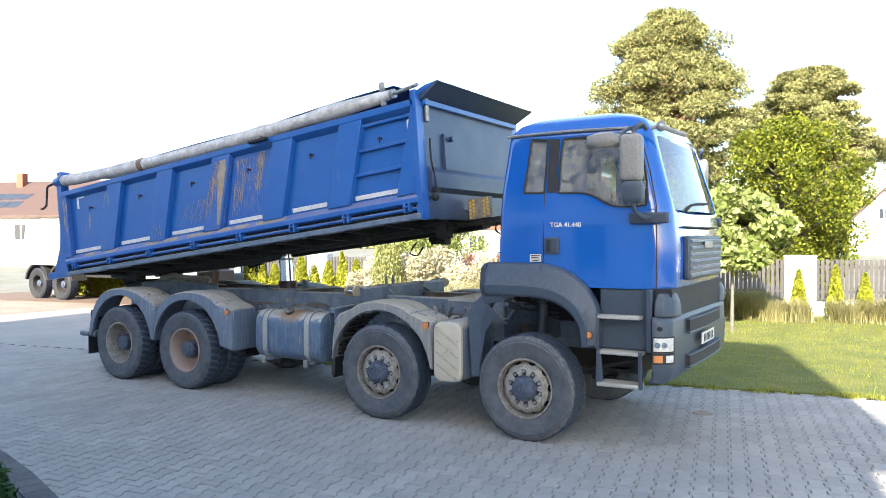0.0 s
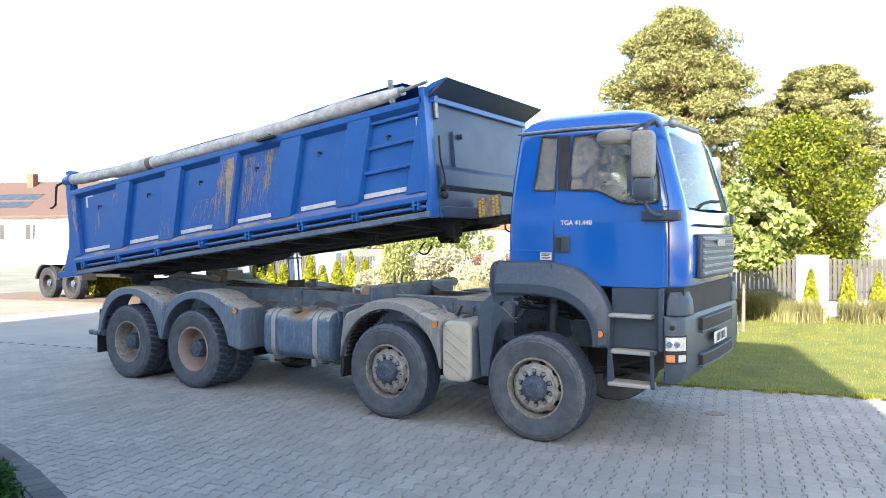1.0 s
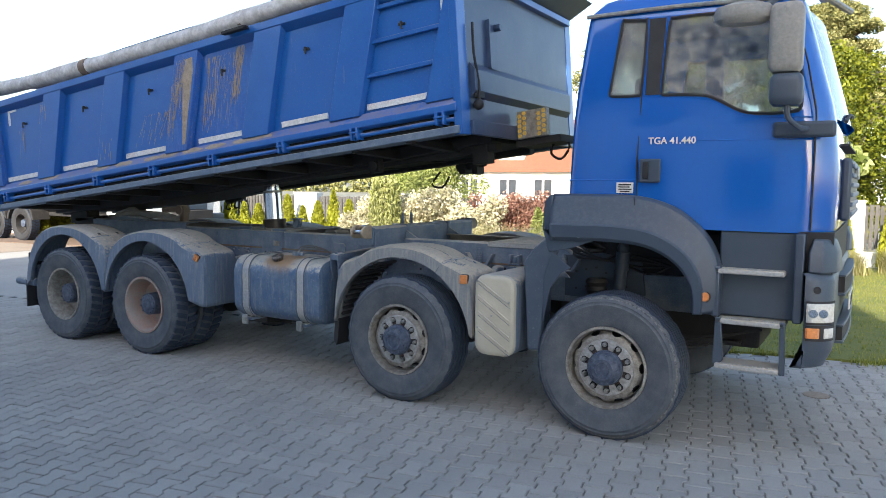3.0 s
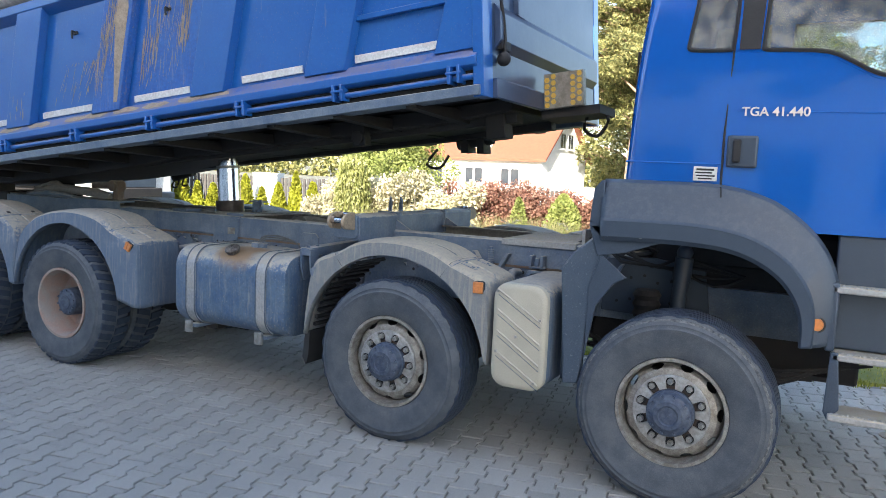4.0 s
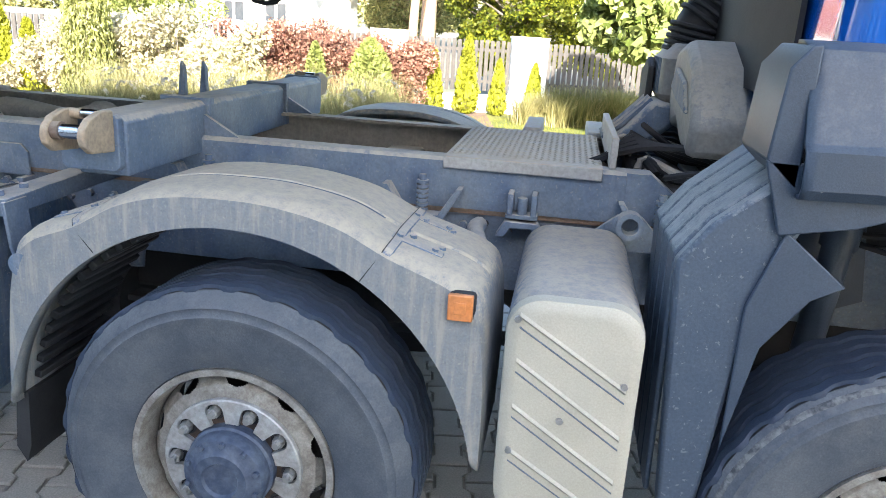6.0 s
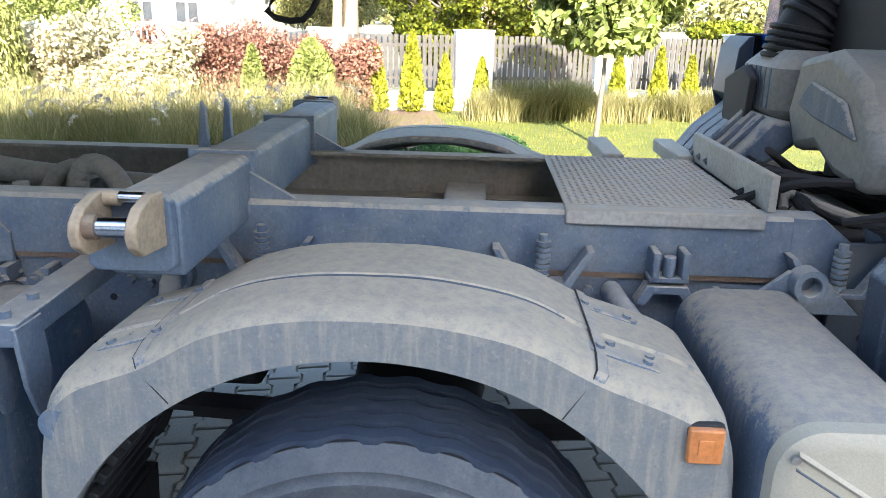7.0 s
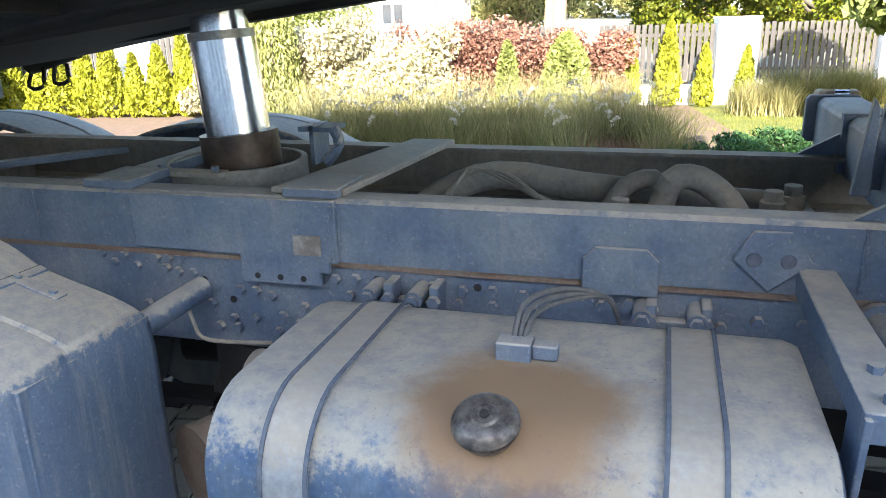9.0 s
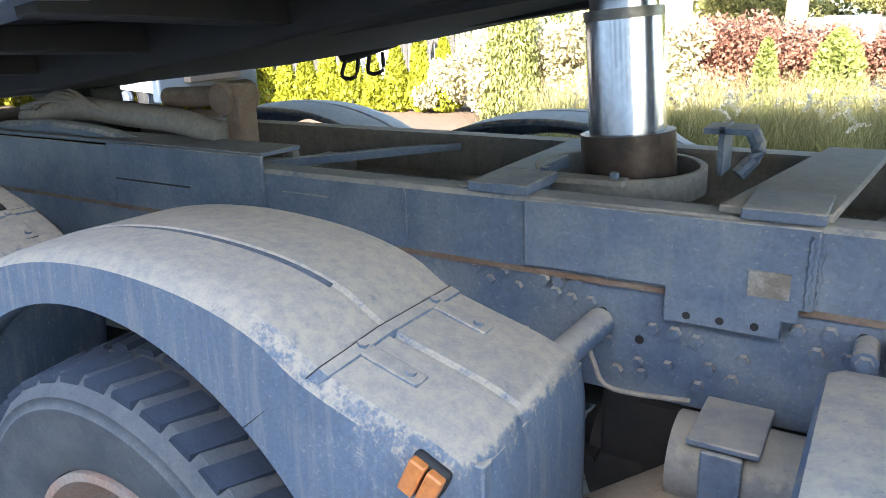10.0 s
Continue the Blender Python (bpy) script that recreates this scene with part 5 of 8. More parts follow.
# front wall with its slanting visor
wall = body("front_wall", Build().box(BL - 0.03, BL + 0.015, 0.14, 2.36, 0.0, 1.27), M_FRONTWALL, label="grey-blue sheet steel front wall", bevel=0)
body("wall_swage", Build().prism([(BL + 0.015, 0.28), (BL + 0.06, 0.33), (BL + 0.06, 0.50), (BL + 0.015, 0.56)], 0.20, 2.30), M_FRONTWALL, wall, bevel=0.004)
body("wall_foot", Build().box(BL + 0.015, BL + 0.05, 0.16, 2.34, -0.02, 0.10), M_FRONTWALL, wall)
body("wall_cap", Build().box(BL - 0.03, BL + 0.07, 0.14, 2.36, 1.22, 1.28), M_BOX, wall)
body("visor", Build().loft([[(BL - 0.05, 0.10, 1.30), (BL + 0.02, 0.10, 1.27), (BL + 0.02, 2.40, 1.27), (BL - 0.05, 2.40, 1.30)], [(BL + 0.28, 0.07, 1.425), (BL + 0.295, 0.07, 1.415), (BL + 0.295, 2.43, 1.415), (BL + 0.28, 2.43, 1.425)]]), M_FRONTWALL, wall, "dark blue sloping visor sheet", bevel=0)
body("visor_cheek", Build().prism([(BL - 0.05, 1.29), (BL + 0.28, 1.43), (BL + 0.10, 1.41), (BL - 0.05, 1.36)], 0.08, 0.10), M_BOX, wall, bevel=0, mirror=True)
body("tarp_lever", Build().tube([(BL + 0.07, 0.24, 0.25), (BL + 0.06, 0.26, 0.40), (BL + 0.06, 0.20, 0.62), (BL + 0.06, 0.20, 0.86)], 0.011, 8).ball((BL + 0.06, 0.24, 0.22), 0.045).box(BL + 0.03, BL + 0.06, 0.22, 0.36, 0.28, 0.44), M_DARK, wall, bevel=0)
body("wall_bracket", Build().box(BL + 0.015, BL + 0.05, 0.52, 0.545, 0.55, 0.95).box(BL + 0.02, BL + 0.03, 0.54, 0.70, 0.55, 0.93).cyl((BL + 0.02, 0.66, 0.90), (BL + 0.09, 0.66, 0.90), 0.03), M_FRONTWALL, wall, bevel=0.003)
body("hinge_pin", Build().cyl((BL + 0.04, 0.20, 1.05), (BL + 0.04, 0.20, 1.32), 0.028), M_STEEL, wall, bevel=0)
board = body("warning_board", Build().box(BL + 0.06, BL + 0.34, 0.95, 1.02, -0.02, 0.22), M_RIM, wall, "white and yellow honeycomb warning board", 0.004)
for i in range(6):
    for j in range(5):
        if i in (2, 3):
            continue
        u, v = BL + 0.085 + i * 0.046, 0.005 + j * 0.043 + (0.02 if i % 2 else 0)
        body("honeycomb_spot", Build().cyl((u, 0.952, v), (u, 0.944, v), 0.019, n=6), M_YELLOW, board, bevel=0, smooth=0)
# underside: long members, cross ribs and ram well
under = body("floor_beam", Build().box(-0.1, BL - 0.1, 0.83, 0.95, -0.10, 0.06), M_DARK, label="grimy floor beam, near black with underside shade in its colour")
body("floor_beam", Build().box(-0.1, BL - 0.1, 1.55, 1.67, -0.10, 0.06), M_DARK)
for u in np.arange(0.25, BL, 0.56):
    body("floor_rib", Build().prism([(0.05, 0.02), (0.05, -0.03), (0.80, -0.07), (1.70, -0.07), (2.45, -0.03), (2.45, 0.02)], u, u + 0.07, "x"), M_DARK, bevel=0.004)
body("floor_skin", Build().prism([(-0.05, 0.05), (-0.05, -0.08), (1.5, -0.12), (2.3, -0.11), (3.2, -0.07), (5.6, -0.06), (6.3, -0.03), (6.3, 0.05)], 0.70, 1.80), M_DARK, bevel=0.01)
body("support_lug", Build().box(5.05, 5.16, 0.62, 0.70, -0.16, 0.0).cyl((5.10, 0.60, -0.10), (5.10, 0.72, -0.10), 0.05), M_DARK, bevel=0.004)
body("floor_hook", Build().box(6.05, 6.20, 0.80, 0.95, -0.20, -0.02), M_DARK, bevel=0.01)
body("hydraulic_fitting", Build().cyl((1.55, 2.15, -0.10), (1.85, 2.15, -0.06), 0.045).tube([(1.58, 2.13, -0.12), (1.56, 2.10, -0.20), (1.64, 2.10, -0.21), (1.66, 2.12, -0.12)], 0.01).tube([(1.72, 2.13, -0.12), (1.72, 2.10, -0.20), (1.80, 2.10, -0.20), (1.80, 2.12, -0.12)], 0.01), M_DARK, bevel=0)
body("hydraulic_fitting", Build().cyl((5.40, 1.7, -0.12), (5.72, 1.7, -0.10), 0.05).box(5.45, 5.52, 1.62, 1.78, -0.20, -0.05).box(5.60, 5.66, 1.62, 1.78, -0.22, -0.05).tube([(5.30, 1.5, -0.16), (5.20, 1.48, -0.28), (5.32, 1.48, -0.32), (5.40, 1.5, -0.22)], 0.012), M_DARK, bevel=0.02)
body("front_hose", Build().tube([(BL + 0.30, 1.2, -0.06), (BL + 0.27, 1.18, -0.16), (BL + 0.36, 1.18, -0.22), (BL + 0.44, 1.2, -0.12), (BL + 0.40, 1.2, -0.02)], 0.012).box(BL + 0.02, BL + 0.44, 1.0, 1.4, -0.08, -0.02), M_DARK, wall, bevel=0)
# tailgate and its hinge arms
body("tailgate", Build().prism([(-0.60, 0.06), (-0.22, 0.02), (-0.18, 1.30), (-0.26, 1.30), (-0.40, 0.45)], 0.10, 2.40), M_BOX, label="blue tailgate", bevel=0.006)
body("tail_bar", Build().box(-0.62, -0.1, 0.02, 0.12, -0.02, 0.08), M_BOX, mirror=True)
for w0 in (0.80, 1.52):
    body("rear_pivot", Build().box(0.10, 0.45, w0, w0 + 0.18, -0.22, 0.02), M_DARK, bevel=0.01)
# rolled cover along the top edge
TP = [(-0.20, 0.10, 1.47), (0.6, 0.08, 1.41), (1.82, 0.07, 1.375), (3.0, 0.07, 1.36), (4.16, 0.06, 1.36), (5.1, 0.07, 1.385), (5.75, 0.08, 1.395), (6.15, 0.10, 1.415)]
roll = body("rolled_tarp", Build().tube(TP, lambda t: 0.082 + 0.010 * math.sin(31 * t) * math.sin(7 * t) - 0.03 * max(0, t - 0.82) / 0.18, 18, 8), M_TARP, label="rolled grey tarpaulin along the body's top edge", bevel=0)
for u, v in ((1.82, 1.375), (4.16, 1.36)):
    body("tie", Build().cyl((u - 0.05, 0.068, v), (u + 0.05, 0.068, v), 0.094, n=20), M_RUST, roll, "dirty strap round the roll", bevel=0.004)
body("tarp_stop", Build().box(4.0, 4.30, -0.06, 0.0, 1.24, 1.27), M_DARK, roll)
body("tarp_sheet", Build().loft([[(u, w, v + 0.02 + 0.012 * math.sin(u * 9 + w)) for u, _, v in [(a[0], a[1], a[2] + 0.075) for a in TP]] for w in (0.09, 0.25, 0.8, 1.25, 1.7, 2.25, 2.42)], False, False), M_TARP_BLUE, roll, "blue tarpaulin stretched over the body", bevel=0)
body("tarp_end", Build().cyl((-0.34, 0.10, 1.47), (-0.20, 0.10, 1.47), 0.07, n=20).cyl((-0.20, 0.10, 1.47), (-0.12, 0.10, 1.47), 0.10, n=20).box(-0.22, -0.12, 0.04, 0.2, 1.40, 1.60), M_BOX, bevel=0.01)
body("crank", Build().tube([(-0.34, 0.10, 1.47), (-0.52, 0.10, 1.45), (-0.60, 0.10, 1.42), (-0.66, 0.10, 1.15), (-0.80, 0.10, 1.12)], 0.018, 8, 2), M_DARK, label="bent crank handle", bevel=0)
body("front_catch", Build().cyl((6.15, 0.06, 1.40), (6.42, 0.06, 1.43), 0.02).box(5.98, 6.03, 0.05, 0.09, 1.30, 1.56).cyl((6.12, 0.06, 1.40), (6.15, 0.06, 1.40), 0.05), M_STEEL, bevel=0)

# ---- cab ----
def cab_ring(z, d=0.0):
    """Plan outline of the cab at a height: y half-width, rear and front x, rounded corners."""
    def lerp(tab):
        for (z0, v0), (z1, v1) in zip(tab, tab[1:]):
            if z <= z1:
                return v0 + (v1 - v0) * max(0.0, (z - z0) / (z1 - z0))
        return tab[-1][1]
    rear = lerp([(1.50, -0.37), (1.75, -0.375), (2.3, -0.345), (2.6, -0.32), (3.05, -0.27), (3.16, -0.17), (3.23, 0.0), (3.26, 0.2)]) + d
    front = lerp([(1.50, 1.36), (1.60, 1.38), (1.95, 1.38), (2.22, 1.35), (2.35, 1.325), (3.02, 1.13), (3.14, 1.05), (3.23, 0.88), (3.26, 0.7)]) - d
    hw = lerp([(1.50, 1.105), (2.25, 1.115), (2.5, 1.10), (3.05, 1.03), (3.14, 0.97), (3.22, 0.80), (3.26, 0.6)]) - d
    rf, rr = 0.19, 0.07
    pts = []
    for cx, cy, r, a in ((front - rf, hw - rf, rf, 0), (rear + rr, hw - rr, rr, 90), (rear + rr, -hw + rr, rr, 180), (front - rf, -hw + rf, rf, 270)):
        for k in range(9):
            t = radians(a + 90 * k / 8)
            x, y = cx + r * math.cos(t), cy + r * math.sin(t)
            pts.append((x, y))
    # slight bow of the front
    return [(x + (0.075 * (1 - (y / hw) ** 2) if x > front - rf - 1e-4 else 0), YC + y, z) for x, y in pts]


ZL = [1.53, 1.56, 1.75, 1.95, 2.10, 2.22, 2.30, 2.36, 2.5, 2.7, 2.9, 3.02, 3.06, 3.10, 3.14, 3.18, 3.21, 3.24, 3.255]
shell = Build().loft([cab_ring(z) for z in ZL])
inn = Build().loft([cab_ring(z, 0.045) for z in (1.62, 1.95, 2.22, 2.36, 2.7, 3.02, 3.10, 3.16)])
shell.add(inn.v, [tuple(reversed(f)) for f in inn.f])
WIN_R = smooth_line([(-0.07, 2.47), (-0.055, 2.455), (0.02, 2.45), (0.14, 2.45), (0.155, 2.465), (0.165, 2.7), (0.165, 2.96), (0.15, 2.975), (0.02, 2.985), (-0.01, 2.97), (-0.04, 2.7)], 3)
WIN_D = smooth_line([(0.30, 2.46), (0.315, 2.445), (0.45, 2.44), (0.60, 2.425), (0.70, 2.38), (0.82, 2.315), (0.95, 2.295), (1.13, 2.30), (1.175, 2.34), (1.165, 2.55), (1.10, 2.85), (1.04, 2.96), (0.98, 2.975), (0.50, 2.975), (0.36, 2.97), (0.325, 2.95), (0.31, 2.7)], 3)


def cut(ob, builders):
    """Takes prisms out of a mesh and keeps the result."""
    tools = []
    for b in builders:
        c = new("tool", b.mesh("tool", None, 0))
        mod = ob.modifiers.new("cut", "BOOLEAN")
        mod.operation, mod.solver, mod.object = "DIFFERENCE", "EXACT", c
        tools.append(c)
    bpy.context.view_layer.update()
    me = bpy.data.meshes.new_from_object(ob.evaluated_get(bpy.context.evaluated_depsgraph_get()))
    ob.modifiers.clear()
    ob.data = me
    for c in tools:
        bpy.data.objects.remove(c)
    me.polygons.foreach_set("use_smooth", [True] * len(me.polygons))
    me.set_sharp_from_angle(angle=radians(32))


cab = part("cab", shell, M_CAB, truck, "glossy deep blue driver's cab")
SCREEN = smooth_line([(0.35, 2.32), (0.45, 2.27), (1.25, 2.25), (2.05, 2.27), (2.15, 2.32), (2.09, 2.7), (2.03, 2.92), (1.95, 2.985), (1.25, 3.0), (0.55, 2.985), (0.47, 2.92), (0.41, 2.7)], 3)
cut(cab, [Build().prism(WIN_R, -0.5, 3.0), Build().prism(WIN_D, -0.5, 3.0), Build().prism([(y, z) for y, z in SCREEN], 0.95, 2.0, "x")])


def y_side(z):
    hw = 1.115 - (2.25 - z) / 0.75 * 0.01 if z < 2.25 else (1.115 - (z - 2.25) * 0.06 if z < 2.5 else 1.10 - (z - 2.5) / 0.55 * 0.07)
    return YC - hw


def pane(name, pts, off, mat, label="", far=False, bevel=0.0):
    """A sheet that follows the cab side."""
    a = [(x, y_side(z) + off, z) for x, z in pts]
    b = [(x, y_side(z) + off + 0.006, z) for x, z in pts]
    bb = Build().loft([a, b])
    return part(name, bb.mirror() if far else bb, mat, cab, label, bevel)


for far in (False, True):
    for w in (WIN_R, WIN_D):
        g = pane("side_window", w, 0.012, M_GLASS, "dusty side window glass", far)
        g.visible_shadow = False
        mk = (lambda b: b.mirror()) if far else (lambda b: b)
        fr = Build().tube([(x, y_side(z) + 0.0, z) for x, z in w + [w[0]]], 0.011, 6, 1)
        part("window_seal", mk(fr), M_BLACK, cab, "black rubber window seal")
    pane("pillar_panel", [(0.185, 2.45), (0.285, 2.45), (0.30, 2.98), (0.185, 2.98)], -0.006, M_BLACK, "black pillar between the windows", far)
ws = []
for z in (2.26, 2.4, 2.6, 2.8, 3.0):
    hw = 0.90 - (z - 2.26) * 0.15
    xf = 1.325 - (z - 2.35) * 0.29 + 0.012
    ws.append([(xf + 0.07 * (1 - (k / 5 - 1) ** 2), YC + hw * (k / 5 - 1), z) for k in range(11)])
g = part("windscreen", Build().loft(ws, False, False), M_GLASS, cab, "windscreen with a mirror-like gloss")
g.visible_shadow = False
# seams, gutter, handle, badges
def line(pts, w=0.006, off=-0.0005, mat=None, name="door_gap"):
    b = Build().tube([(x, y_side(z) + off, z) for x, z in pts], w, 6, 1)
    part(name, b, mat or M_BLACK, cab)


line([(0.17, 2.99), (0.16, 2.45), (0.145, 2.0), (0.146, 1.74)])
line([(1.262, 1.55), (1.265, 2.2), (1.262, 2.30), (1.20, 2.6), (1.10, 2.95)])
line([(0.17, 2.44), (0.45, 2.425), (0.62, 2.40), (0.80, 2.30), (0.92, 2.27), (1.25, 2.265)], 0.004, 0.0015, M_CAB, "door_crease")
line([(0.20, 2.135), (1.25, 2.125)], 0.005, 0.002, M_CAB, "door_crease")
line([(-0.36, 1.86), (0.14, 1.86)], 0.006, 0.002, M_CAB, "door_crease")
both("rain_gutter", Build().tube([(-0.27, 0.205, 3.035), (0.4, 0.20, 3.045), (1.05, 0.215, 3.03)], 0.016, 8), M_STEEL, "pale roof gutter")
hd = part("door_handle", Build().box(0.165, 0.315, 0.112, 0.135, 1.845, 2.01), M_GREY, cab, "black plastic door handle", 0.02)
part("grip", Build().box(0.195, 0.235, 0.095, 0.115, 1.87, 1.99), M_BLACK, hd, "", 0.008)
stk = part("sticker", Build().box(0.005, 0.125, 0.1295, 0.134, 1.77, 1.845), M_WHITE, cab, "white sticker with small dark print")
for k, (x0, x1, z) in enumerate(((0.02, 0.11, 1.831), (0.015, 0.10, 1.813), (0.02, 0.115, 1.797), (0.03, 0.10, 1.782))):
    part("print_bar", Build().box(x0, x1, 0.128, 0.1296, z - 0.004 - (0.003 if k == 0 else 0), z + 0.004), M_DARK, stk)


def lettering(text, loc, size, mat, parent, rx=90, rz=0, name="lettering", depth=0.002):
    cu = bpy.data.curves.new(name, "FONT")
    cu.body, cu.size, cu.extrude, cu.offset = text, size, depth, size * 0.02
    ob = new("tool", cu)
    bpy.context.view_layer.update()
    me = bpy.data.meshes.new_from_object(ob.evaluated_get(bpy.context.evaluated_depsgraph_get()))
    bpy.data.objects.remove(ob)
    me.name = name
    me.materials.clear()
    me.materials.append(mat)
    return part(name, me, None, parent, m=pose(*loc, rx, 0, rz))


lettering("TGA 41.440", (0.222, 0.129, 2.112), 0.064, M_WHITE, cab)
# grey arch and side panel below the cab
ARCH = smooth_line([(0.595, 0.965), (0.59, 1.08), (0.555, 1.19), (0.475, 1.295), (0.35, 1.375), (0.20, 1.42), (0.0, 1.435), (-0.25, 1.435), (-0.44, 1.43)], 5)
ARCH_TOP = smooth_line([(0.72, 0.985), (0.74, 1.20), (0.71, 1.36), (0.63, 1.50), (0.50, 1.62), (0.36, 1.695), (0.16, 1.742), (-0.15, 1.75), (-0.46, 1.75)], 5)
rows = []
for t, y in ((0.0, 0.10), (0.0, 0.015), (0.06, 0.0), (0.30, 0.0), (0.33, 0.012), (0.36, 0.02), (0.8, 0.045), (0.95, 0.07), (1.0, 0.11), (1.0, 0.16)):
    rows.append([(a[0] * (1 - t) + c[0] * t, y, a[1] * (1 - t) + c[1] * t) for a, c in zip(ARCH, ARCH_TOP)])
b = Build().loft(rows, False, False)
for far in (False, True):
    ob = part("wheel_arch", b.mirror() if far else b, M_GREY, truck, "dark grey plastic wheel arch below the cab")
    mod = ob.modifiers.new("thick", "SOLIDIFY")
    mod.thickness, mod.offset = 0.01, -1
arch_rear = Build().prism([(-0.46, 1.75), (-0.50, 1.70), (-0.515, 1.50), (-0.45, 1.44), (-0.44, 1.44), (-0.44, 1.75)], 0.03, 0.30)
both("arch_end", arch_rear, M_GREY, "", 0.015)
flap = Build().prism([(-0.515, 1.50), (-0.46, 1.33), (-0.30, 1.36), (0.0, 1.47), (-0.2, 1.49)], 0.03, 0.045)
both("arch_skirt", flap, M_GREY, "", 0.004)
for x, z in ((-0.40, 1.50), (-0.26, 1.50), (-0.02, 1.50), (0.22, 1.49), (0.42, 1.415), (0.55, 1.29), (0.60, 1.13), (-0.40, 1.455), (-0.22, 1.455)):
    part("screw", Build().cyl((x, 0.01, z), (x, -0.008, z), 0.011, n=8), M_STEEL, truck)
line([(0.16, 1.742), (0.17, 1.60), (0.19, 1.50)], 0.004, -0.10, M_BLACK, "panel_gap")
sl = part("side_lamp", Build().cyl((0.658, 0.045, 1.09), (0.658, 0.02, 1.09), 0.042, n=20), M_BLACK, truck)
part("lens", Build().cyl((0.658, 0.022, 1.09), (0.658, 0.008, 1.09), 0.034, 0.028, 20), M_ORANGE, sl, "round orange marker lens")
# entry steps
step_box = Build().prism([(0.72, 0.96), (0.72, 1.53), (1.235, 1.53), (1.235, 0.96)], 0.16, 0.40)
both("step_recess", step_box, M_GREY, "grey entry step recess", 0.012)
both("step_frame", Build().box(0.70, 0.745, 0.05, 0.20, 0.96, 1.30), M_GREY, "", 0.01)
both("step_frame", Build().box(1.19, 1.245, 0.05, 0.20, 0.96, 1.53), M_GREY, "", 0.01)
for z, x0, x1, y in ((1.285, 0.715, 1.135, 0.05), (0.955, 0.735, 1.15, 0.03), (0.66, 0.74, 1.13, 0.0)):
    both("step_tread", Build().box(x0, x1, y, y + 0.22, z - 0.035, z), M_GALV, "worn metal step tread", 0.008)
    for k in range(16):
        x = x0 + 0.02 + (x1 - x0 - 0.04) * k / 15
        part("grip_stud", Build().cyl((x, y + 0.012 + 0.012 * (k % 2), z), (x, y + 0.012 + 0.012 * (k % 2), z + 0.006), 0.008, 0.005, 6), M_GALV, truck)
both("step_hanger", Build().prism([(0.73, 0.96), (0.765, 0.96), (0.79, 0.68), (0.74, 0.62), (0.72, 0.66)], 0.03, 0.06), M_GREY, "", 0.005)
both("step_hanger", Build().prism([(1.12, 0.96), (1.155, 0.96), (1.165, 0.62), (1.13, 0.62)], 0.03, 0.06), M_GREY, "", 0.005)
# bumper
def bump_ring(z, d=0.0, x0=1.26):
    hw, xf, r = 1.245 - d, 1.405 - d - max(0, 0.80 - z) * 0.35, 0.135
    pts = [(x0, hw)] + [(xf - r + r * math.sin(radians(90 * k / 8)), hw - r + r * math.cos(radians(90 * k / 8))) for k in range(9)]
    pts = pts + [(x, -y) for x, y in reversed(pts)]
    return [(x + (0.07 * (1 - (y / hw) ** 2) if x > x0 + 0.03 else 0), YC + y, z) for x, y in pts]


def corner_strip(x0, k1, z0, z1, off, k0=0):
    """A shell that follows the bumper's near corner from its side to its front."""
    line = [(p[0], p[1]) for p in bump_ring(1.0)[18:9:-1]][k0:k1 + 1]
    if x0 is not None:
        line = [(x0, line[0][1])] + line
    outer, inner = [], []
    for i, (x, y) in enumerate(line):
        a, c = Vector(line[max(i - 1, 0)]), Vector(line[min(i + 1, len(line) - 1)])
        d = (c - a).normalized()
        outer.append((x + d.y * off, y - d.x * off))
        inner.append((x - d.y * 0.02, y + d.x * 0.02))
    return Build().prism(outer + inner[::-1], z0, z1, "z")


bump = part("bumper", Build().loft([bump_ring(0.68, 0.04), bump_ring(0.70, 0.01), bump_ring(0.80), bump_ring(1.24), bump_ring(1.27, 0.01), bump_ring(1.29, 0.03)]), M_GREY, truck, "dark grey plastic front bumper")
both("bumper_corner", Build().loft([[(1.27, 0.03, 1.29), (1.35, 0.04, 1.29), (1.42, 0.12, 1.29), (1.45, 0.30, 1.29), (1.42, 0.40, 1.29), (1.27, 0.40, 1.29)], [(1.27, 0.04, 1.42), (1.35, 0.05, 1.42), (1.42, 0.13, 1.42), (1.44, 0.28, 1.42), (1.42, 0.36, 1.42), (1.27, 0.36, 1.42)], [(1.29, 0.08, 1.50), (1.35, 0.09, 1.50), (1.39, 0.16, 1.50), (1.41, 0.27, 1.50), (1.39, 0.32, 1.50), (1.29, 0.32, 1.50)]]), M_GREY, "", 0.01)
for far in (False, True):
    mk = (lambda b: b.mirror()) if far else (lambda b: b)
    hl = part("headlamp", mk(corner_strip(1.285, 7, 0.985, 1.105, 0.012)), M_LENS, bump, "clear headlamp lens wrapped round the bumper corner", 0.006)
    part("indicator", mk(corner_strip(1.285, 3, 0.885, 0.95, 0.012)), M_ORANGE, bump, "orange indicator lens", 0.005)
    part("fog_lens", mk(corner_strip(None, 7, 0.885, 0.95, 0.012, 4)), M_LENS, bump, "small clear lamp lens", 0.004)
    for z0, z1 in ((0.972, 1.118), (0.868, 0.967)):
        part("lamp_frame", mk(corner_strip(1.272, 8, z0, z1, 0.006)), M_BLACK, bump, "", 0.003)
    for xr, yr in ((1.315, 0.004), (1.37, 0.03)):
        part("reflector", mk(Build().cyl((xr, yr - 0.021, 1.045), (xr, yr + 0.03, 1.045), 0.026, 0.02, 18)), M_CHROME, hl, "round chrome reflector")
    part("corner_round", mk(Build().cyl((1.33, -0.003, 1.19), (1.33, 0.03, 1.19), 0.022, n=16)), M_BLACK, bump)
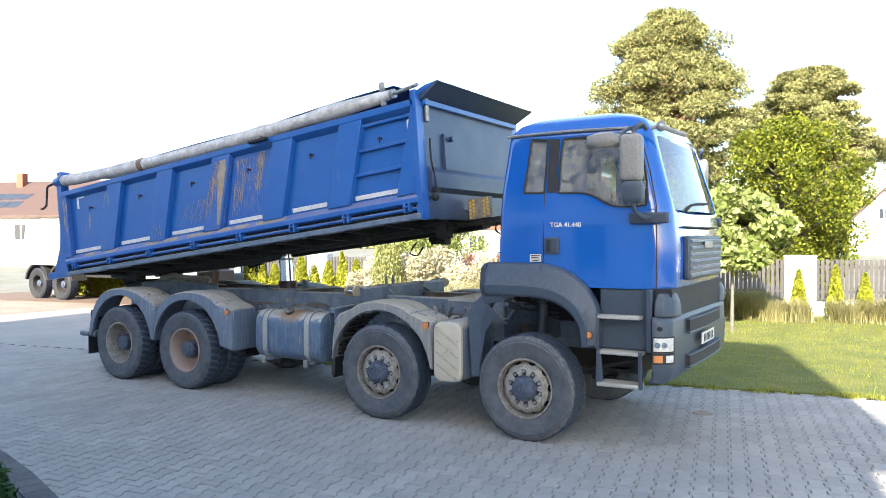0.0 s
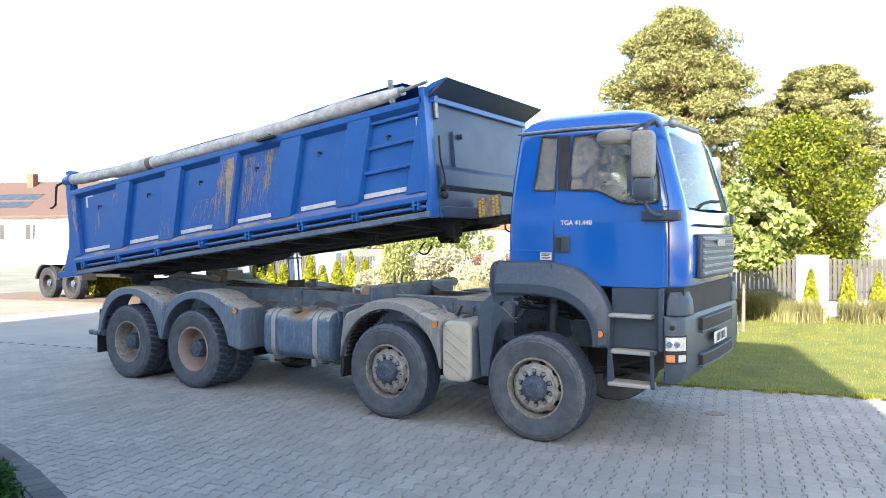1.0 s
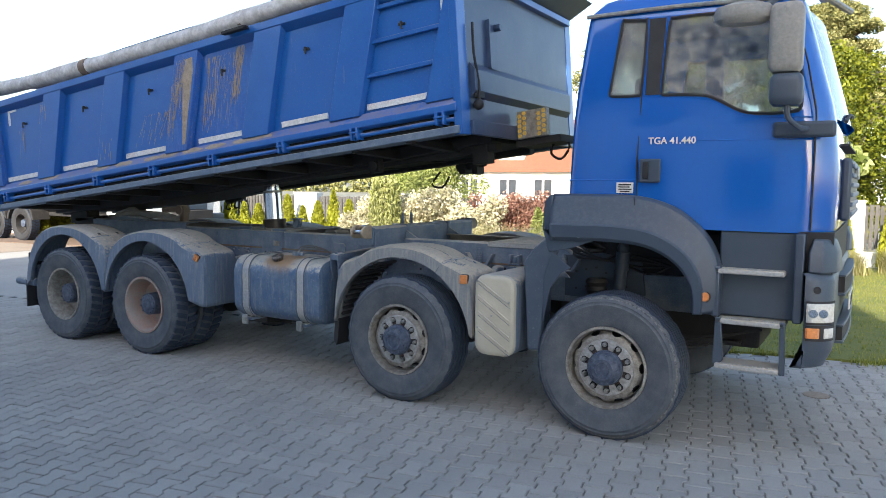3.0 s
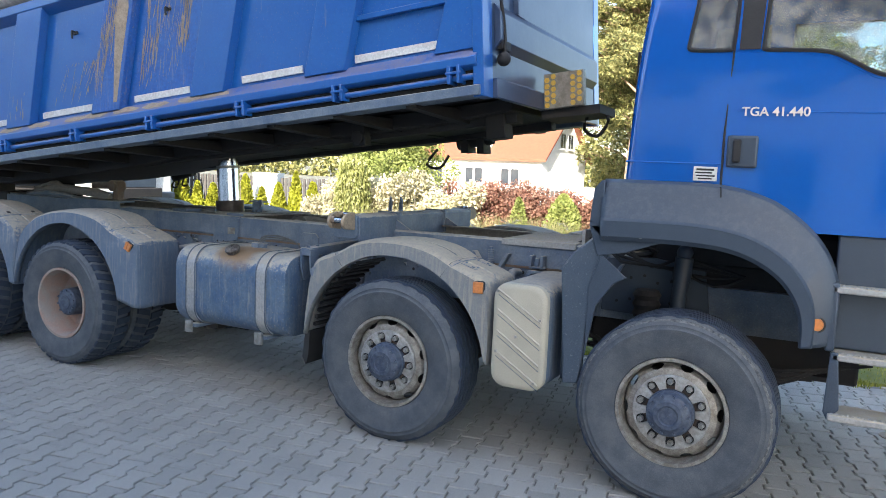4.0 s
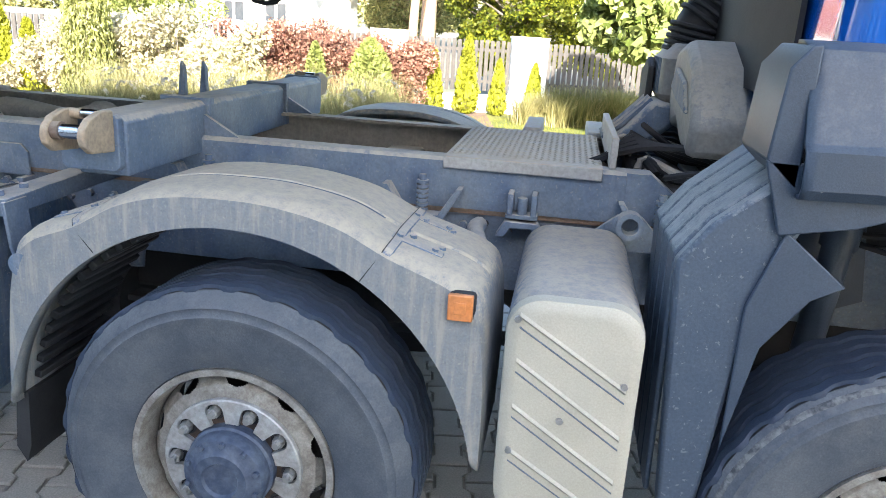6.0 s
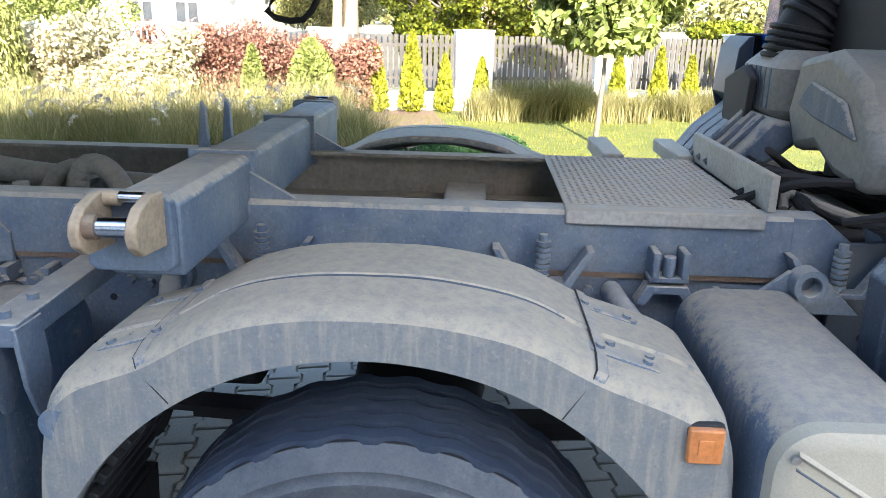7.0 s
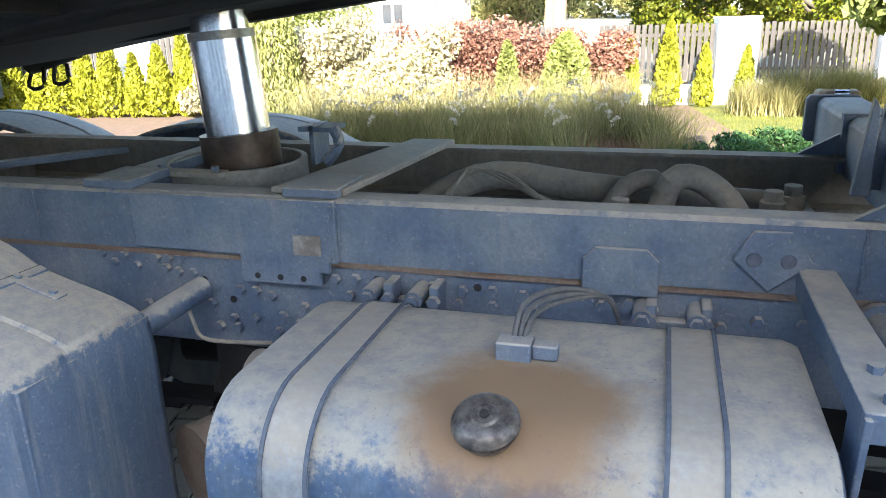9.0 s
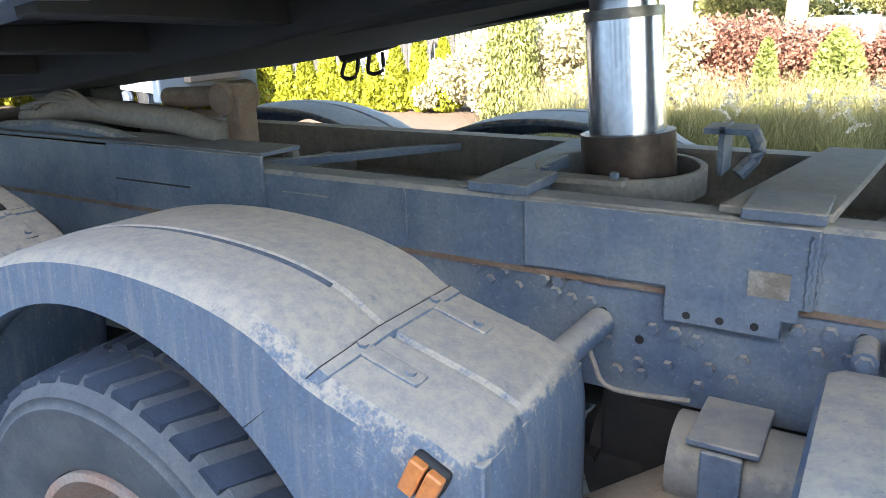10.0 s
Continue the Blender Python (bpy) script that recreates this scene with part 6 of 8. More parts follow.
def front_strip(y0, y1, z0, z1, off):
    """A panel that follows the bow of the bumper's front."""
    ys = [y0 + (y1 - y0) * k / 12 for k in range(13)]
    xf = [1.405 + 0.07 * (1 - ((y - YC) / 1.245) ** 2) for y in ys]
    return Build().prism([(x + off, y) for x, y in zip(xf, ys)] + [(x - 0.05, y) for x, y in reversed(list(zip(xf, ys)))], z0, z1, "z")


for z0, z1 in ((1.115, 1.225), (0.79, 0.885)):
    hole = part("grille_opening", front_strip(0.58, 1.92, z0, z1, 0.003), M_BLACK, bump, "dark air opening in the bumper")
    part("opening_lip", front_strip(0.55, 1.95, z0 - 0.018, z0, 0.012), M_GREY, hole, "", 0.004)
    part("opening_lip", front_strip(0.55, 1.95, z1, z1 + 0.014, 0.010), M_GREY, hole, "", 0.004)
npl = part("number_plate", Build().box(1.470, 1.482, 0.98, 1.52, 0.945, 1.06), M_WHITE, bump, "white number plate", 0.004)
for k in range(7):
    part("plate_bar", Build().box(1.481, 1.484, 1.05 + 0.06 * k, 1.085 + 0.06 * k, 0.965, 1.04), M_BLACK, npl)
# black block that stands in for the shade between bumper and cab
part("bumper_gap", Build().box(1.2, 1.40, 0.14, 2.36, 1.28, 1.54), M_BLACK, truck, "black block standing in for the shade under the cab")
gr = part("grille", Build().box(1.40, 1.462, 0.55, 1.95, 1.60, 2.02), M_GREY, cab, "black slatted radiator grille", 0.02)
for k in range(6):
    part("slat", Build().box(1.457, 1.477, 0.58, 1.92, 1.63 + 0.065 * k, 1.665 + 0.065 * k), M_FRAME, gr, "", 0.008)
part("badge", Build().box(1.475, 1.487, 1.08, 1.42, 1.90, 1.97), M_STEEL, gr, "plain chrome badge", 0.01)
part("front_panel_line", Build().box(1.38, 1.44, 0.55, 1.95, 2.10, 2.112), M_BLACK, cab)
# mirrors
def shell_box(x0, x1, y0, y1, z0, z1):
    return Build().loft([[(x, y, z0 + e) for x, y in rounded(x0 + q, x1 - q, y0 + q, y1 - q, 0.035, 4)] for e, q in ((0, 0.02), (0.02, 0.005), (0.05, 0.0), (z1 - z0 - 0.05, 0.0), (z1 - z0 - 0.02, 0.005), (z1 - z0, 0.02))])


for far in (False, True):
    mk = (lambda b: b.mirror()) if far else (lambda b: b)
    part("wing_mirror", mk(shell_box(1.00, 1.19, -0.14, 0.02, 2.52, 2.93)), M_MIRROR_G, cab, "dusty grey wing mirror housing")
    part("wing_mirror", mk(shell_box(1.01, 1.20, -0.13, 0.02, 2.32, 2.51)), M_GREY, cab, "smaller wide-angle mirror housing")
    part("mirror_arm", mk(Build().tube([(1.16, 0.16, 3.0), (1.15, 0.05, 3.04), (1.12, -0.05, 2.98), (1.11, -0.06, 2.90)], 0.02, 8)), M_GREY, cab)
    part("mirror_arm", mk(Build().tube([(1.11, -0.06, 2.34), (1.12, -0.05, 2.25), (1.18, 0.02, 2.19), (1.22, 0.10, 2.19)], 0.018, 8)), M_GREY, cab)
    part("mirror_foot", mk(Build().box(1.02, 1.38, 0.085, 0.15, 2.135, 2.235)), M_GREY, cab, "dark grey mirror foot", 0.02)
part("kerb_mirror", Build().loft([[(0.84 + 0.18 * s * math.cos(a), -0.06 + 0.10 * s * math.sin(a), z) for a in [2 * math.pi * k / 20 for k in range(20)]] for s, z in ((0.7, 2.83), (0.95, 2.86), (1.0, 2.90), (0.9, 2.94), (0.4, 2.965))]), M_MIRROR_G, cab, "round dusty kerb mirror above the door")
part("mirror_arm", Build().tube([(0.98, -0.08, 2.93), (1.05, 0.02, 3.0), (1.12, 0.14, 3.02)], 0.018, 8), M_GREY, cab)
part("front_mirror", Build().tube([(1.18, 0.24, 3.02), (1.26, 0.28, 3.03), (1.34, 0.45, 3.0), (1.40, 0.60, 2.98)], 0.022, 8).ball((1.27, 0.26, 3.03), 0.05), M_STEEL, cab, "bent mirror arm over the screen")
part("wiper", Build().tube([(1.41, 0.60, 2.26), (1.42, 0.9, 2.33), (1.42, 1.5, 2.36)], 0.012, 6), M_BLACK, cab)
# inside the cab
part("seat", Build().box(0.15, 0.55, 0.40, 0.85, 1.75, 1.95).box(0.02, 0.18, 0.40, 0.85, 1.9, 2.62), M_GREY, cab, "dark cab seat", 0.05)
part("seat", Build().box(0.15, 0.55, 1.65, 2.1, 1.75, 1.95).box(0.02, 0.18, 1.65, 2.1, 1.9, 2.62), M_GREY, cab, "dark cab seat", 0.05)
part("dashboard", Build().box(0.95, 1.36, 0.25, 2.25, 1.75, 2.20), M_GREY, cab, "dark dashboard", 0.04)
# mud guard behind the first wheel, and the engine's air intake behind the cab
mg = [(-0.67, 1.24), (-0.60, 1.34), (-0.45, 1.47), (-0.36, 1.42), (-0.47, 1.20), (-0.50, 0.90), (-0.53, 0.58), (-0.625, 0.57)]
both("rear_mudguard", Build().prism(mg, 0.05, 0.10), M_GUARD, "blue-grey scraped mudguard", 0.012)
for k in range(4):
    y = 0.10 + 0.11 * k
    both("mudguard_step", Build().prism([(-0.67, 1.25), (-0.60, 1.345), (-0.45, 1.475), (-0.44, 1.46), (-0.585, 1.32), (-0.65, 1.22), (-0.64, 0.58), (-0.655, 0.58)], y, y + 0.10), M_GUARD, "", 0.012)
both("mudguard_fin", Build().prism([(-0.50, 0.76), (-0.45, 1.05), (-0.36, 1.18), (-0.29, 1.22), (-0.44, 1.34), (-0.50, 1.15)], 0.035, 0.05), M_GREY, "", 0.004)
IN = [Vector((-0.47, 1.66, 1.68)), Vector((-0.45, 1.66, 1.78)), Vector((-0.37, 1.66, 1.90)), Vector((-0.24, 1.66, 1.99))]
part("air_intake", Build().tube(IN, 0.105, 24, 5), M_BLACK, truck, "black ribbed air intake hose")
for k in range(13):
    t = k / 12 * 2.999
    j, f = int(t), t - int(t)
    c, d = IN[j].lerp(IN[j + 1], f), (IN[j + 1] - IN[j]).normalized()
    part("intake_ring", Build().cyl(c - d * 0.009, c + d * 0.009, 0.125, n=24), M_BLACK, truck, "", 0.005)
part("intake_foot", Build().loft([[(x, y, z) for x, y in rounded(-0.60 + e, -0.36 - e, 1.44 + e, 1.86 - e, 0.07, 4)] for z, e in ((1.47, 0.03), (1.52, 0.0), (1.66, 0.0), (1.72, 0.05))]), M_MIRROR_G, truck, "dusty grey intake foot")
for k in range(6):
    part("foot_rib", Build().box(-0.604, -0.596, 1.52 + 0.05 * k, 1.535 + 0.05 * k, 1.52, 1.66), M_FEND, truck)
part("engine_tunnel", Build().prism([(0.85, 1.36), (0.82, 1.48), (0.95, 1.66), (1.16, 1.74), (1.40, 1.70), (1.45, 1.52), (1.36, 1.40), (1.20, 1.44), (1.05, 1.38)], -0.56, -0.36, "x"), M_MIRROR_G, truck, "dusty grey engine tunnel behind the cab", 0.03)
part("tunnel_rib", Build().prism([(0.92, 1.50), (1.02, 1.60), (1.25, 1.64), (1.34, 1.56), (1.20, 1.53)], -0.575, -0.555, "x"), M_FEND, truck, "", 0.008)
part("air_duct", Build().loft([[(-0.80, 1.40, 1.315), (-0.66, 1.40, 1.315), (-0.66, 1.72, 1.315), (-0.80, 1.72, 1.315)], [(-0.72, 1.40, 1.38), (-0.58, 1.40, 1.36), (-0.58, 1.72, 1.36), (-0.72, 1.72, 1.38)], [(-0.62, 1.40, 1.50), (-0.46, 1.40, 1.47), (-0.46, 1.72, 1.47), (-0.62, 1.72, 1.50)]]), M_FRAME, truck, "dusty folded air duct", 0.02)
for k in range(3):
    part("duct_ridge", Build().tube([(-0.805, 1.47 + 0.09 * k, 1.33), (-0.73, 1.47 + 0.09 * k, 1.39), (-0.625, 1.47 + 0.09 * k, 1.50)], 0.014, 6, 2), M_FRAME, truck)
part("black_flap", Build().prism([(1.62, 1.44), (1.60, 1.62), (1.70, 1.66), (1.90, 1.60), (1.88, 1.44)], -0.64, -0.61, "x"), M_BLACK, truck, "", 0.01)
gi = random.Random(23)
for k in range(9):
    y0, z0 = gi.uniform(0.80, 1.40), gi.uniform(1.20, 1.34)
    part("hose", Build().tube([(-0.78 + 0.03 * k, y0, z0), (-0.66, y0 + gi.uniform(-0.1, 0.1), z0 + gi.uniform(0.02, 0.08)), (-0.52, y0 + gi.uniform(-0.12, 0.12), z0 + gi.uniform(-0.05, 0.06)), (-0.34, y0 + gi.uniform(-0.1, 0.1), z0 + gi.uniform(-0.06, 0.02))], gi.uniform(0.009, 0.02), 8), M_BLACK if k % 3 else M_HOSE, truck)
part("bracket_bar", Build().box(-0.50, -0.44, 0.80, 1.60, 1.22, 1.27), M_FRAME, truck, "", 0.008)
# added black sheet: the rear wall's shade as a dark surface
part("rear_panel", Build().box(-0.40, -0.385, 0.42, 2.08, 1.60, 2.5), M_BLACK, truck, "black sheet standing in for shade on the cab's rear wall")
part("engine_cover", Build().box(-0.36, 0.9, 0.92, 1.58, 1.10, 1.50), M_BLACK, truck, "", 0.05)
for k in range(5):
    part("cable", Build().tube([(-0.9 + 0.05 * k, 1.0 + 0.08 * k, 1.28), (-0.7, 0.95 + 0.1 * k, 1.37), (-0.5, 0.9 + 0.12 * k, 1.38 - 0.03 * k), (-0.3, 0.9 + 0.1 * k, 1.30)], 0.014, 6), M_BLACK, truck)
part("rear_light", Build().box(-7.22, -7.12, 0.10, 0.50, 0.80, 0.95), M_DARK, truck, "", 0.01)
part("underrun_bar", Build().cyl((-7.42, 0.10, 0.60), (-7.05, 0.10, 0.60), 0.05, n=16).cyl((-7.3, 0.10, 0.60), (-7.3, 2.4, 0.60), 0.05, n=16).box(-7.3, -6.95, 0.86, 0.98, 0.55, 1.1).box(-7.3, -6.95, 1.52, 1.64, 0.55, 1.1), M_FRAME, truck, "", 0.004)
part("hinge_block", Build().box(-7.35, -6.95, 0.80, 1.70, 1.10, 1.36), M_DARK, truck, "", 0.02)

# ================= surroundings =================
M_STUCCO = material("white_plaster", (0.78, 0.77, 0.74), 0.9, 0.0, (0.70, 0.69, 0.66), 2, 0.6, bump=0.3, bump_scale=90)
M_FENCE = material("weathered_grey_boards", (0.052, 0.047, 0.044), 0.85, 0.0, (0.078, 0.072, 0.066), 6, 0.7, random_tint=0.15, bump=0.3)
M_LAWN = material("lawn_soil", (0.08, 0.10, 0.014), 0.95, 0.0, (0.15, 0.145, 0.025), 1.5, 0.8, bump=0.5, bump_scale=40)
M_BED = material("mulch_bed", (0.16, 0.10, 0.07), 0.95, 0.0, (0.10, 0.075, 0.05), 8, 0.8, bump=0.6, bump_scale=60)
M_YARD_END = material("brown_yard_end", (0.20, 0.155, 0.115), 0.95, 0.0, (0.26, 0.21, 0.165), 0.8, 0.8, bump=0.5, bump_scale=30)
M_TILE = material("red_roof_tiles", (0.22, 0.075, 0.040), 0.8, 0.0, (0.17, 0.058, 0.032), 5, 0.7, random_tint=0.1, bump=0.3)
M_ROOF2 = material("brown_roof_tiles", (0.085, 0.052, 0.042), 0.8, 0.0, (0.07, 0.042, 0.034), 5, 0.7, random_tint=0.1, bump=0.3)
M_PANE = material("dark_window_pane", (0.03, 0.035, 0.045), 0.08, 0.0, (0.05, 0.06, 0.07), 2, 0.5)
M_BARK = material("pine_bark", (0.30, 0.19, 0.12), 0.9, 0.0, (0.20, 0.14, 0.10), 5, 0.8, bump=0.6, bump_scale=20)
M_BARK2 = material("grey_bark", (0.16, 0.14, 0.115), 0.9, 0.0, (0.11, 0.09, 0.07), 8, 0.8, bump=0.6, bump_scale=30)


def leaf_material(name, color, second, rough=0.6, trans=0.3, vary=0.3):
    """Leaves: two colours mixed leaf by leaf, with light coming through."""
    m = bpy.data.materials.new(name)
    m.use_nodes = True
    n, l = m.node_tree.nodes, m.node_tree.links
    b = n["Principled BSDF"]
    b.inputs["Roughness"].default_value = rough
    b.inputs["Specular IOR Level"].default_value = 0.3
    g = n.new("ShaderNodeNewGeometry")
    mx = n.new("ShaderNodeMix")
    mx.data_type = "RGBA"
    l.new(g.outputs["Random Per Island"], mx.inputs[0])
    mx.inputs[6].default_value, mx.inputs[7].default_value = (*color, 1), (*second, 1)
    no = n.new("ShaderNodeTexNoise")
    no.inputs["Scale"].default_value = 1.3
    co = n.new("ShaderNodeTexCoord")
    l.new(co.outputs["Object"], no.inputs[0])
    mr = n.new("ShaderNodeMapRange")
    mr.inputs[1].default_value, mr.inputs[2].default_value, mr.inputs[3].default_value, mr.inputs[4].default_value = 0.3, 0.7, 1 - vary, 1 + vary
    l.new(no.outputs[0], mr.inputs[0])
    cc = n.new("ShaderNodeCombineColor")
    for k in range(3):
        l.new(mr.outputs[0], cc.inputs[k])
    m2 = n.new("ShaderNodeMix")
    m2.data_type, m2.blend_type = "RGBA", "MULTIPLY"
    m2.inputs[0].default_value = 1.0
    l.new(mx.outputs[2], m2.inputs[6])
    l.new(cc.outputs[0], m2.inputs[7])
    l.new(m2.outputs[2], b.inputs["Base Color"])
    tr = n.new("ShaderNodeBsdfTranslucent")
    l.new(m2.outputs[2], tr.inputs[0])
    ms = n.new("ShaderNodeMixShader")
    ms.inputs[0].default_value = trans
    l.new(b.outputs[0], ms.inputs[1])
    l.new(tr.outputs[0], ms.inputs[2])
    l.new(ms.outputs[0], n["Material Output"].inputs[0])
    return m


L_THUJA = leaf_material("thuja_needles", (0.20, 0.22, 0.015), (0.36, 0.36, 0.035))
L_PINE = leaf_material("pine_needles", (0.085, 0.105, 0.035), (0.36, 0.33, 0.13))
L_MAPLE = leaf_material("bright_green_leaves", (0.035, 0.060, 0.004), (0.21, 0.22, 0.016))
L_CAT = leaf_material("large_green_leaves", (0.09, 0.13, 0.02), (0.33, 0.36, 0.13))
L_WHITE = leaf_material("variegated_pale_leaves", (0.24, 0.23, 0.11), (0.72, 0.65, 0.46), vary=0.25)
L_RED = leaf_material("red_barberry_leaves", (0.15, 0.058, 0.042), (0.38, 0.22, 0.155))
L_CONE = leaf_material("light_conifer_needles", (0.16, 0.20, 0.05), (0.27, 0.29, 0.09))
L_JUN = leaf_material("juniper_needles", (0.025, 0.075, 0.025), (0.06, 0.13, 0.04))
L_STRAW = leaf_material("straw_grass", (0.15, 0.15, 0.05), (0.40, 0.35, 0.17))
L_GREEN = leaf_material("green_grass_blades", (0.07, 0.09, 0.02), (0.24, 0.21, 0.08))
L_LAWN = leaf_material("lawn_blades", (0.10, 0.125, 0.012), (0.27, 0.265, 0.04))
L_PLUME = leaf_material("grass_plumes", (0.40, 0.36, 0.27), (0.54, 0.49, 0.38))
L_WEEP = leaf_material("weeping_willow_leaves", (0.18, 0.20, 0.05), (0.34, 0.34, 0.14))


def fast_mesh(name, verts, quads, mat):
    """Mesh of quads from arrays."""
    me = bpy.data.meshes.new(name)
    me.vertices.add(len(verts))
    me.vertices.foreach_set("co", np.ascontiguousarray(verts, dtype=np.float32).ravel())
    me.loops.add(quads.size)
    me.loops.foreach_set("vertex_index", np.ascontiguousarray(quads, dtype=np.int32).ravel())
    me.polygons.add(len(quads))
    me.polygons.foreach_set("loop_start", np.arange(0, quads.size, quads.shape[1], dtype=np.int32))
    me.materials.append(mat)
    me.update()
    me.validate()
    return me


def leaf_mesh(name, pts, mat, size, aspect=0.6, seed=1, out=None, droop=0.0):
    """A folded leaf of four corners at every point, turned at random and somewhat outwards."""
    r = np.random.RandomState(seed)
    n = len(pts)
    d = r.normal(size=(n, 3))
    if out is not None:
        d = d * 0.8 + out
    d[:, 2] -= droop
    d /= np.linalg.norm(d, axis=1)[:, None] + 1e-9
    s = np.cross(d, r.normal(size=(n, 3)))
    s /= np.linalg.norm(s, axis=1)[:, None] + 1e-9
    k = size * (0.6 + 0.8 * r.rand(n))[:, None]
    nn = np.cross(d, s)
    v = np.stack([pts - d * k * 0.5, pts + s * k * aspect * 0.5 + nn * k * 0.12, pts + d * k * 0.5, pts - s * k * aspect * 0.5 + nn * k * 0.12], 1).reshape(-1, 3)
    return fast_mesh(name, v, np.arange(4 * n).reshape(-1, 4), mat)


def blobs(centres, radii, n, seed=1, shell=0.55):
    """Points in a cloud of balls, denser near their surface."""
    r = np.random.RandomState(seed)
    centres, radii = np.array(centres, float), np.array(radii, float)
    w = radii.prod(1) ** (2 / 3)
    idx = r.choice(len(centres), n, p=w / w.sum())
    d = r.normal(size=(n, 3))
    d /= np.linalg.norm(d, axis=1)[:, None]
    rad = shell + (1 - shell) * r.rand(n) ** 0.6
    return centres[idx] + d * radii[idx] * rad[:, None], d


def plant(name, trunk, leaf_me, loc, label, category, group="", crown="crown", m=None):
    r0 = root(name, loc, label, category, group)
    if trunk is not None:
        part("trunk", trunk[0], trunk[1], r0)
    part(crown, leaf_me, None, r0)
    return r0


def trunk_build(base, top, r0, r1, limbs=(), bend=0.15, seed=1):
    g = random.Random(seed)
    b = Build()
    base, top = Vector(base), Vector(top)
    mid = (base + top) / 2 + Vector((g.uniform(-bend, bend), g.uniform(-bend, bend), 0))
    b.tube([base, mid, top], lambda t: r0 + (r1 - r0) * t, 10, 5)
    for p, q, r in limbs:
        p, q = Vector(p), Vector(q)
        b.tube([p, (p + q) / 2 + Vector((0, 0, g.uniform(-0.1, 0.25)) ) * (q - p).length * 0.4, q], lambda t: r * (1 - 0.75 * t), 6, 3)
    return b


def crown_tree(name, x, y, z0, z1, rx, ry, mat, bark, n, leaf, label, seed, balls=26, trunk_r=0.2, pine=False, aspect=0.6):
    """Trunk, limbs and a crown of many clumps with an uneven outline."""
    g = random.Random(seed)
    cs, rs, limbs = [], [], []
    h = z1 - z0
    for k in range(balls):
        t = (k + 0.5) / balls
        z = z0 + h * (0.05 + 0.9 * t)
        prof = math.sin(math.pi * min(1, 0.12 + 0.86 * t)) ** 0.6 if not pine else (1 - t) ** 0.45 * (0.55 + 0.45 * min(1, t * 4))
        a = k * 2.399 + g.uniform(-0.4, 0.4)
        q = g.uniform(0.35, 0.85 if balls < 60 else 1.0) * prof
        c = (x + rx * q * math.cos(a), y + ry * q * math.sin(a), z + g.uniform(-0.04, 0.04) * h)
        s = g.uniform(0.7, 1.3) * ((0.34 if not pine else 0.27) * (1.0 if balls < 60 else 0.56))
        cs.append(c)
        rs.append((rx * s * (1.15 if pine else 1), ry * s * (1.15 if pine else 1), h * s * (0.5 if not pine else 0.30)))
        limbs.append(((x, y, max(0.3, z - h * 0.12)), (c[0], c[1], c[2]), trunk_r * 0.35))
    pts, out = blobs(cs, rs, n, seed, 0.5 if not pine else 0.35)
    tr = trunk_build((x, y, -0.05), (x, y, z1 - h * 0.15), trunk_r, trunk_r * 0.25, limbs, 0.2, seed)
    return plant(name, (tr, bark), leaf_mesh("crown", pts, mat, leaf, aspect, seed, out * 0.6), (x, y, 0), label, "tree")


# ---- ground surfaces ----
PW, PL = 0.145, 0.23


def wave(s):
    """Trapezoid outline of the interlocking blocks: wide at the ends, narrow at the waist."""
    t = (s / PL) % 1.0
    t = min(t, 1 - t)
    return 0.014 * (1 if t < 0.2 else (-1 if t > 0.3 else 1 - 2 * (t - 0.2) / 0.1))


def paver_mesh(cells, name):
    vs, fs = [], []
    gap, cuts = 0.0120, (0.0, 0.2, 0.3, 0.7, 0.8, 1.0)
    n = 2 * len(cuts)
    for u, v, dz, tilt_u in cells:
        ring = [(PW / 2 - gap / 2 + wave(PL * t), gap / 2 + (PL - gap) * t) for t in cuts] + [(-PW / 2 + gap / 2 - wave(PL * t), gap / 2 + (PL - gap) * t) for t in reversed(cuts)]
        k = len(vs)
        for sc, z in ((1.0, -0.013), (1.0, -0.004 + dz), (0.0, dz)):
            for a, c in ring:
                if not sc:
                    a, c = a * 0.93, PL / 2 + (c - PL / 2) * 0.955
                q = SITE @ Vector((u + a, v + c, z + (tilt_u * a if z > -0.01 else 0)))
                vs.append((q.x, q.y, q.z))
        for a in (0, n):
            for i in range(n):
                j = (i + 1) % n
                fs.append((k + a + i, k + a + j, k + a + n + j, k + a + n + i))
        top = k + 2 * n
        for i in range(len(cuts) - 1):
            fs.append((top + i, top + i + 1, top + n - 2 - i, top + n - 1 - i))
    me = bpy.data.meshes.new(name)
    me.from_pydata(vs, [], fs)
    me.materials.append(M_PAVE)
    return me


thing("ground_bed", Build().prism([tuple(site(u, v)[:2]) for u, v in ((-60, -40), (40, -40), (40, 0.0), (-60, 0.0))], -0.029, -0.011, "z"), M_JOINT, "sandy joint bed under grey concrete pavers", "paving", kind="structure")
yard = thing("pavement", Build().prism([tuple(site(u, v)[:2]) for u, v in ((-60, 0.0), (-5.4, 0.0), (-5.4, 6.2), (-11.5, 7.4), (-60, 7.4))], -0.029, -0.004, "z"), M_PAVE, "far sunlit part of the grey paved yard", "paving", kind="structure")
thing("lawn", Build().prism([tuple(site(u, v)[:2]) for u, v in ((-5.4, 0.03), (40, 0.03), (40, 10.38), (-0.6, 10.38), (-0.6, 5.0), (-5.4, 3.0))], -0.029, 0.012, "z"), M_LAWN, "mown green lawn beside the paving", "lawn", kind="structure")
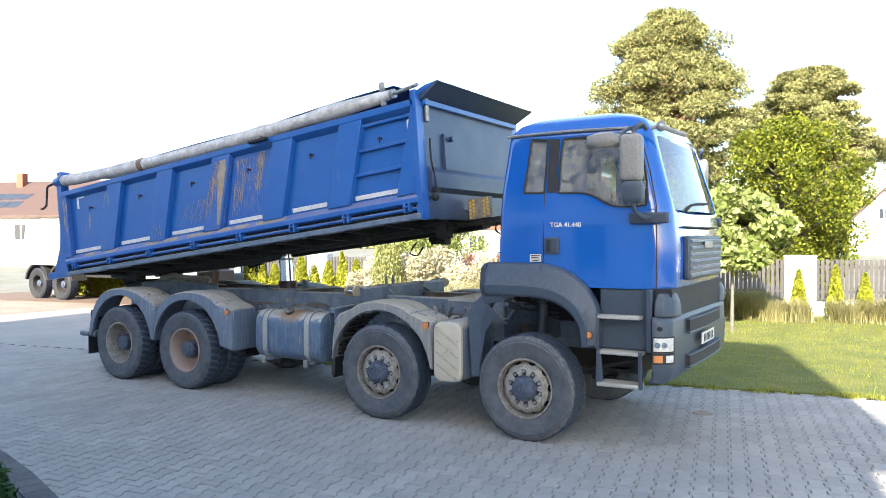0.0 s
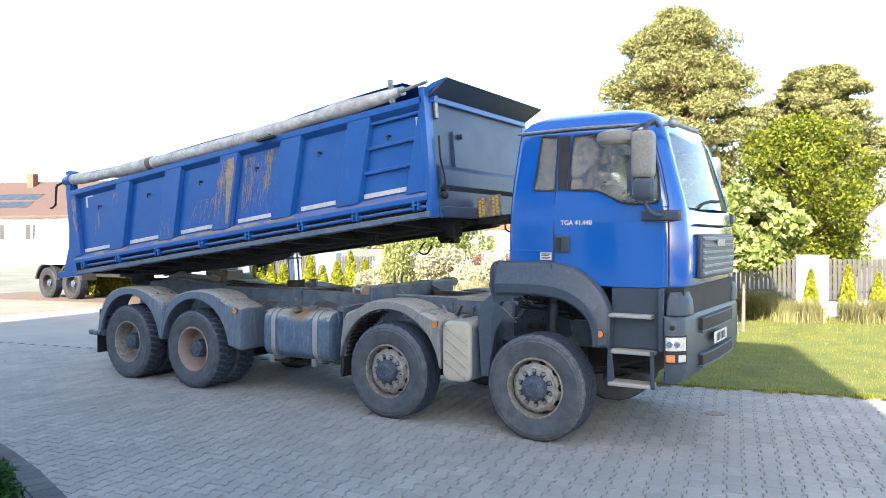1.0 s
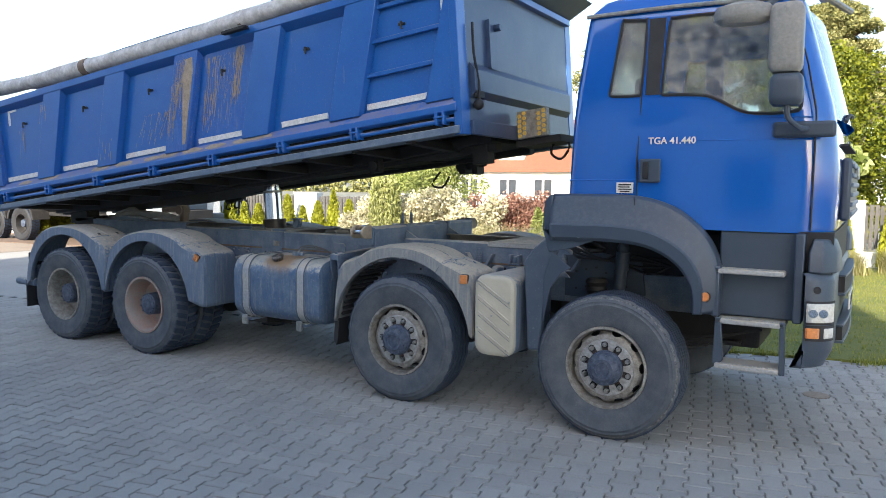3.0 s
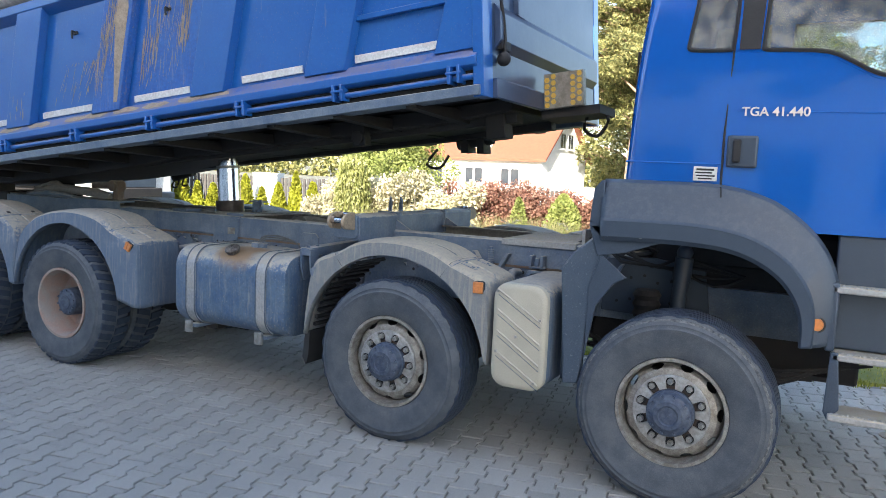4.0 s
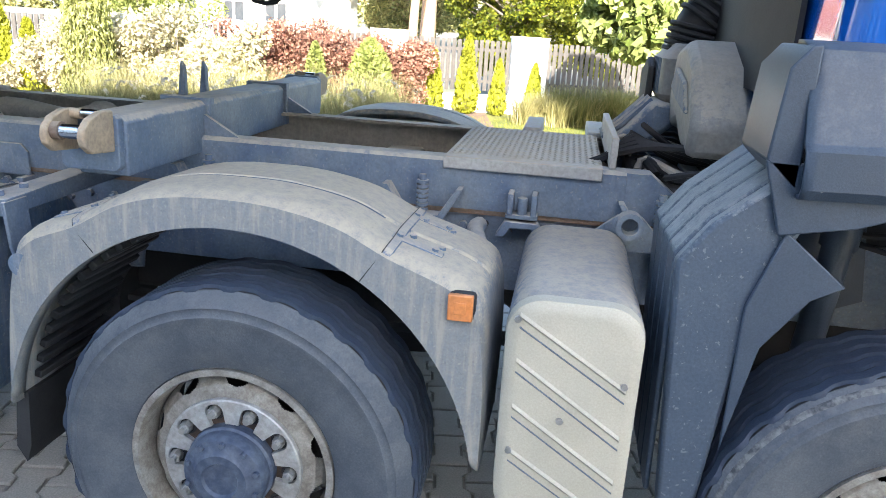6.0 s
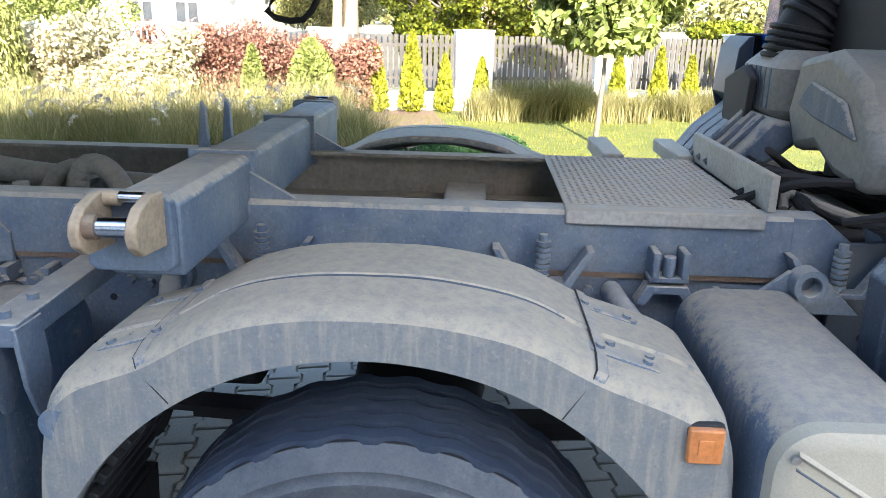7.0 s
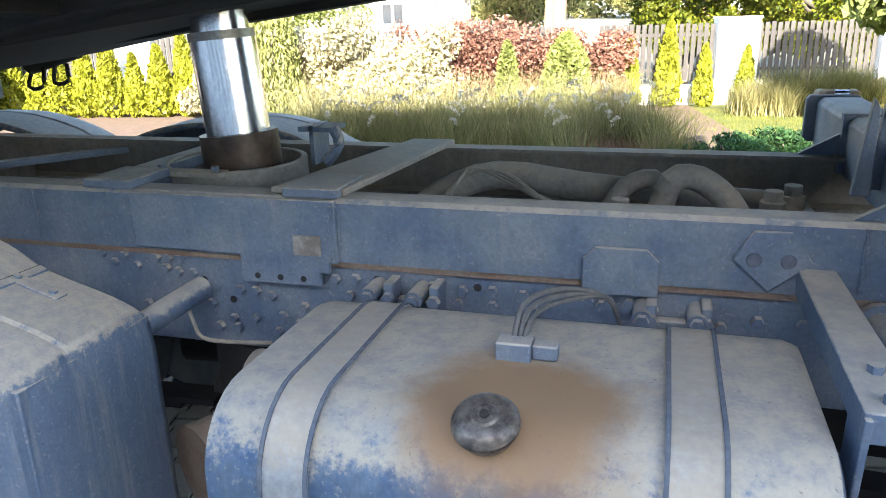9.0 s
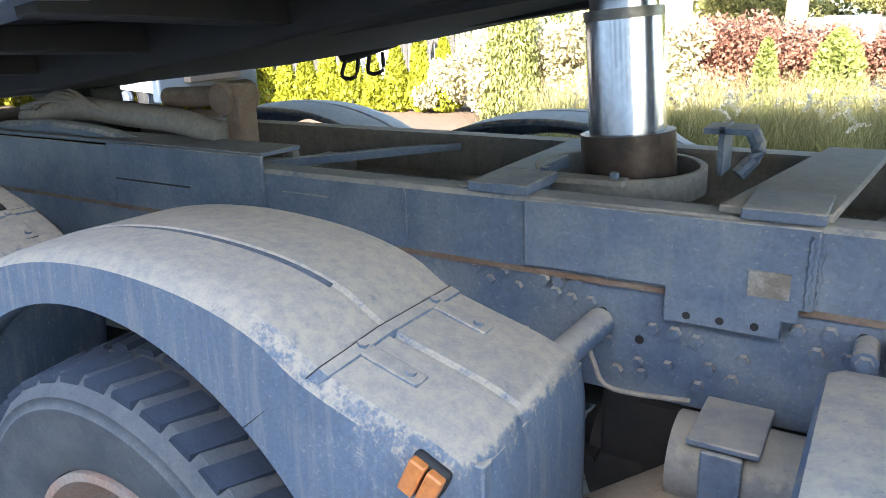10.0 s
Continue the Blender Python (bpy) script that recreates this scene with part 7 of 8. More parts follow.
thing("planting_bed", Build().prism([tuple(site(u, v)[:2]) for u, v in ((-11.5, 7.4), (-5.4, 6.2), (-5.4, 3.0), (-0.6, 5.0), (-0.6, 10.38), (-24, 10.38), (-24, 7.4))], -0.029, 0.016, "z"), M_BED, "brown mulch planting bed in front of the fence", "flower bed", kind="structure")
# browner strip of ground at the yard's far end
thing("dirt_yard", Build().prism([tuple(site(u, v)[:2]) for u, v in ((-60, 3.6), (-17, 3.6), (-16, 7.4), (-60, 7.4))], -0.003, 0.002, "z"), M_YARD_END, "brown ground at the far end of the yard", "ground", kind="structure")

# ---- fence ----
UF, VF = 3.0, 10.5
board = Build().box(-0.038, 0.038, -0.012, 0.012, 0.42, 1.42).mesh("board", M_FENCE)
rail_me = Build().box(-1.04, 1.04, -0.02, 0.02, -0.03, 0.03).mesh("rail", M_FENCE)
plinth_me = Build().box(-1.04, 1.04, -0.09, 0.09, -0.03, 0.36).mesh("plinth", M_STUCCO)
pil_me = Build().box(-0.36, 0.36, -0.18, 0.18, -0.03, 1.50).mesh("fence_pillar", M_STUCCO)
capm = Build().box(-0.38, 0.38, -0.20, 0.20, 1.50, 1.535).mesh("cap", M_STUCCO)
for k in range(-9, 6):
    u = UF + 2.79 * k
    p = thing("fence_pillar", pil_me, None, "white plastered fence pillar with flat cap", "fence pillar", "fence pillars", m=SITE @ pose(u, VF, 0))
    part("cap", capm, None, p)
    uc = u + 1.395
    c = SITE @ pose(uc, VF, 0)
    f = root("fence_panel", c.translation, "weathered grey board fence panel on a white plinth", "fence", "fence panels")
    R = SITE.to_3x3().to_4x4()
    place = lambda du, dv, z: Matrix.Translation(c.translation) @ R @ Matrix.Translation((du, dv, z))
    part("plinth", plinth_me, None, f, "white plinth", m=place(0, 0, 0))
    for z in (0.62, 1.24):
        part("rail", rail_me, None, f, m=place(0, 0.035, z))
    for i in range(19):
        part("board", board, None, f, m=place(-0.98 + 0.109 * i, 0.004 * (i % 2), 0.03 * ((i * 7) % 3) * 0.3))

# ---- conifer hedge and single thujas ----
def thuja_mesh(h, r, n, seed):
    g = np.random.RandomState(seed)
    t = g.rand(n) ** 0.85
    prof = np.minimum(1, t * 9 + 0.3) * (1 - t) ** 0.62
    a = g.rand(n) * 2 * np.pi
    rad = r * prof * (0.72 + 0.34 * g.rand(n)) * (1 + 0.14 * np.sin(a * 5 + t * 23))
    pts = np.stack([rad * np.cos(a), rad * np.sin(a), 0.03 + h * t * 0.985], 1)
    out = np.stack([np.cos(a) * 0.4, np.sin(a) * 0.4, np.full(n, 1.3)], 1)
    return leaf_mesh("foliage", pts, L_THUJA, 0.10, 0.5, seed, out)


THUJAS = [thuja_mesh(1.5, 0.27, 2600, 1), thuja_mesh(1.25, 0.22, 2000, 2), thuja_mesh(1.0, 0.20, 1500, 3)]
STEM = Build().cyl((0, 0, -0.04), (0, 0, 0.8), 0.03, 0.012, 7).mesh("trunk", M_BARK2)


def thuja(x, y, kind, h, w=1.0):
    r0 = root("thuja", (x, y, 0), "slim yellow-green thuja by the fence", "conifer", "thujas")
    base = (1.5, 1.25, 1.0)[kind]
    part("trunk", STEM, None, r0, m=Matrix.Translation((x, y, 0)))
    part("foliage", THUJAS[kind], None, r0, m=Matrix.Translation((x, y, 0)) @ Matrix.Rotation(x * 7.3, 4, "Z") @ Matrix.Diagonal((w, w, h / base, 1)))


for x, h in ((-3.58, 1.20), (-2.93, 1.50), (-2.31, 1.06), (-1.62, 1.03), (1.0, 1.18), (1.80, 1.28), (2.42, 1.12), (3.15, 1.45), (3.85, 1.2), (4.6, 1.3), (5.4, 1.25)):
    thuja(x, 13.5 + 0.12 * x, 0 if h > 1.35 else (1 if h > 1.1 else 2), h, 0.95)
for k in range(24):
    x = -10.9 - 0.47 * k
    thuja(x, 13.3 + 0.194 * x, k % 2, 1.35 + 0.22 * math.sin(k * 1.7), 1.12)


# ---- shrubs and grasses of the bed ----
def shrub(name, x, y, r, h, mat, n, leaf, label, seed, balls=12, group="", aspect=0.6):
    g = random.Random(seed)
    cs, rs = [], []
    for k in range(balls):
        a, q = k * 2.4, g.uniform(0.1, 0.72)
        cs.append((x + r * q * math.cos(a), y + r * q * math.sin(a), h * g.uniform(0.25, 0.82)))
        rs.append((r * 0.42, r * 0.42, h * 0.22))
    pts, out = blobs(cs, rs, n, seed, 0.35)
    pts[:, 2] = np.maximum(pts[:, 2], 0.03)
    stems = Build()
    for k in range(5):
        stems.tube([(x + 0.05 * math.cos(k), y + 0.05 * math.sin(k), -0.03), (x + r * 0.3 * math.cos(k * 1.3), y + r * 0.3 * math.sin(k * 1.3), h * 0.4), (x + r * 0.5 * math.cos(k * 1.3), y + r * 0.5 * math.sin(k * 1.3), h * 0.75)], lambda t: 0.018 * (1 - 0.7 * t), 5, 3)
    r0 = root(name, (x, y, 0), label, "shrub", group)
    part("stems", stems, M_BARK2, r0)
    part("foliage", leaf_mesh("foliage", pts, mat, leaf, aspect, seed, out * 0.5), None, r0)


for k, (x, y, r, h) in enumerate(((-10.0, 11.0, 0.85, 1.55), (-9.0, 11.5, 0.95, 1.8), (-8.0, 11.3, 0.9, 1.78), (-7.1, 11.4, 0.8, 1.6), (-10.9, 11.2, 0.6, 1.0), (-9.5, 10.6, 0.6, 1.2))):
    shrub("variegated_shrub", x, y, r, h, L_WHITE, 6200, 0.085, "pale cream variegated shrub in the bed", 20 + k, 14, "variegated shrubs")
for k, (x, y, r, h) in enumerate(((-6.75, 12.3, 0.9, 1.7), (-5.75, 12.5, 0.9, 1.72), (-4.7, 12.7, 0.75, 1.75), (-4.0, 12.5, 0.6, 1.5), (-7.3, 12.6, 0.7, 1.6))):
    shrub("barberry", x, y, r, h, L_RED, 6000, 0.07, "dark red barberry bush in the bed", 40 + k, 14, "barberries")
for k, (x, y, r, h) in enumerate(((-4.56, 11.9, 0.55, 1.33), (-5.5, 11.6, 0.26, 1.22))):
    n = 4200 if k == 0 else 1700
    g = np.random.RandomState(60 + k)
    t = g.rand(n) ** 0.8
    a = g.rand(n) * 2 * np.pi
    rad = r * np.minimum(1, t * 5 + 0.45) * (1 - t) ** 0.55 * (0.6 + 0.45 * g.rand(n)) * (1 + 0.2 * np.sin(a * 4 + t * 9))
    pts = np.stack([x + rad * np.cos(a), y + rad * np.sin(a), 0.04 + h * t], 1)
    r0 = root("dwarf_conifer", (x, y, 0), "light green dwarf conifer cone in the bed", "conifer", "dwarf conifers")
    part("trunk", Build().cyl((x, y, -0.03), (x, y, h * 0.6), 0.03, 0.01, 7), M_BARK2, r0)
    part("foliage", leaf_mesh("foliage", pts, L_CONE, 0.09, 0.5, 60 + k, np.stack([np.cos(a), np.sin(a), np.full(n, 1.0)], 1)), None, r0)
for k, (x, y) in enumerate(((-2.75, 7.3), (-2.15, 7.7), (-1.5, 8.2))):
    shrub("creeping_juniper", x, y, 0.55, 0.42, L_JUN, 2600, 0.07, "low dark green creeping juniper", 70 + k, 9, "junipers", 0.35)
# weeping shrub
g = np.random.RandomState(77)
n = 5200
a, q, t = g.rand(n) * 2 * np.pi, g.rand(n) ** 0.5, g.rand(n)
strand = np.round(a * 6) / 6
rad = 0.12 + 0.42 * q * (0.5 + 0.5 * t)
pts = np.stack([-9.15 + rad * np.cos(strand) + g.normal(size=n) * 0.02, 10.4 + rad * np.sin(strand) + g.normal(size=n) * 0.02, 2.15 - 1.85 * t - 0.3 * q], 1)
r0 = root("weeping_willow", (-9.15, 10.4, 0), "slender weeping willow shrub with hanging shoots", "shrub")
part("trunk", Build().cyl((-9.15, 10.4, -0.03), (-9.15, 10.4, 2.0), 0.05, 0.03, 8), M_BARK2, r0)
part("foliage", leaf_mesh("foliage", pts, L_WEEP, 0.10, 0.35, 78, np.tile(np.array([0, 0, -1.6]), (n, 1))), None, r0)


def blades(name, n, where, h, w, mat, seed, lean=0.35, segs=2):
    """Tapering bent grass blades; where gives n base points."""
    r = np.random.RandomState(seed)
    p = where(r, n)
    a = r.rand(n) * 2 * np.pi
    hh = h * (0.55 + 0.6 * r.rand(n))
    ln = lean * (0.3 + r.rand(n)) * hh
    d = np.stack([np.cos(a), np.sin(a)], 1)
    s = np.stack([-d[:, 1], d[:, 0]], 1) * w * 0.5
    rows = []
    for k in range(segs + 1):
        t = k / segs
        c = p[:, :2] + d * (ln * t ** 1.8)[:, None]
        z = p[:, 2] + hh * (t - 0.12 * t * t)
        ww = 1 - 0.85 * t
        rows.append(np.concatenate([c - s * ww, z[:, None]], 1))
        rows.append(np.concatenate([c + s * ww, z[:, None]], 1))
    v = np.stack(rows, 1).reshape(-1, 3)
    m = 2 * (segs + 1)
    q = np.concatenate([np.arange(n)[:, None] * m + np.array([2 * k, 2 * k + 1, 2 * k + 3, 2 * k + 2]) for k in range(segs)])
    return fast_mesh(name, v, q, mat)


def patch(u0, u1, v0, v1, clump=0, spread=0.12):
    def where(r, n):
        if clump:
            c = np.stack([u0 + (u1 - u0) * r.rand(clump), v0 + (v1 - v0) * r.rand(clump)], 1)
            uv = c[r.randint(clump, size=n)] + r.normal(size=(n, 2)) * spread
        else:
            uv = np.stack([u0 + (u1 - u0) * r.rand(n), v0 + (v1 - v0) * r.rand(n)], 1)
        m = np.array(SITE)
        return np.stack([m[0, 0] * uv[:, 0] + m[0, 1] * uv[:, 1] + m[0, 3], m[1, 0] * uv[:, 0] + m[1, 1] * uv[:, 1] + m[1, 3], np.zeros(n)], 1)
    return where


def at_xy(x0, x1, y0, y1, clump, spread):
    def where(r, n):
        c = np.stack([x0 + (x1 - x0) * r.rand(clump), y0 + (y1 - y0) * r.rand(clump)], 1)
        xy = c[r.randint(clump, size=n)] + r.normal(size=(n, 2)) * spread
        return np.concatenate([xy, np.zeros((n, 1))], 1)
    return where


thing("lawn_grass", blades("lawn_grass", 52000, patch(-4.6, 9, 0.0, 9.6), 0.055, 0.010, L_LAWN, 5), None, "short mown lawn grass with yellowish patches", "grass", kind="stuff")
thing("lawn_edge_grass", blades("lawn_edge_grass", 5000, patch(-5.2, 8, -0.10, 0.10, 90, 0.06), 0.06, 0.012, L_LAWN, 6), None, "ragged grass tufts along the paving edge", "grass", kind="stuff")
thing("pale_grass", blades("pale_grass", 17000, patch(-0.2, 10.5, 8.65, 9.35, 34, 0.12), 0.58, 0.018, L_STRAW, 7, 0.7), None, "pale straw-green ornamental grass along the fence", "grass", kind="stuff")
thing("pale_grass", blades("pale_grass", 4500, patch(0.6, 2.4, 9.0, 9.4, 9, 0.16), 0.75, 0.012, L_GREEN, 17, 0.6), None, "green ornamental grass tufts by the fence", "grass", kind="stuff")
thing("tall_grass", blades("tall_grass", 11000, at_xy(-7.6, -2.9, 6.7, 8.6, 60, 0.13), 0.72, 0.011, L_GREEN, 8, 0.6), None, "tall green ornamental grass in the bed", "grass", kind="stuff")
thing("tall_grass", blades("tall_grass", 8000, at_xy(-7.6, -3.2, 7.4, 9.2, 50, 0.18), 1.05, 0.008, L_STRAW, 9, 0.5), None, "feathery pale tall grass in the bed", "grass", kind="stuff")
thing("red_ground_cover", blades("red_ground_cover", 4000, at_xy(-3.9, -2.9, 7.0, 7.8, 14, 0.16), 0.42, 0.018, L_RED, 10, 0.7), None, "low reddish ground cover in the bed", "plant", kind="stuff")
g = np.random.RandomState(12)
pl = []
for k in range(70):
    x, y = g.uniform(-7.2, -3.0), g.uniform(6.5, 8.2)
    z, a = g.uniform(0.55, 0.95), g.rand() * 6.28
    t = np.linspace(0, 1, 42)
    pl.append(np.stack([x + 0.16 * np.cos(a) * t ** 1.5 + g.normal(size=42) * 0.013, y + 0.16 * np.sin(a) * t ** 1.5 + g.normal(size=42) * 0.013, z + 0.15 * t - 0.07 * t ** 3 + g.normal(size=42) * 0.008], 1))
thing("grass_plumes", leaf_mesh("grass_plumes", np.concatenate(pl), L_PLUME, 0.035, 0.4, 13), None, "cream feathery plumes of fountain grass", "grass", kind="stuff")

# ---- trees ----
crown_tree("globe_tree", 0.1, 10.0, 1.45, 2.95, 1.15, 1.15, L_CAT, M_BARK2, 8000, 0.16, "small round-headed tree with large green leaves on the lawn", 101, 24, 0.045, aspect=0.75)
crown_tree("maple", 0.2, 18.5, 0.6, 5.6, 2.3, 2.3, L_MAPLE, M_BARK2, 46000, 0.10, "full bright green broadleaf tree behind the fence", 102, 110, 0.14)
crown_tree("maple", -2.6, 17.0, 0.6, 3.9, 1.5, 1.5, L_MAPLE, M_BARK2, 24000, 0.10, "bright yellow-green broadleaf tree behind the fence", 103, 80, 0.1)
crown_tree("maple", 5.4, 21.5, 0.3, 1.7, 1.7, 1.5, L_MAPLE, M_BARK2, 6000, 0.15, "low green broadleaf tree behind the fence", 104, 20, 0.1)
crown_tree("maple", -13.4, 19.0, 0.3, 3.9, 2.2, 2.0, L_CONE, M_BARK2, 26000, 0.10, "yellow-green broadleaf tree behind the fence", 105, 26, 0.12)
crown_tree("pine", -7.9, 35, 4.3, 14.7, 5.6, 5.0, L_PINE, M_BARK, 120000, 0.20, "tall full-crowned Scots pine beyond the fence", 106, 210, 0.42, True, 0.34)
crown_tree("pine", -1.3, 40, 4.8, 11.6, 4.6, 4.6, L_PINE, M_BARK, 100000, 0.21, "broad Scots pine beyond the fence", 107, 190, 0.42, True, 0.34)
crown_tree("pine", 6.0, 118, 2.0, 16.5, 10.0, 6.0, L_PINE, M_BARK, 15000, 0.4, "Scots pine at the end of the row", 108, 40, 0.4, True, 0.3)
crown_tree("pine", -12.5, 52, 0.5, 11.5, 5.5, 4.6, L_PINE, M_BARK, 15000, 0.42, "distant Scots pine behind the houses", 109, 40, 0.4, True, 0.3)
crown_tree("pine", -7.5, 112, 1.0, 18.0, 9.5, 6.0, L_PINE, M_BARK, 15000, 0.75, "distant Scots pine behind the houses", 110, 40, 0.4, True, 0.3)
thing("distant_wood", leaf_mesh("distant_wood", blobs([(x, 120 + 6 * math.sin(x), 2.5 + 1.6 * math.sin(x * 0.7)) for x in range(-150, 60, 6)], [(6, 4, 4.2)] * 35, 26000, 15, 0.5)[0], L_PINE, 0.9, 0.6, 16), None, "distant dark belt of trees", "trees", kind="stuff")
r0 = root("pine", (-8.9, 35.5, 0), "bare pinkish trunk of a second Scots pine", "tree")
part("trunk", trunk_build((-7.6, 30.0, -0.05), (-7.0, 30.0, 6.6), 0.22, 0.12, (((-7.1, 30, 5.4), (-8.5, 30.5, 6.6), 0.08), ((-7.1, 30, 5.8), (-5.8, 30, 6.9), 0.08)), 0.2, 4), M_BARK, r0)
part("crown", leaf_mesh("crown", blobs([(-8.5, 30.5, 6.8), (-5.9, 30, 7.0), (-7.0, 30, 7.3)], [(1.3, 1.3, 0.6)] * 3, 6000, 5)[0], L_PINE, 0.22, 0.3, 5), None, r0)


# ---- houses ----
def house(name, cx, cy, rot, L, W, eave, ridge, roof_mat, label, windows, chimney=True, over=0.45):
    """Walls with a gable at both ends, a roof of two thick slopes, windows with frames."""
    T = Matrix.Translation((cx, cy, 0)) @ Matrix.Rotation(radians(rot), 4, "Z")
    h = root(name, (cx, cy, 0), label, "house")
    w = part("wall", Build().prism([(-W / 2, -0.03), (-W / 2, eave), (0, ridge), (W / 2, eave), (W / 2, -0.03)], -L / 2, L / 2, "x", T), M_STUCCO, h, "white plastered wall")
    k = (ridge - eave) / (W / 2)
    for s in (-1, 1):
        part("roof", Build().prism([(0, ridge + 0.04), (s * (W / 2 + over), eave - k * over + 0.04), (s * (W / 2 + over), eave - k * over + 0.22), (0, ridge + 0.26)], -L / 2 - over, L / 2 + over, "x", T), roof_mat, h, "tiled roof slope")
    for face, a, z, ww, hh in windows:
        if face == "gable":
            m, off = T @ Matrix.Translation((L / 2, a, z)) @ Matrix.Rotation(math.pi / 2, 4, "Z"), 0
        elif face == "gable2":
            m, off = T @ Matrix.Translation((-L / 2, a, z)) @ Matrix.Rotation(-math.pi / 2, 4, "Z"), 0
        else:
            m, off = T @ Matrix.Translation((a, -W / 2, z)), 0
        win = part("window", Build().box(-ww / 2, ww / 2, -0.05, 0.03, -hh / 2, hh / 2, m), M_WHITE, h, "white framed window")
        for s in (-1, 1):
            part("pane", Build().box(s * ww / 4 - ww * 0.19, s * ww / 4 + ww * 0.19, -0.062, -0.045, -hh * 0.42, hh * 0.42, m), M_PANE, win)
        part("sill", Build().box(-ww / 2 - 0.06, ww / 2 + 0.06, -0.12, 0.0, -hh / 2 - 0.06, -hh / 2, m), M_STUCCO, win)
    if chimney:
        part("chimney", Build().box(-1.8, -1.2, -0.9, -0.3, ridge - 1.2, ridge + 0.9, T), M_TILE, h, "brick chimney")
    return h, T
h1, T1 = house("house", -22.6, 50.5, -5, 11.0, 8.0, 3.1, 6.6, M_TILE, "white house with a red tiled roof beyond the garden", [("gable", -0.7, 4.4, 0.9, 1.2), ("gable", 0.7, 4.4, 0.9, 1.2), ("front", -3.5, 1.6, 1.6, 1.4), ("front", 0.0, 1.6, 1.6, 1.4), ("front", 3.0, 1.6, 1.6, 1.4)])
part("dormer", Build().prism([(-1.1, 3.2), (-1.1, 4.9), (0, 5.7), (1.1, 4.9), (1.1, 3.2)], -3.6, -1.0, "y", T1), M_STUCCO, h1, "white dormer")
house("house", 1.6, 96, -92, 9.0, 7.0, 3.6, 7.2, M_ROOF2, "white gabled house far behind the trees", [("gable", 0.0, 4.6, 1.1, 1.3)], False)
h3, T3 = house("house", -58, 29, 20, 12.0, 9.5, 3.9, 6.6, M_ROOF2, "white house with a brown tiled roof and solar panels", [("front", -4, 2.6, 1.2, 1.4), ("front", -1, 2.6, 1.2, 1.4), ("front", 2, 2.6, 1.2, 1.4), ("gable", -1.5, 2.6, 1.2, 1.4), ("gable", 1.5, 2.6, 1.2, 1.4)])
sl3 = math.atan2(2.7, 4.75)
for i in range(5):
    for j in range(2):
        part("solar_panel", Build().box(-4.5 + 1.1 * i, -3.5 + 1.1 * i, -0.5, 0.5, 0, 0.06, T3 @ Matrix.Translation((0, -3.6 + 1.2 * j, 4.75 + 0.68 * j)) @ Matrix.Rotation(sl3, 4, "X")), M_PANE, h3, "dark solar panel")
# shade: the house behind the camera, with an annex
hb = root("shade_house", (-3.5, -15, 0), "white two-storey house across the yard", "house")
part("wall", Build().prism([(-20.0, -0.03), (-20.0, 5.6), (-15.0, 10.9), (-10.4, 5.6), (-10.4, -0.03)], -11.5, 4.95, "x"), M_STUCCO, hb, "white plastered wall")
part("roof", Build().prism([(-15.0, 10.95), (-9.9, 5.1), (-9.9, 5.35), (-15.0, 11.25), (-20.5, 5.35), (-20.5, 5.1)], -12.0, 5.45, "x"), M_ROOF2, hb, "brown tiled roof")
for x in (-9.0, -6.0, -3.0, 0.0, 2.6):
    for z in (1.6, 4.2):
        w = part("window", Build().box(x - 0.7, x + 0.7, -10.43, -10.35, z - 0.7, z + 0.7), M_WHITE, hb, "white framed window")
        for s in (-0.34, 0.34):
            part("pane", Build().box(x + s - 0.29, x + s + 0.29, -10.36, -10.335, z - 0.6, z + 0.6), M_PANE, w)
an = root("annex", (-22, -15, 0), "low white annex with a flat roof", "building")
part("wall", Build().box(-40, -12.0, -20, -10.4, -0.03, 5.6), M_STUCCO, an, "white plastered wall")
part("roof", Build().box(-40.3, -12.0, -20.3, -10.1, 5.6, 5.8), M_ROOF2, an)

# ---- second truck at the far end of the yard ----
# darker rim and tyre copies: the shade on these wheels is in their colour
RIM_SHADED = rim_build(True).mesh("rim", M_DARK)
TYRE_SHADED = tyre_build(W_R).mesh("tyre", M_BLACK)
t2 = root("parked_truck", (-19.0, 8.6, 0), "white tipper truck parked in the shade at the yard's end", "truck")
part("tipper_body", Build().prism([(-22.6, 1.15), (-22.4, 2.5), (-16.8, 2.55), (-16.8, 1.15)], 7.6, 10.0), M_WHITE, t2, "dirty white tipper body", 0.03)
part("cover_roll", Build().cyl((-22.5, 7.7, 2.6), (-16.8, 7.7, 2.6), 0.09, n=12), M_TARP, t2)
part("chassis", Build().box(-22.2, -14.2, 8.2, 9.4, 0.75, 1.05), M_DARK, t2, "", 0.02)
cab2 = part("cab", Build().prism([(-16.4, 0.7), (-16.4, 2.9), (-14.9, 2.85), (-14.5, 1.9), (-14.45, 0.6)], 7.65, 9.95), M_WHITE, t2, "white cab", 0.06)
part("side_window", Build().prism([(-15.9, 1.9), (-15.9, 2.6), (-15.0, 2.55), (-14.75, 1.9)], 7.63, 7.65), M_PANE, cab2)
part("windscreen", Build().loft([[(-14.86, 7.85, 2.75), (-14.86, 9.75, 2.75)], [(-14.48, 7.85, 1.95), (-14.48, 9.75, 1.95)]], False, False), M_PANE, cab2)
part("bumper", Build().box(-14.55, -14.35, 7.65, 9.95, 0.45, 0.95), M_GREY, t2, "", 0.04)
part("grille", Build().box(-14.5, -14.42, 8.2, 9.4, 1.05, 1.7), M_GREY, t2, "", 0.02)
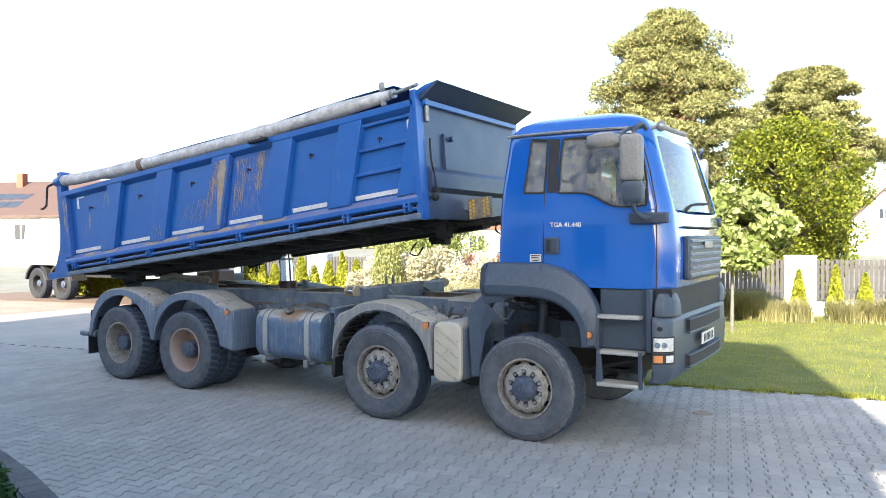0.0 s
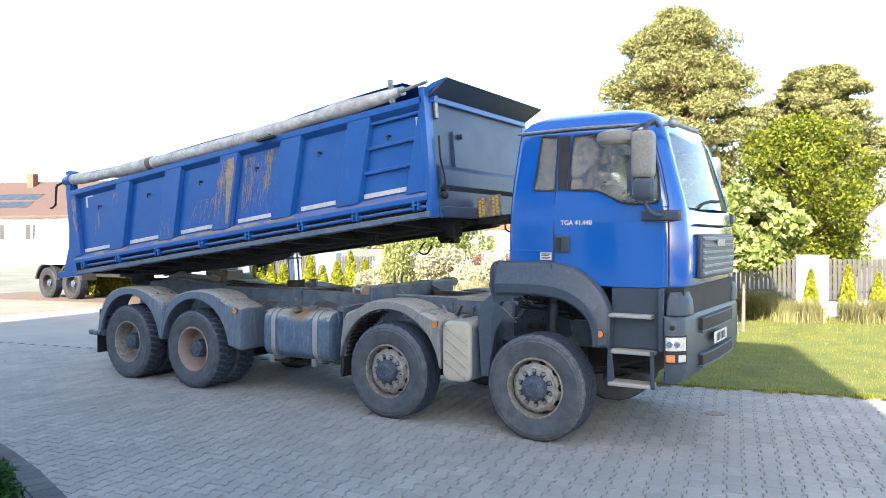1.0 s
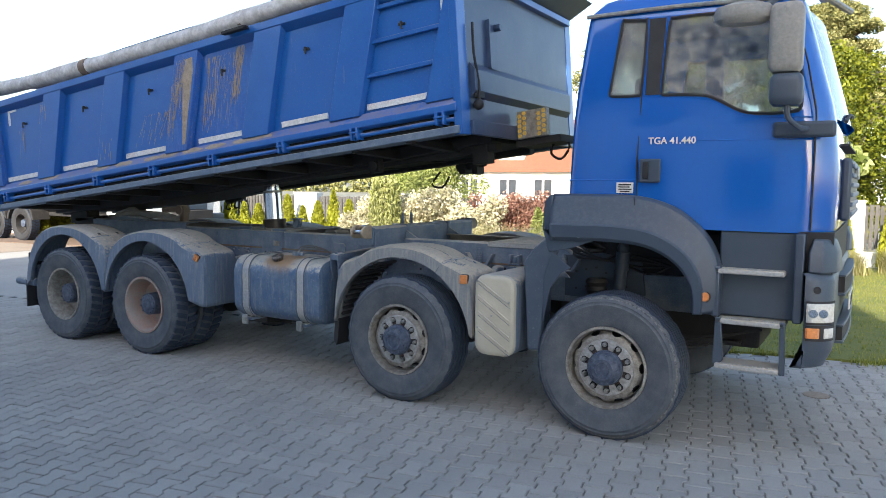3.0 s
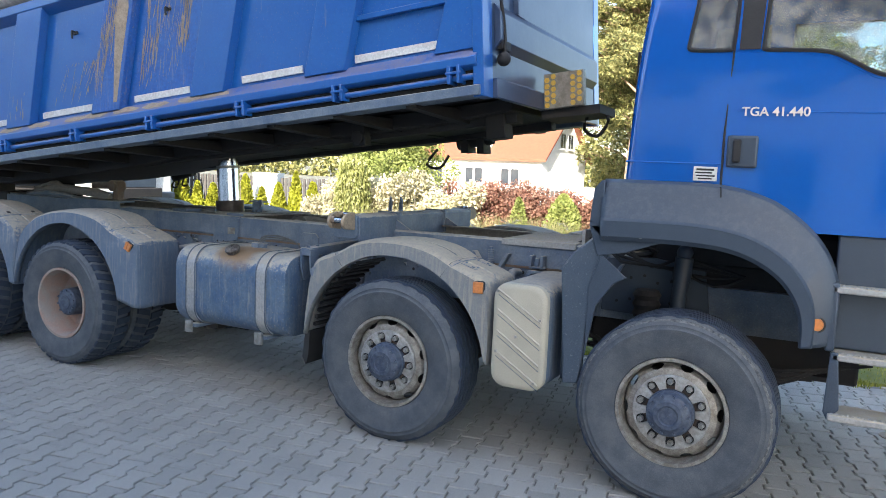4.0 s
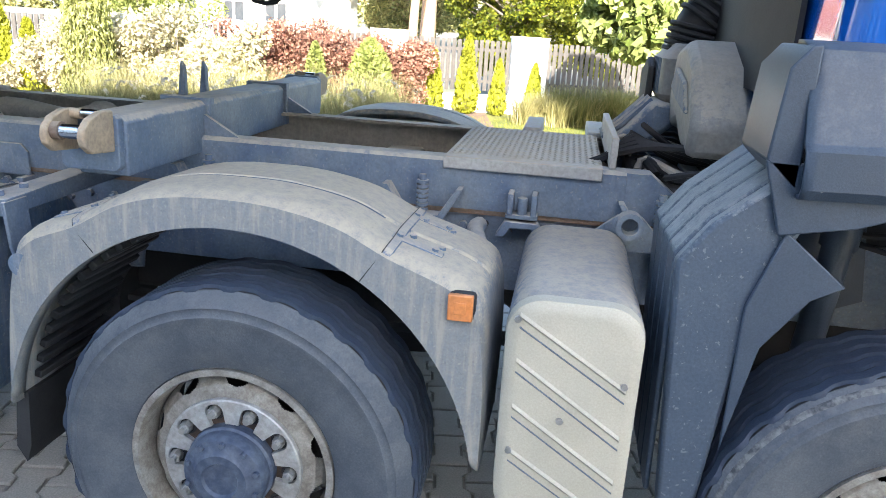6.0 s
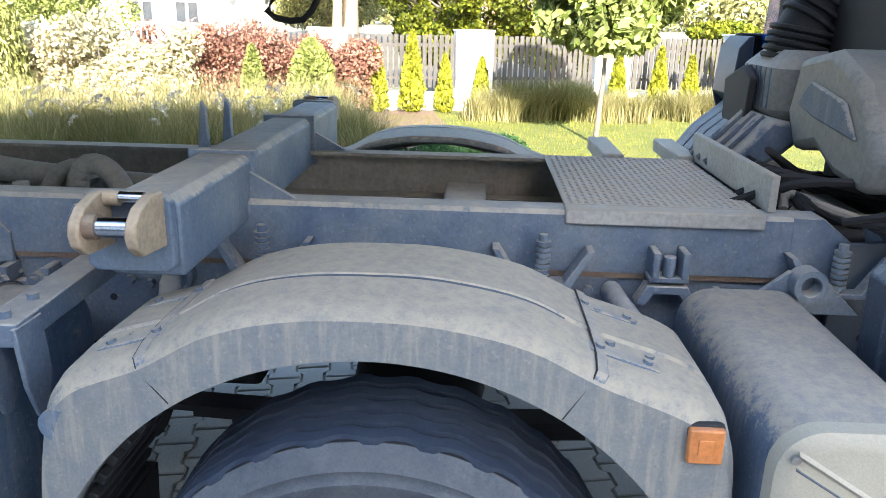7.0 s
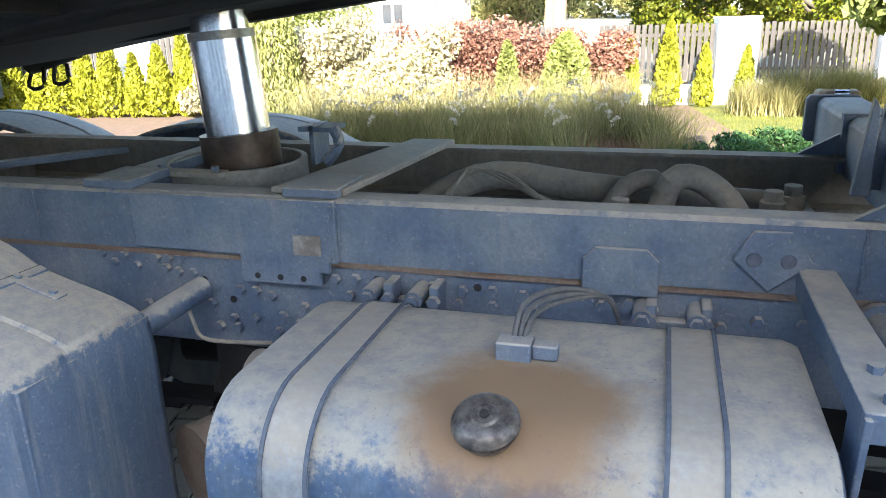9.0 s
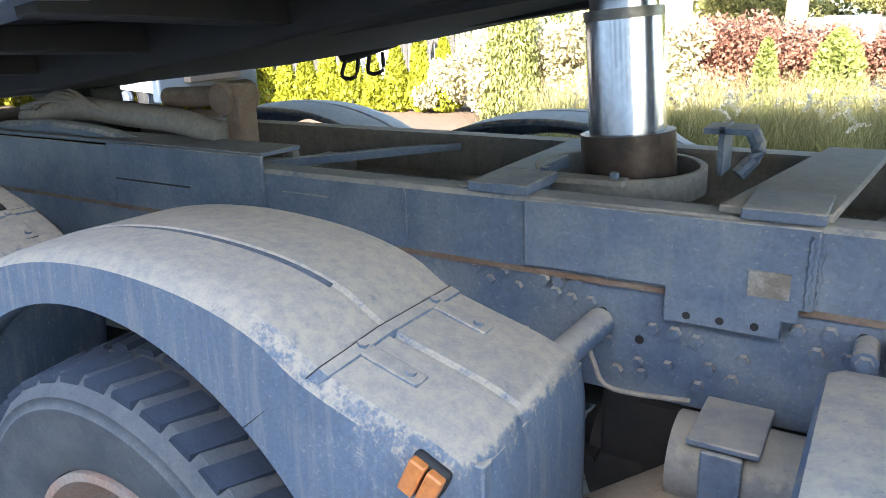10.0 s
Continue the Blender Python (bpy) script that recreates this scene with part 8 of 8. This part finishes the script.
for x, rear in ((-21.9, True), (-20.5, True), (-15.3, False)):
    w2 = part("wheel", RIM_SHADED, None, t2, m=Matrix.Translation((x, 7.7, R_TYRE)))
    part("tyre", TYRE_SHADED, None, w2)
    part("tread", TREAD_R if rear else TREAD_F, None, w2)
    part("hub_cap", HUB_R if rear else HUB_F, None, w2)
    part("fender", Build().prism([(x + r * math.cos(radians(a)), 0.53 + r * math.sin(radians(a))) for r, aa in ((0.62, range(10, 171, 16)), (0.70, range(170, 9, -16))) for a in aa], 7.68, 8.2), M_DARK, t2)
# dark paver border with a bush at the yard's near edge
kb = root("border", (-3.3, -3.1, 0), "curved border of dark grey pavers", "paving")
K = [Vector((-6.2, -2.45, 0)), Vector((-5.2, -2.62, 0)), Vector((-4.0, -2.87, 0)), Vector((-3.2, -3.07, 0)), Vector((-2.3, -3.35, 0)), Vector((-1.7, -3.62, 0)), Vector((-1.3, -4.0, 0)), Vector((-1.2, -4.6, 0))]
for a, c in zip(K, K[1:]):
    L = (c - a).length
    d = (c - a).normalized()
    nrm = Vector((d.y, -d.x, 0))
    cnt = max(1, round(L / 0.2))
    for i in range(cnt):
        for r in range(2):
            p, q = a + d * (L * i / cnt + 0.004), a + d * (L * (i + 1) / cnt - 0.004)
            o0, o1 = nrm * (0.21 * r), nrm * (0.21 * r + 0.2)
            part("border_block", Build().prism([tuple((p + o0)[:2]), tuple((q + o0)[:2]), tuple((q + o1)[:2]), tuple((p + o1)[:2])], -0.02, 0.009, "z"), M_BORDER, kb)
thing("near_bed", Build().prism([tuple((K[0] + Vector((-0.6, -0.42, 0)))[:2]), tuple((K[2] + Vector((-0.2, -0.40, 0)))[:2]), tuple((K[4] + Vector((-0.16, -0.42, 0)))[:2]), tuple((K[6] + Vector((-0.4, -0.1, 0)))[:2]), (-1.65, -8.5), (-6.8, -8.5)], -0.012, 0.012, "z"), M_BED, "mulch bed behind the paver border", "flower bed", kind="structure")
shrub("corner_juniper", -2.55, -3.95, 0.42, 0.46, L_JUN, 4200, 0.08, "dark green juniper bush behind the paver border", 95, 11, "", 0.35)
thing("drain_cover", Build().cyl((1.234, 2.108, -0.01), (1.234, 2.108, 0.006), 0.11, n=24), M_RUST, "small round rusty drain cover in the paving", "drain cover")

# ---- pavers: the nearest as pieces, the rest joined ----
pr = random.Random(9)
near, rest = [], []
def edge_y(x):
    """The border's line towards the yard."""
    for a, c in zip(K, K[1:]):
        if a.x <= x <= c.x:
            return a.y + (c.y - a.y) * (x - a.x) / (c.x - a.x)
    return -9.9


for i in range(-130, 60):
    u = i * PW
    for j in range(-74 if -60 < i else -44, 1):
        v = j * PL + (PL / 2 if i % 2 else 0.0) - 0.12
        if v + PL > 0.0:
            continue
        p = site(u, v)
        # clear of the curved border and its bed
        if p.x < -1.2 and p.y < -1.2 and site(u, v + PL / 2).y < edge_y(p.x) - 0.13:
            continue
        cell = (u, v, pr.uniform(-0.002, 0.002), pr.uniform(-0.012, 0.012))
        if -2.3 < p.x < 0.6 and -3.0 < p.y < -0.2 and len(near) < 290:
            near.append(cell)
        else:
            rest.append(cell)
bedob = bpy.data.objects["ground_bed"]
part("paver_field", paver_mesh(rest, "paver_field"), None, bedob, "grey interlocking concrete pavers", kind="stuff")
for c in near:
    part("paver", paver_mesh([c], "paver"), None, bedob)
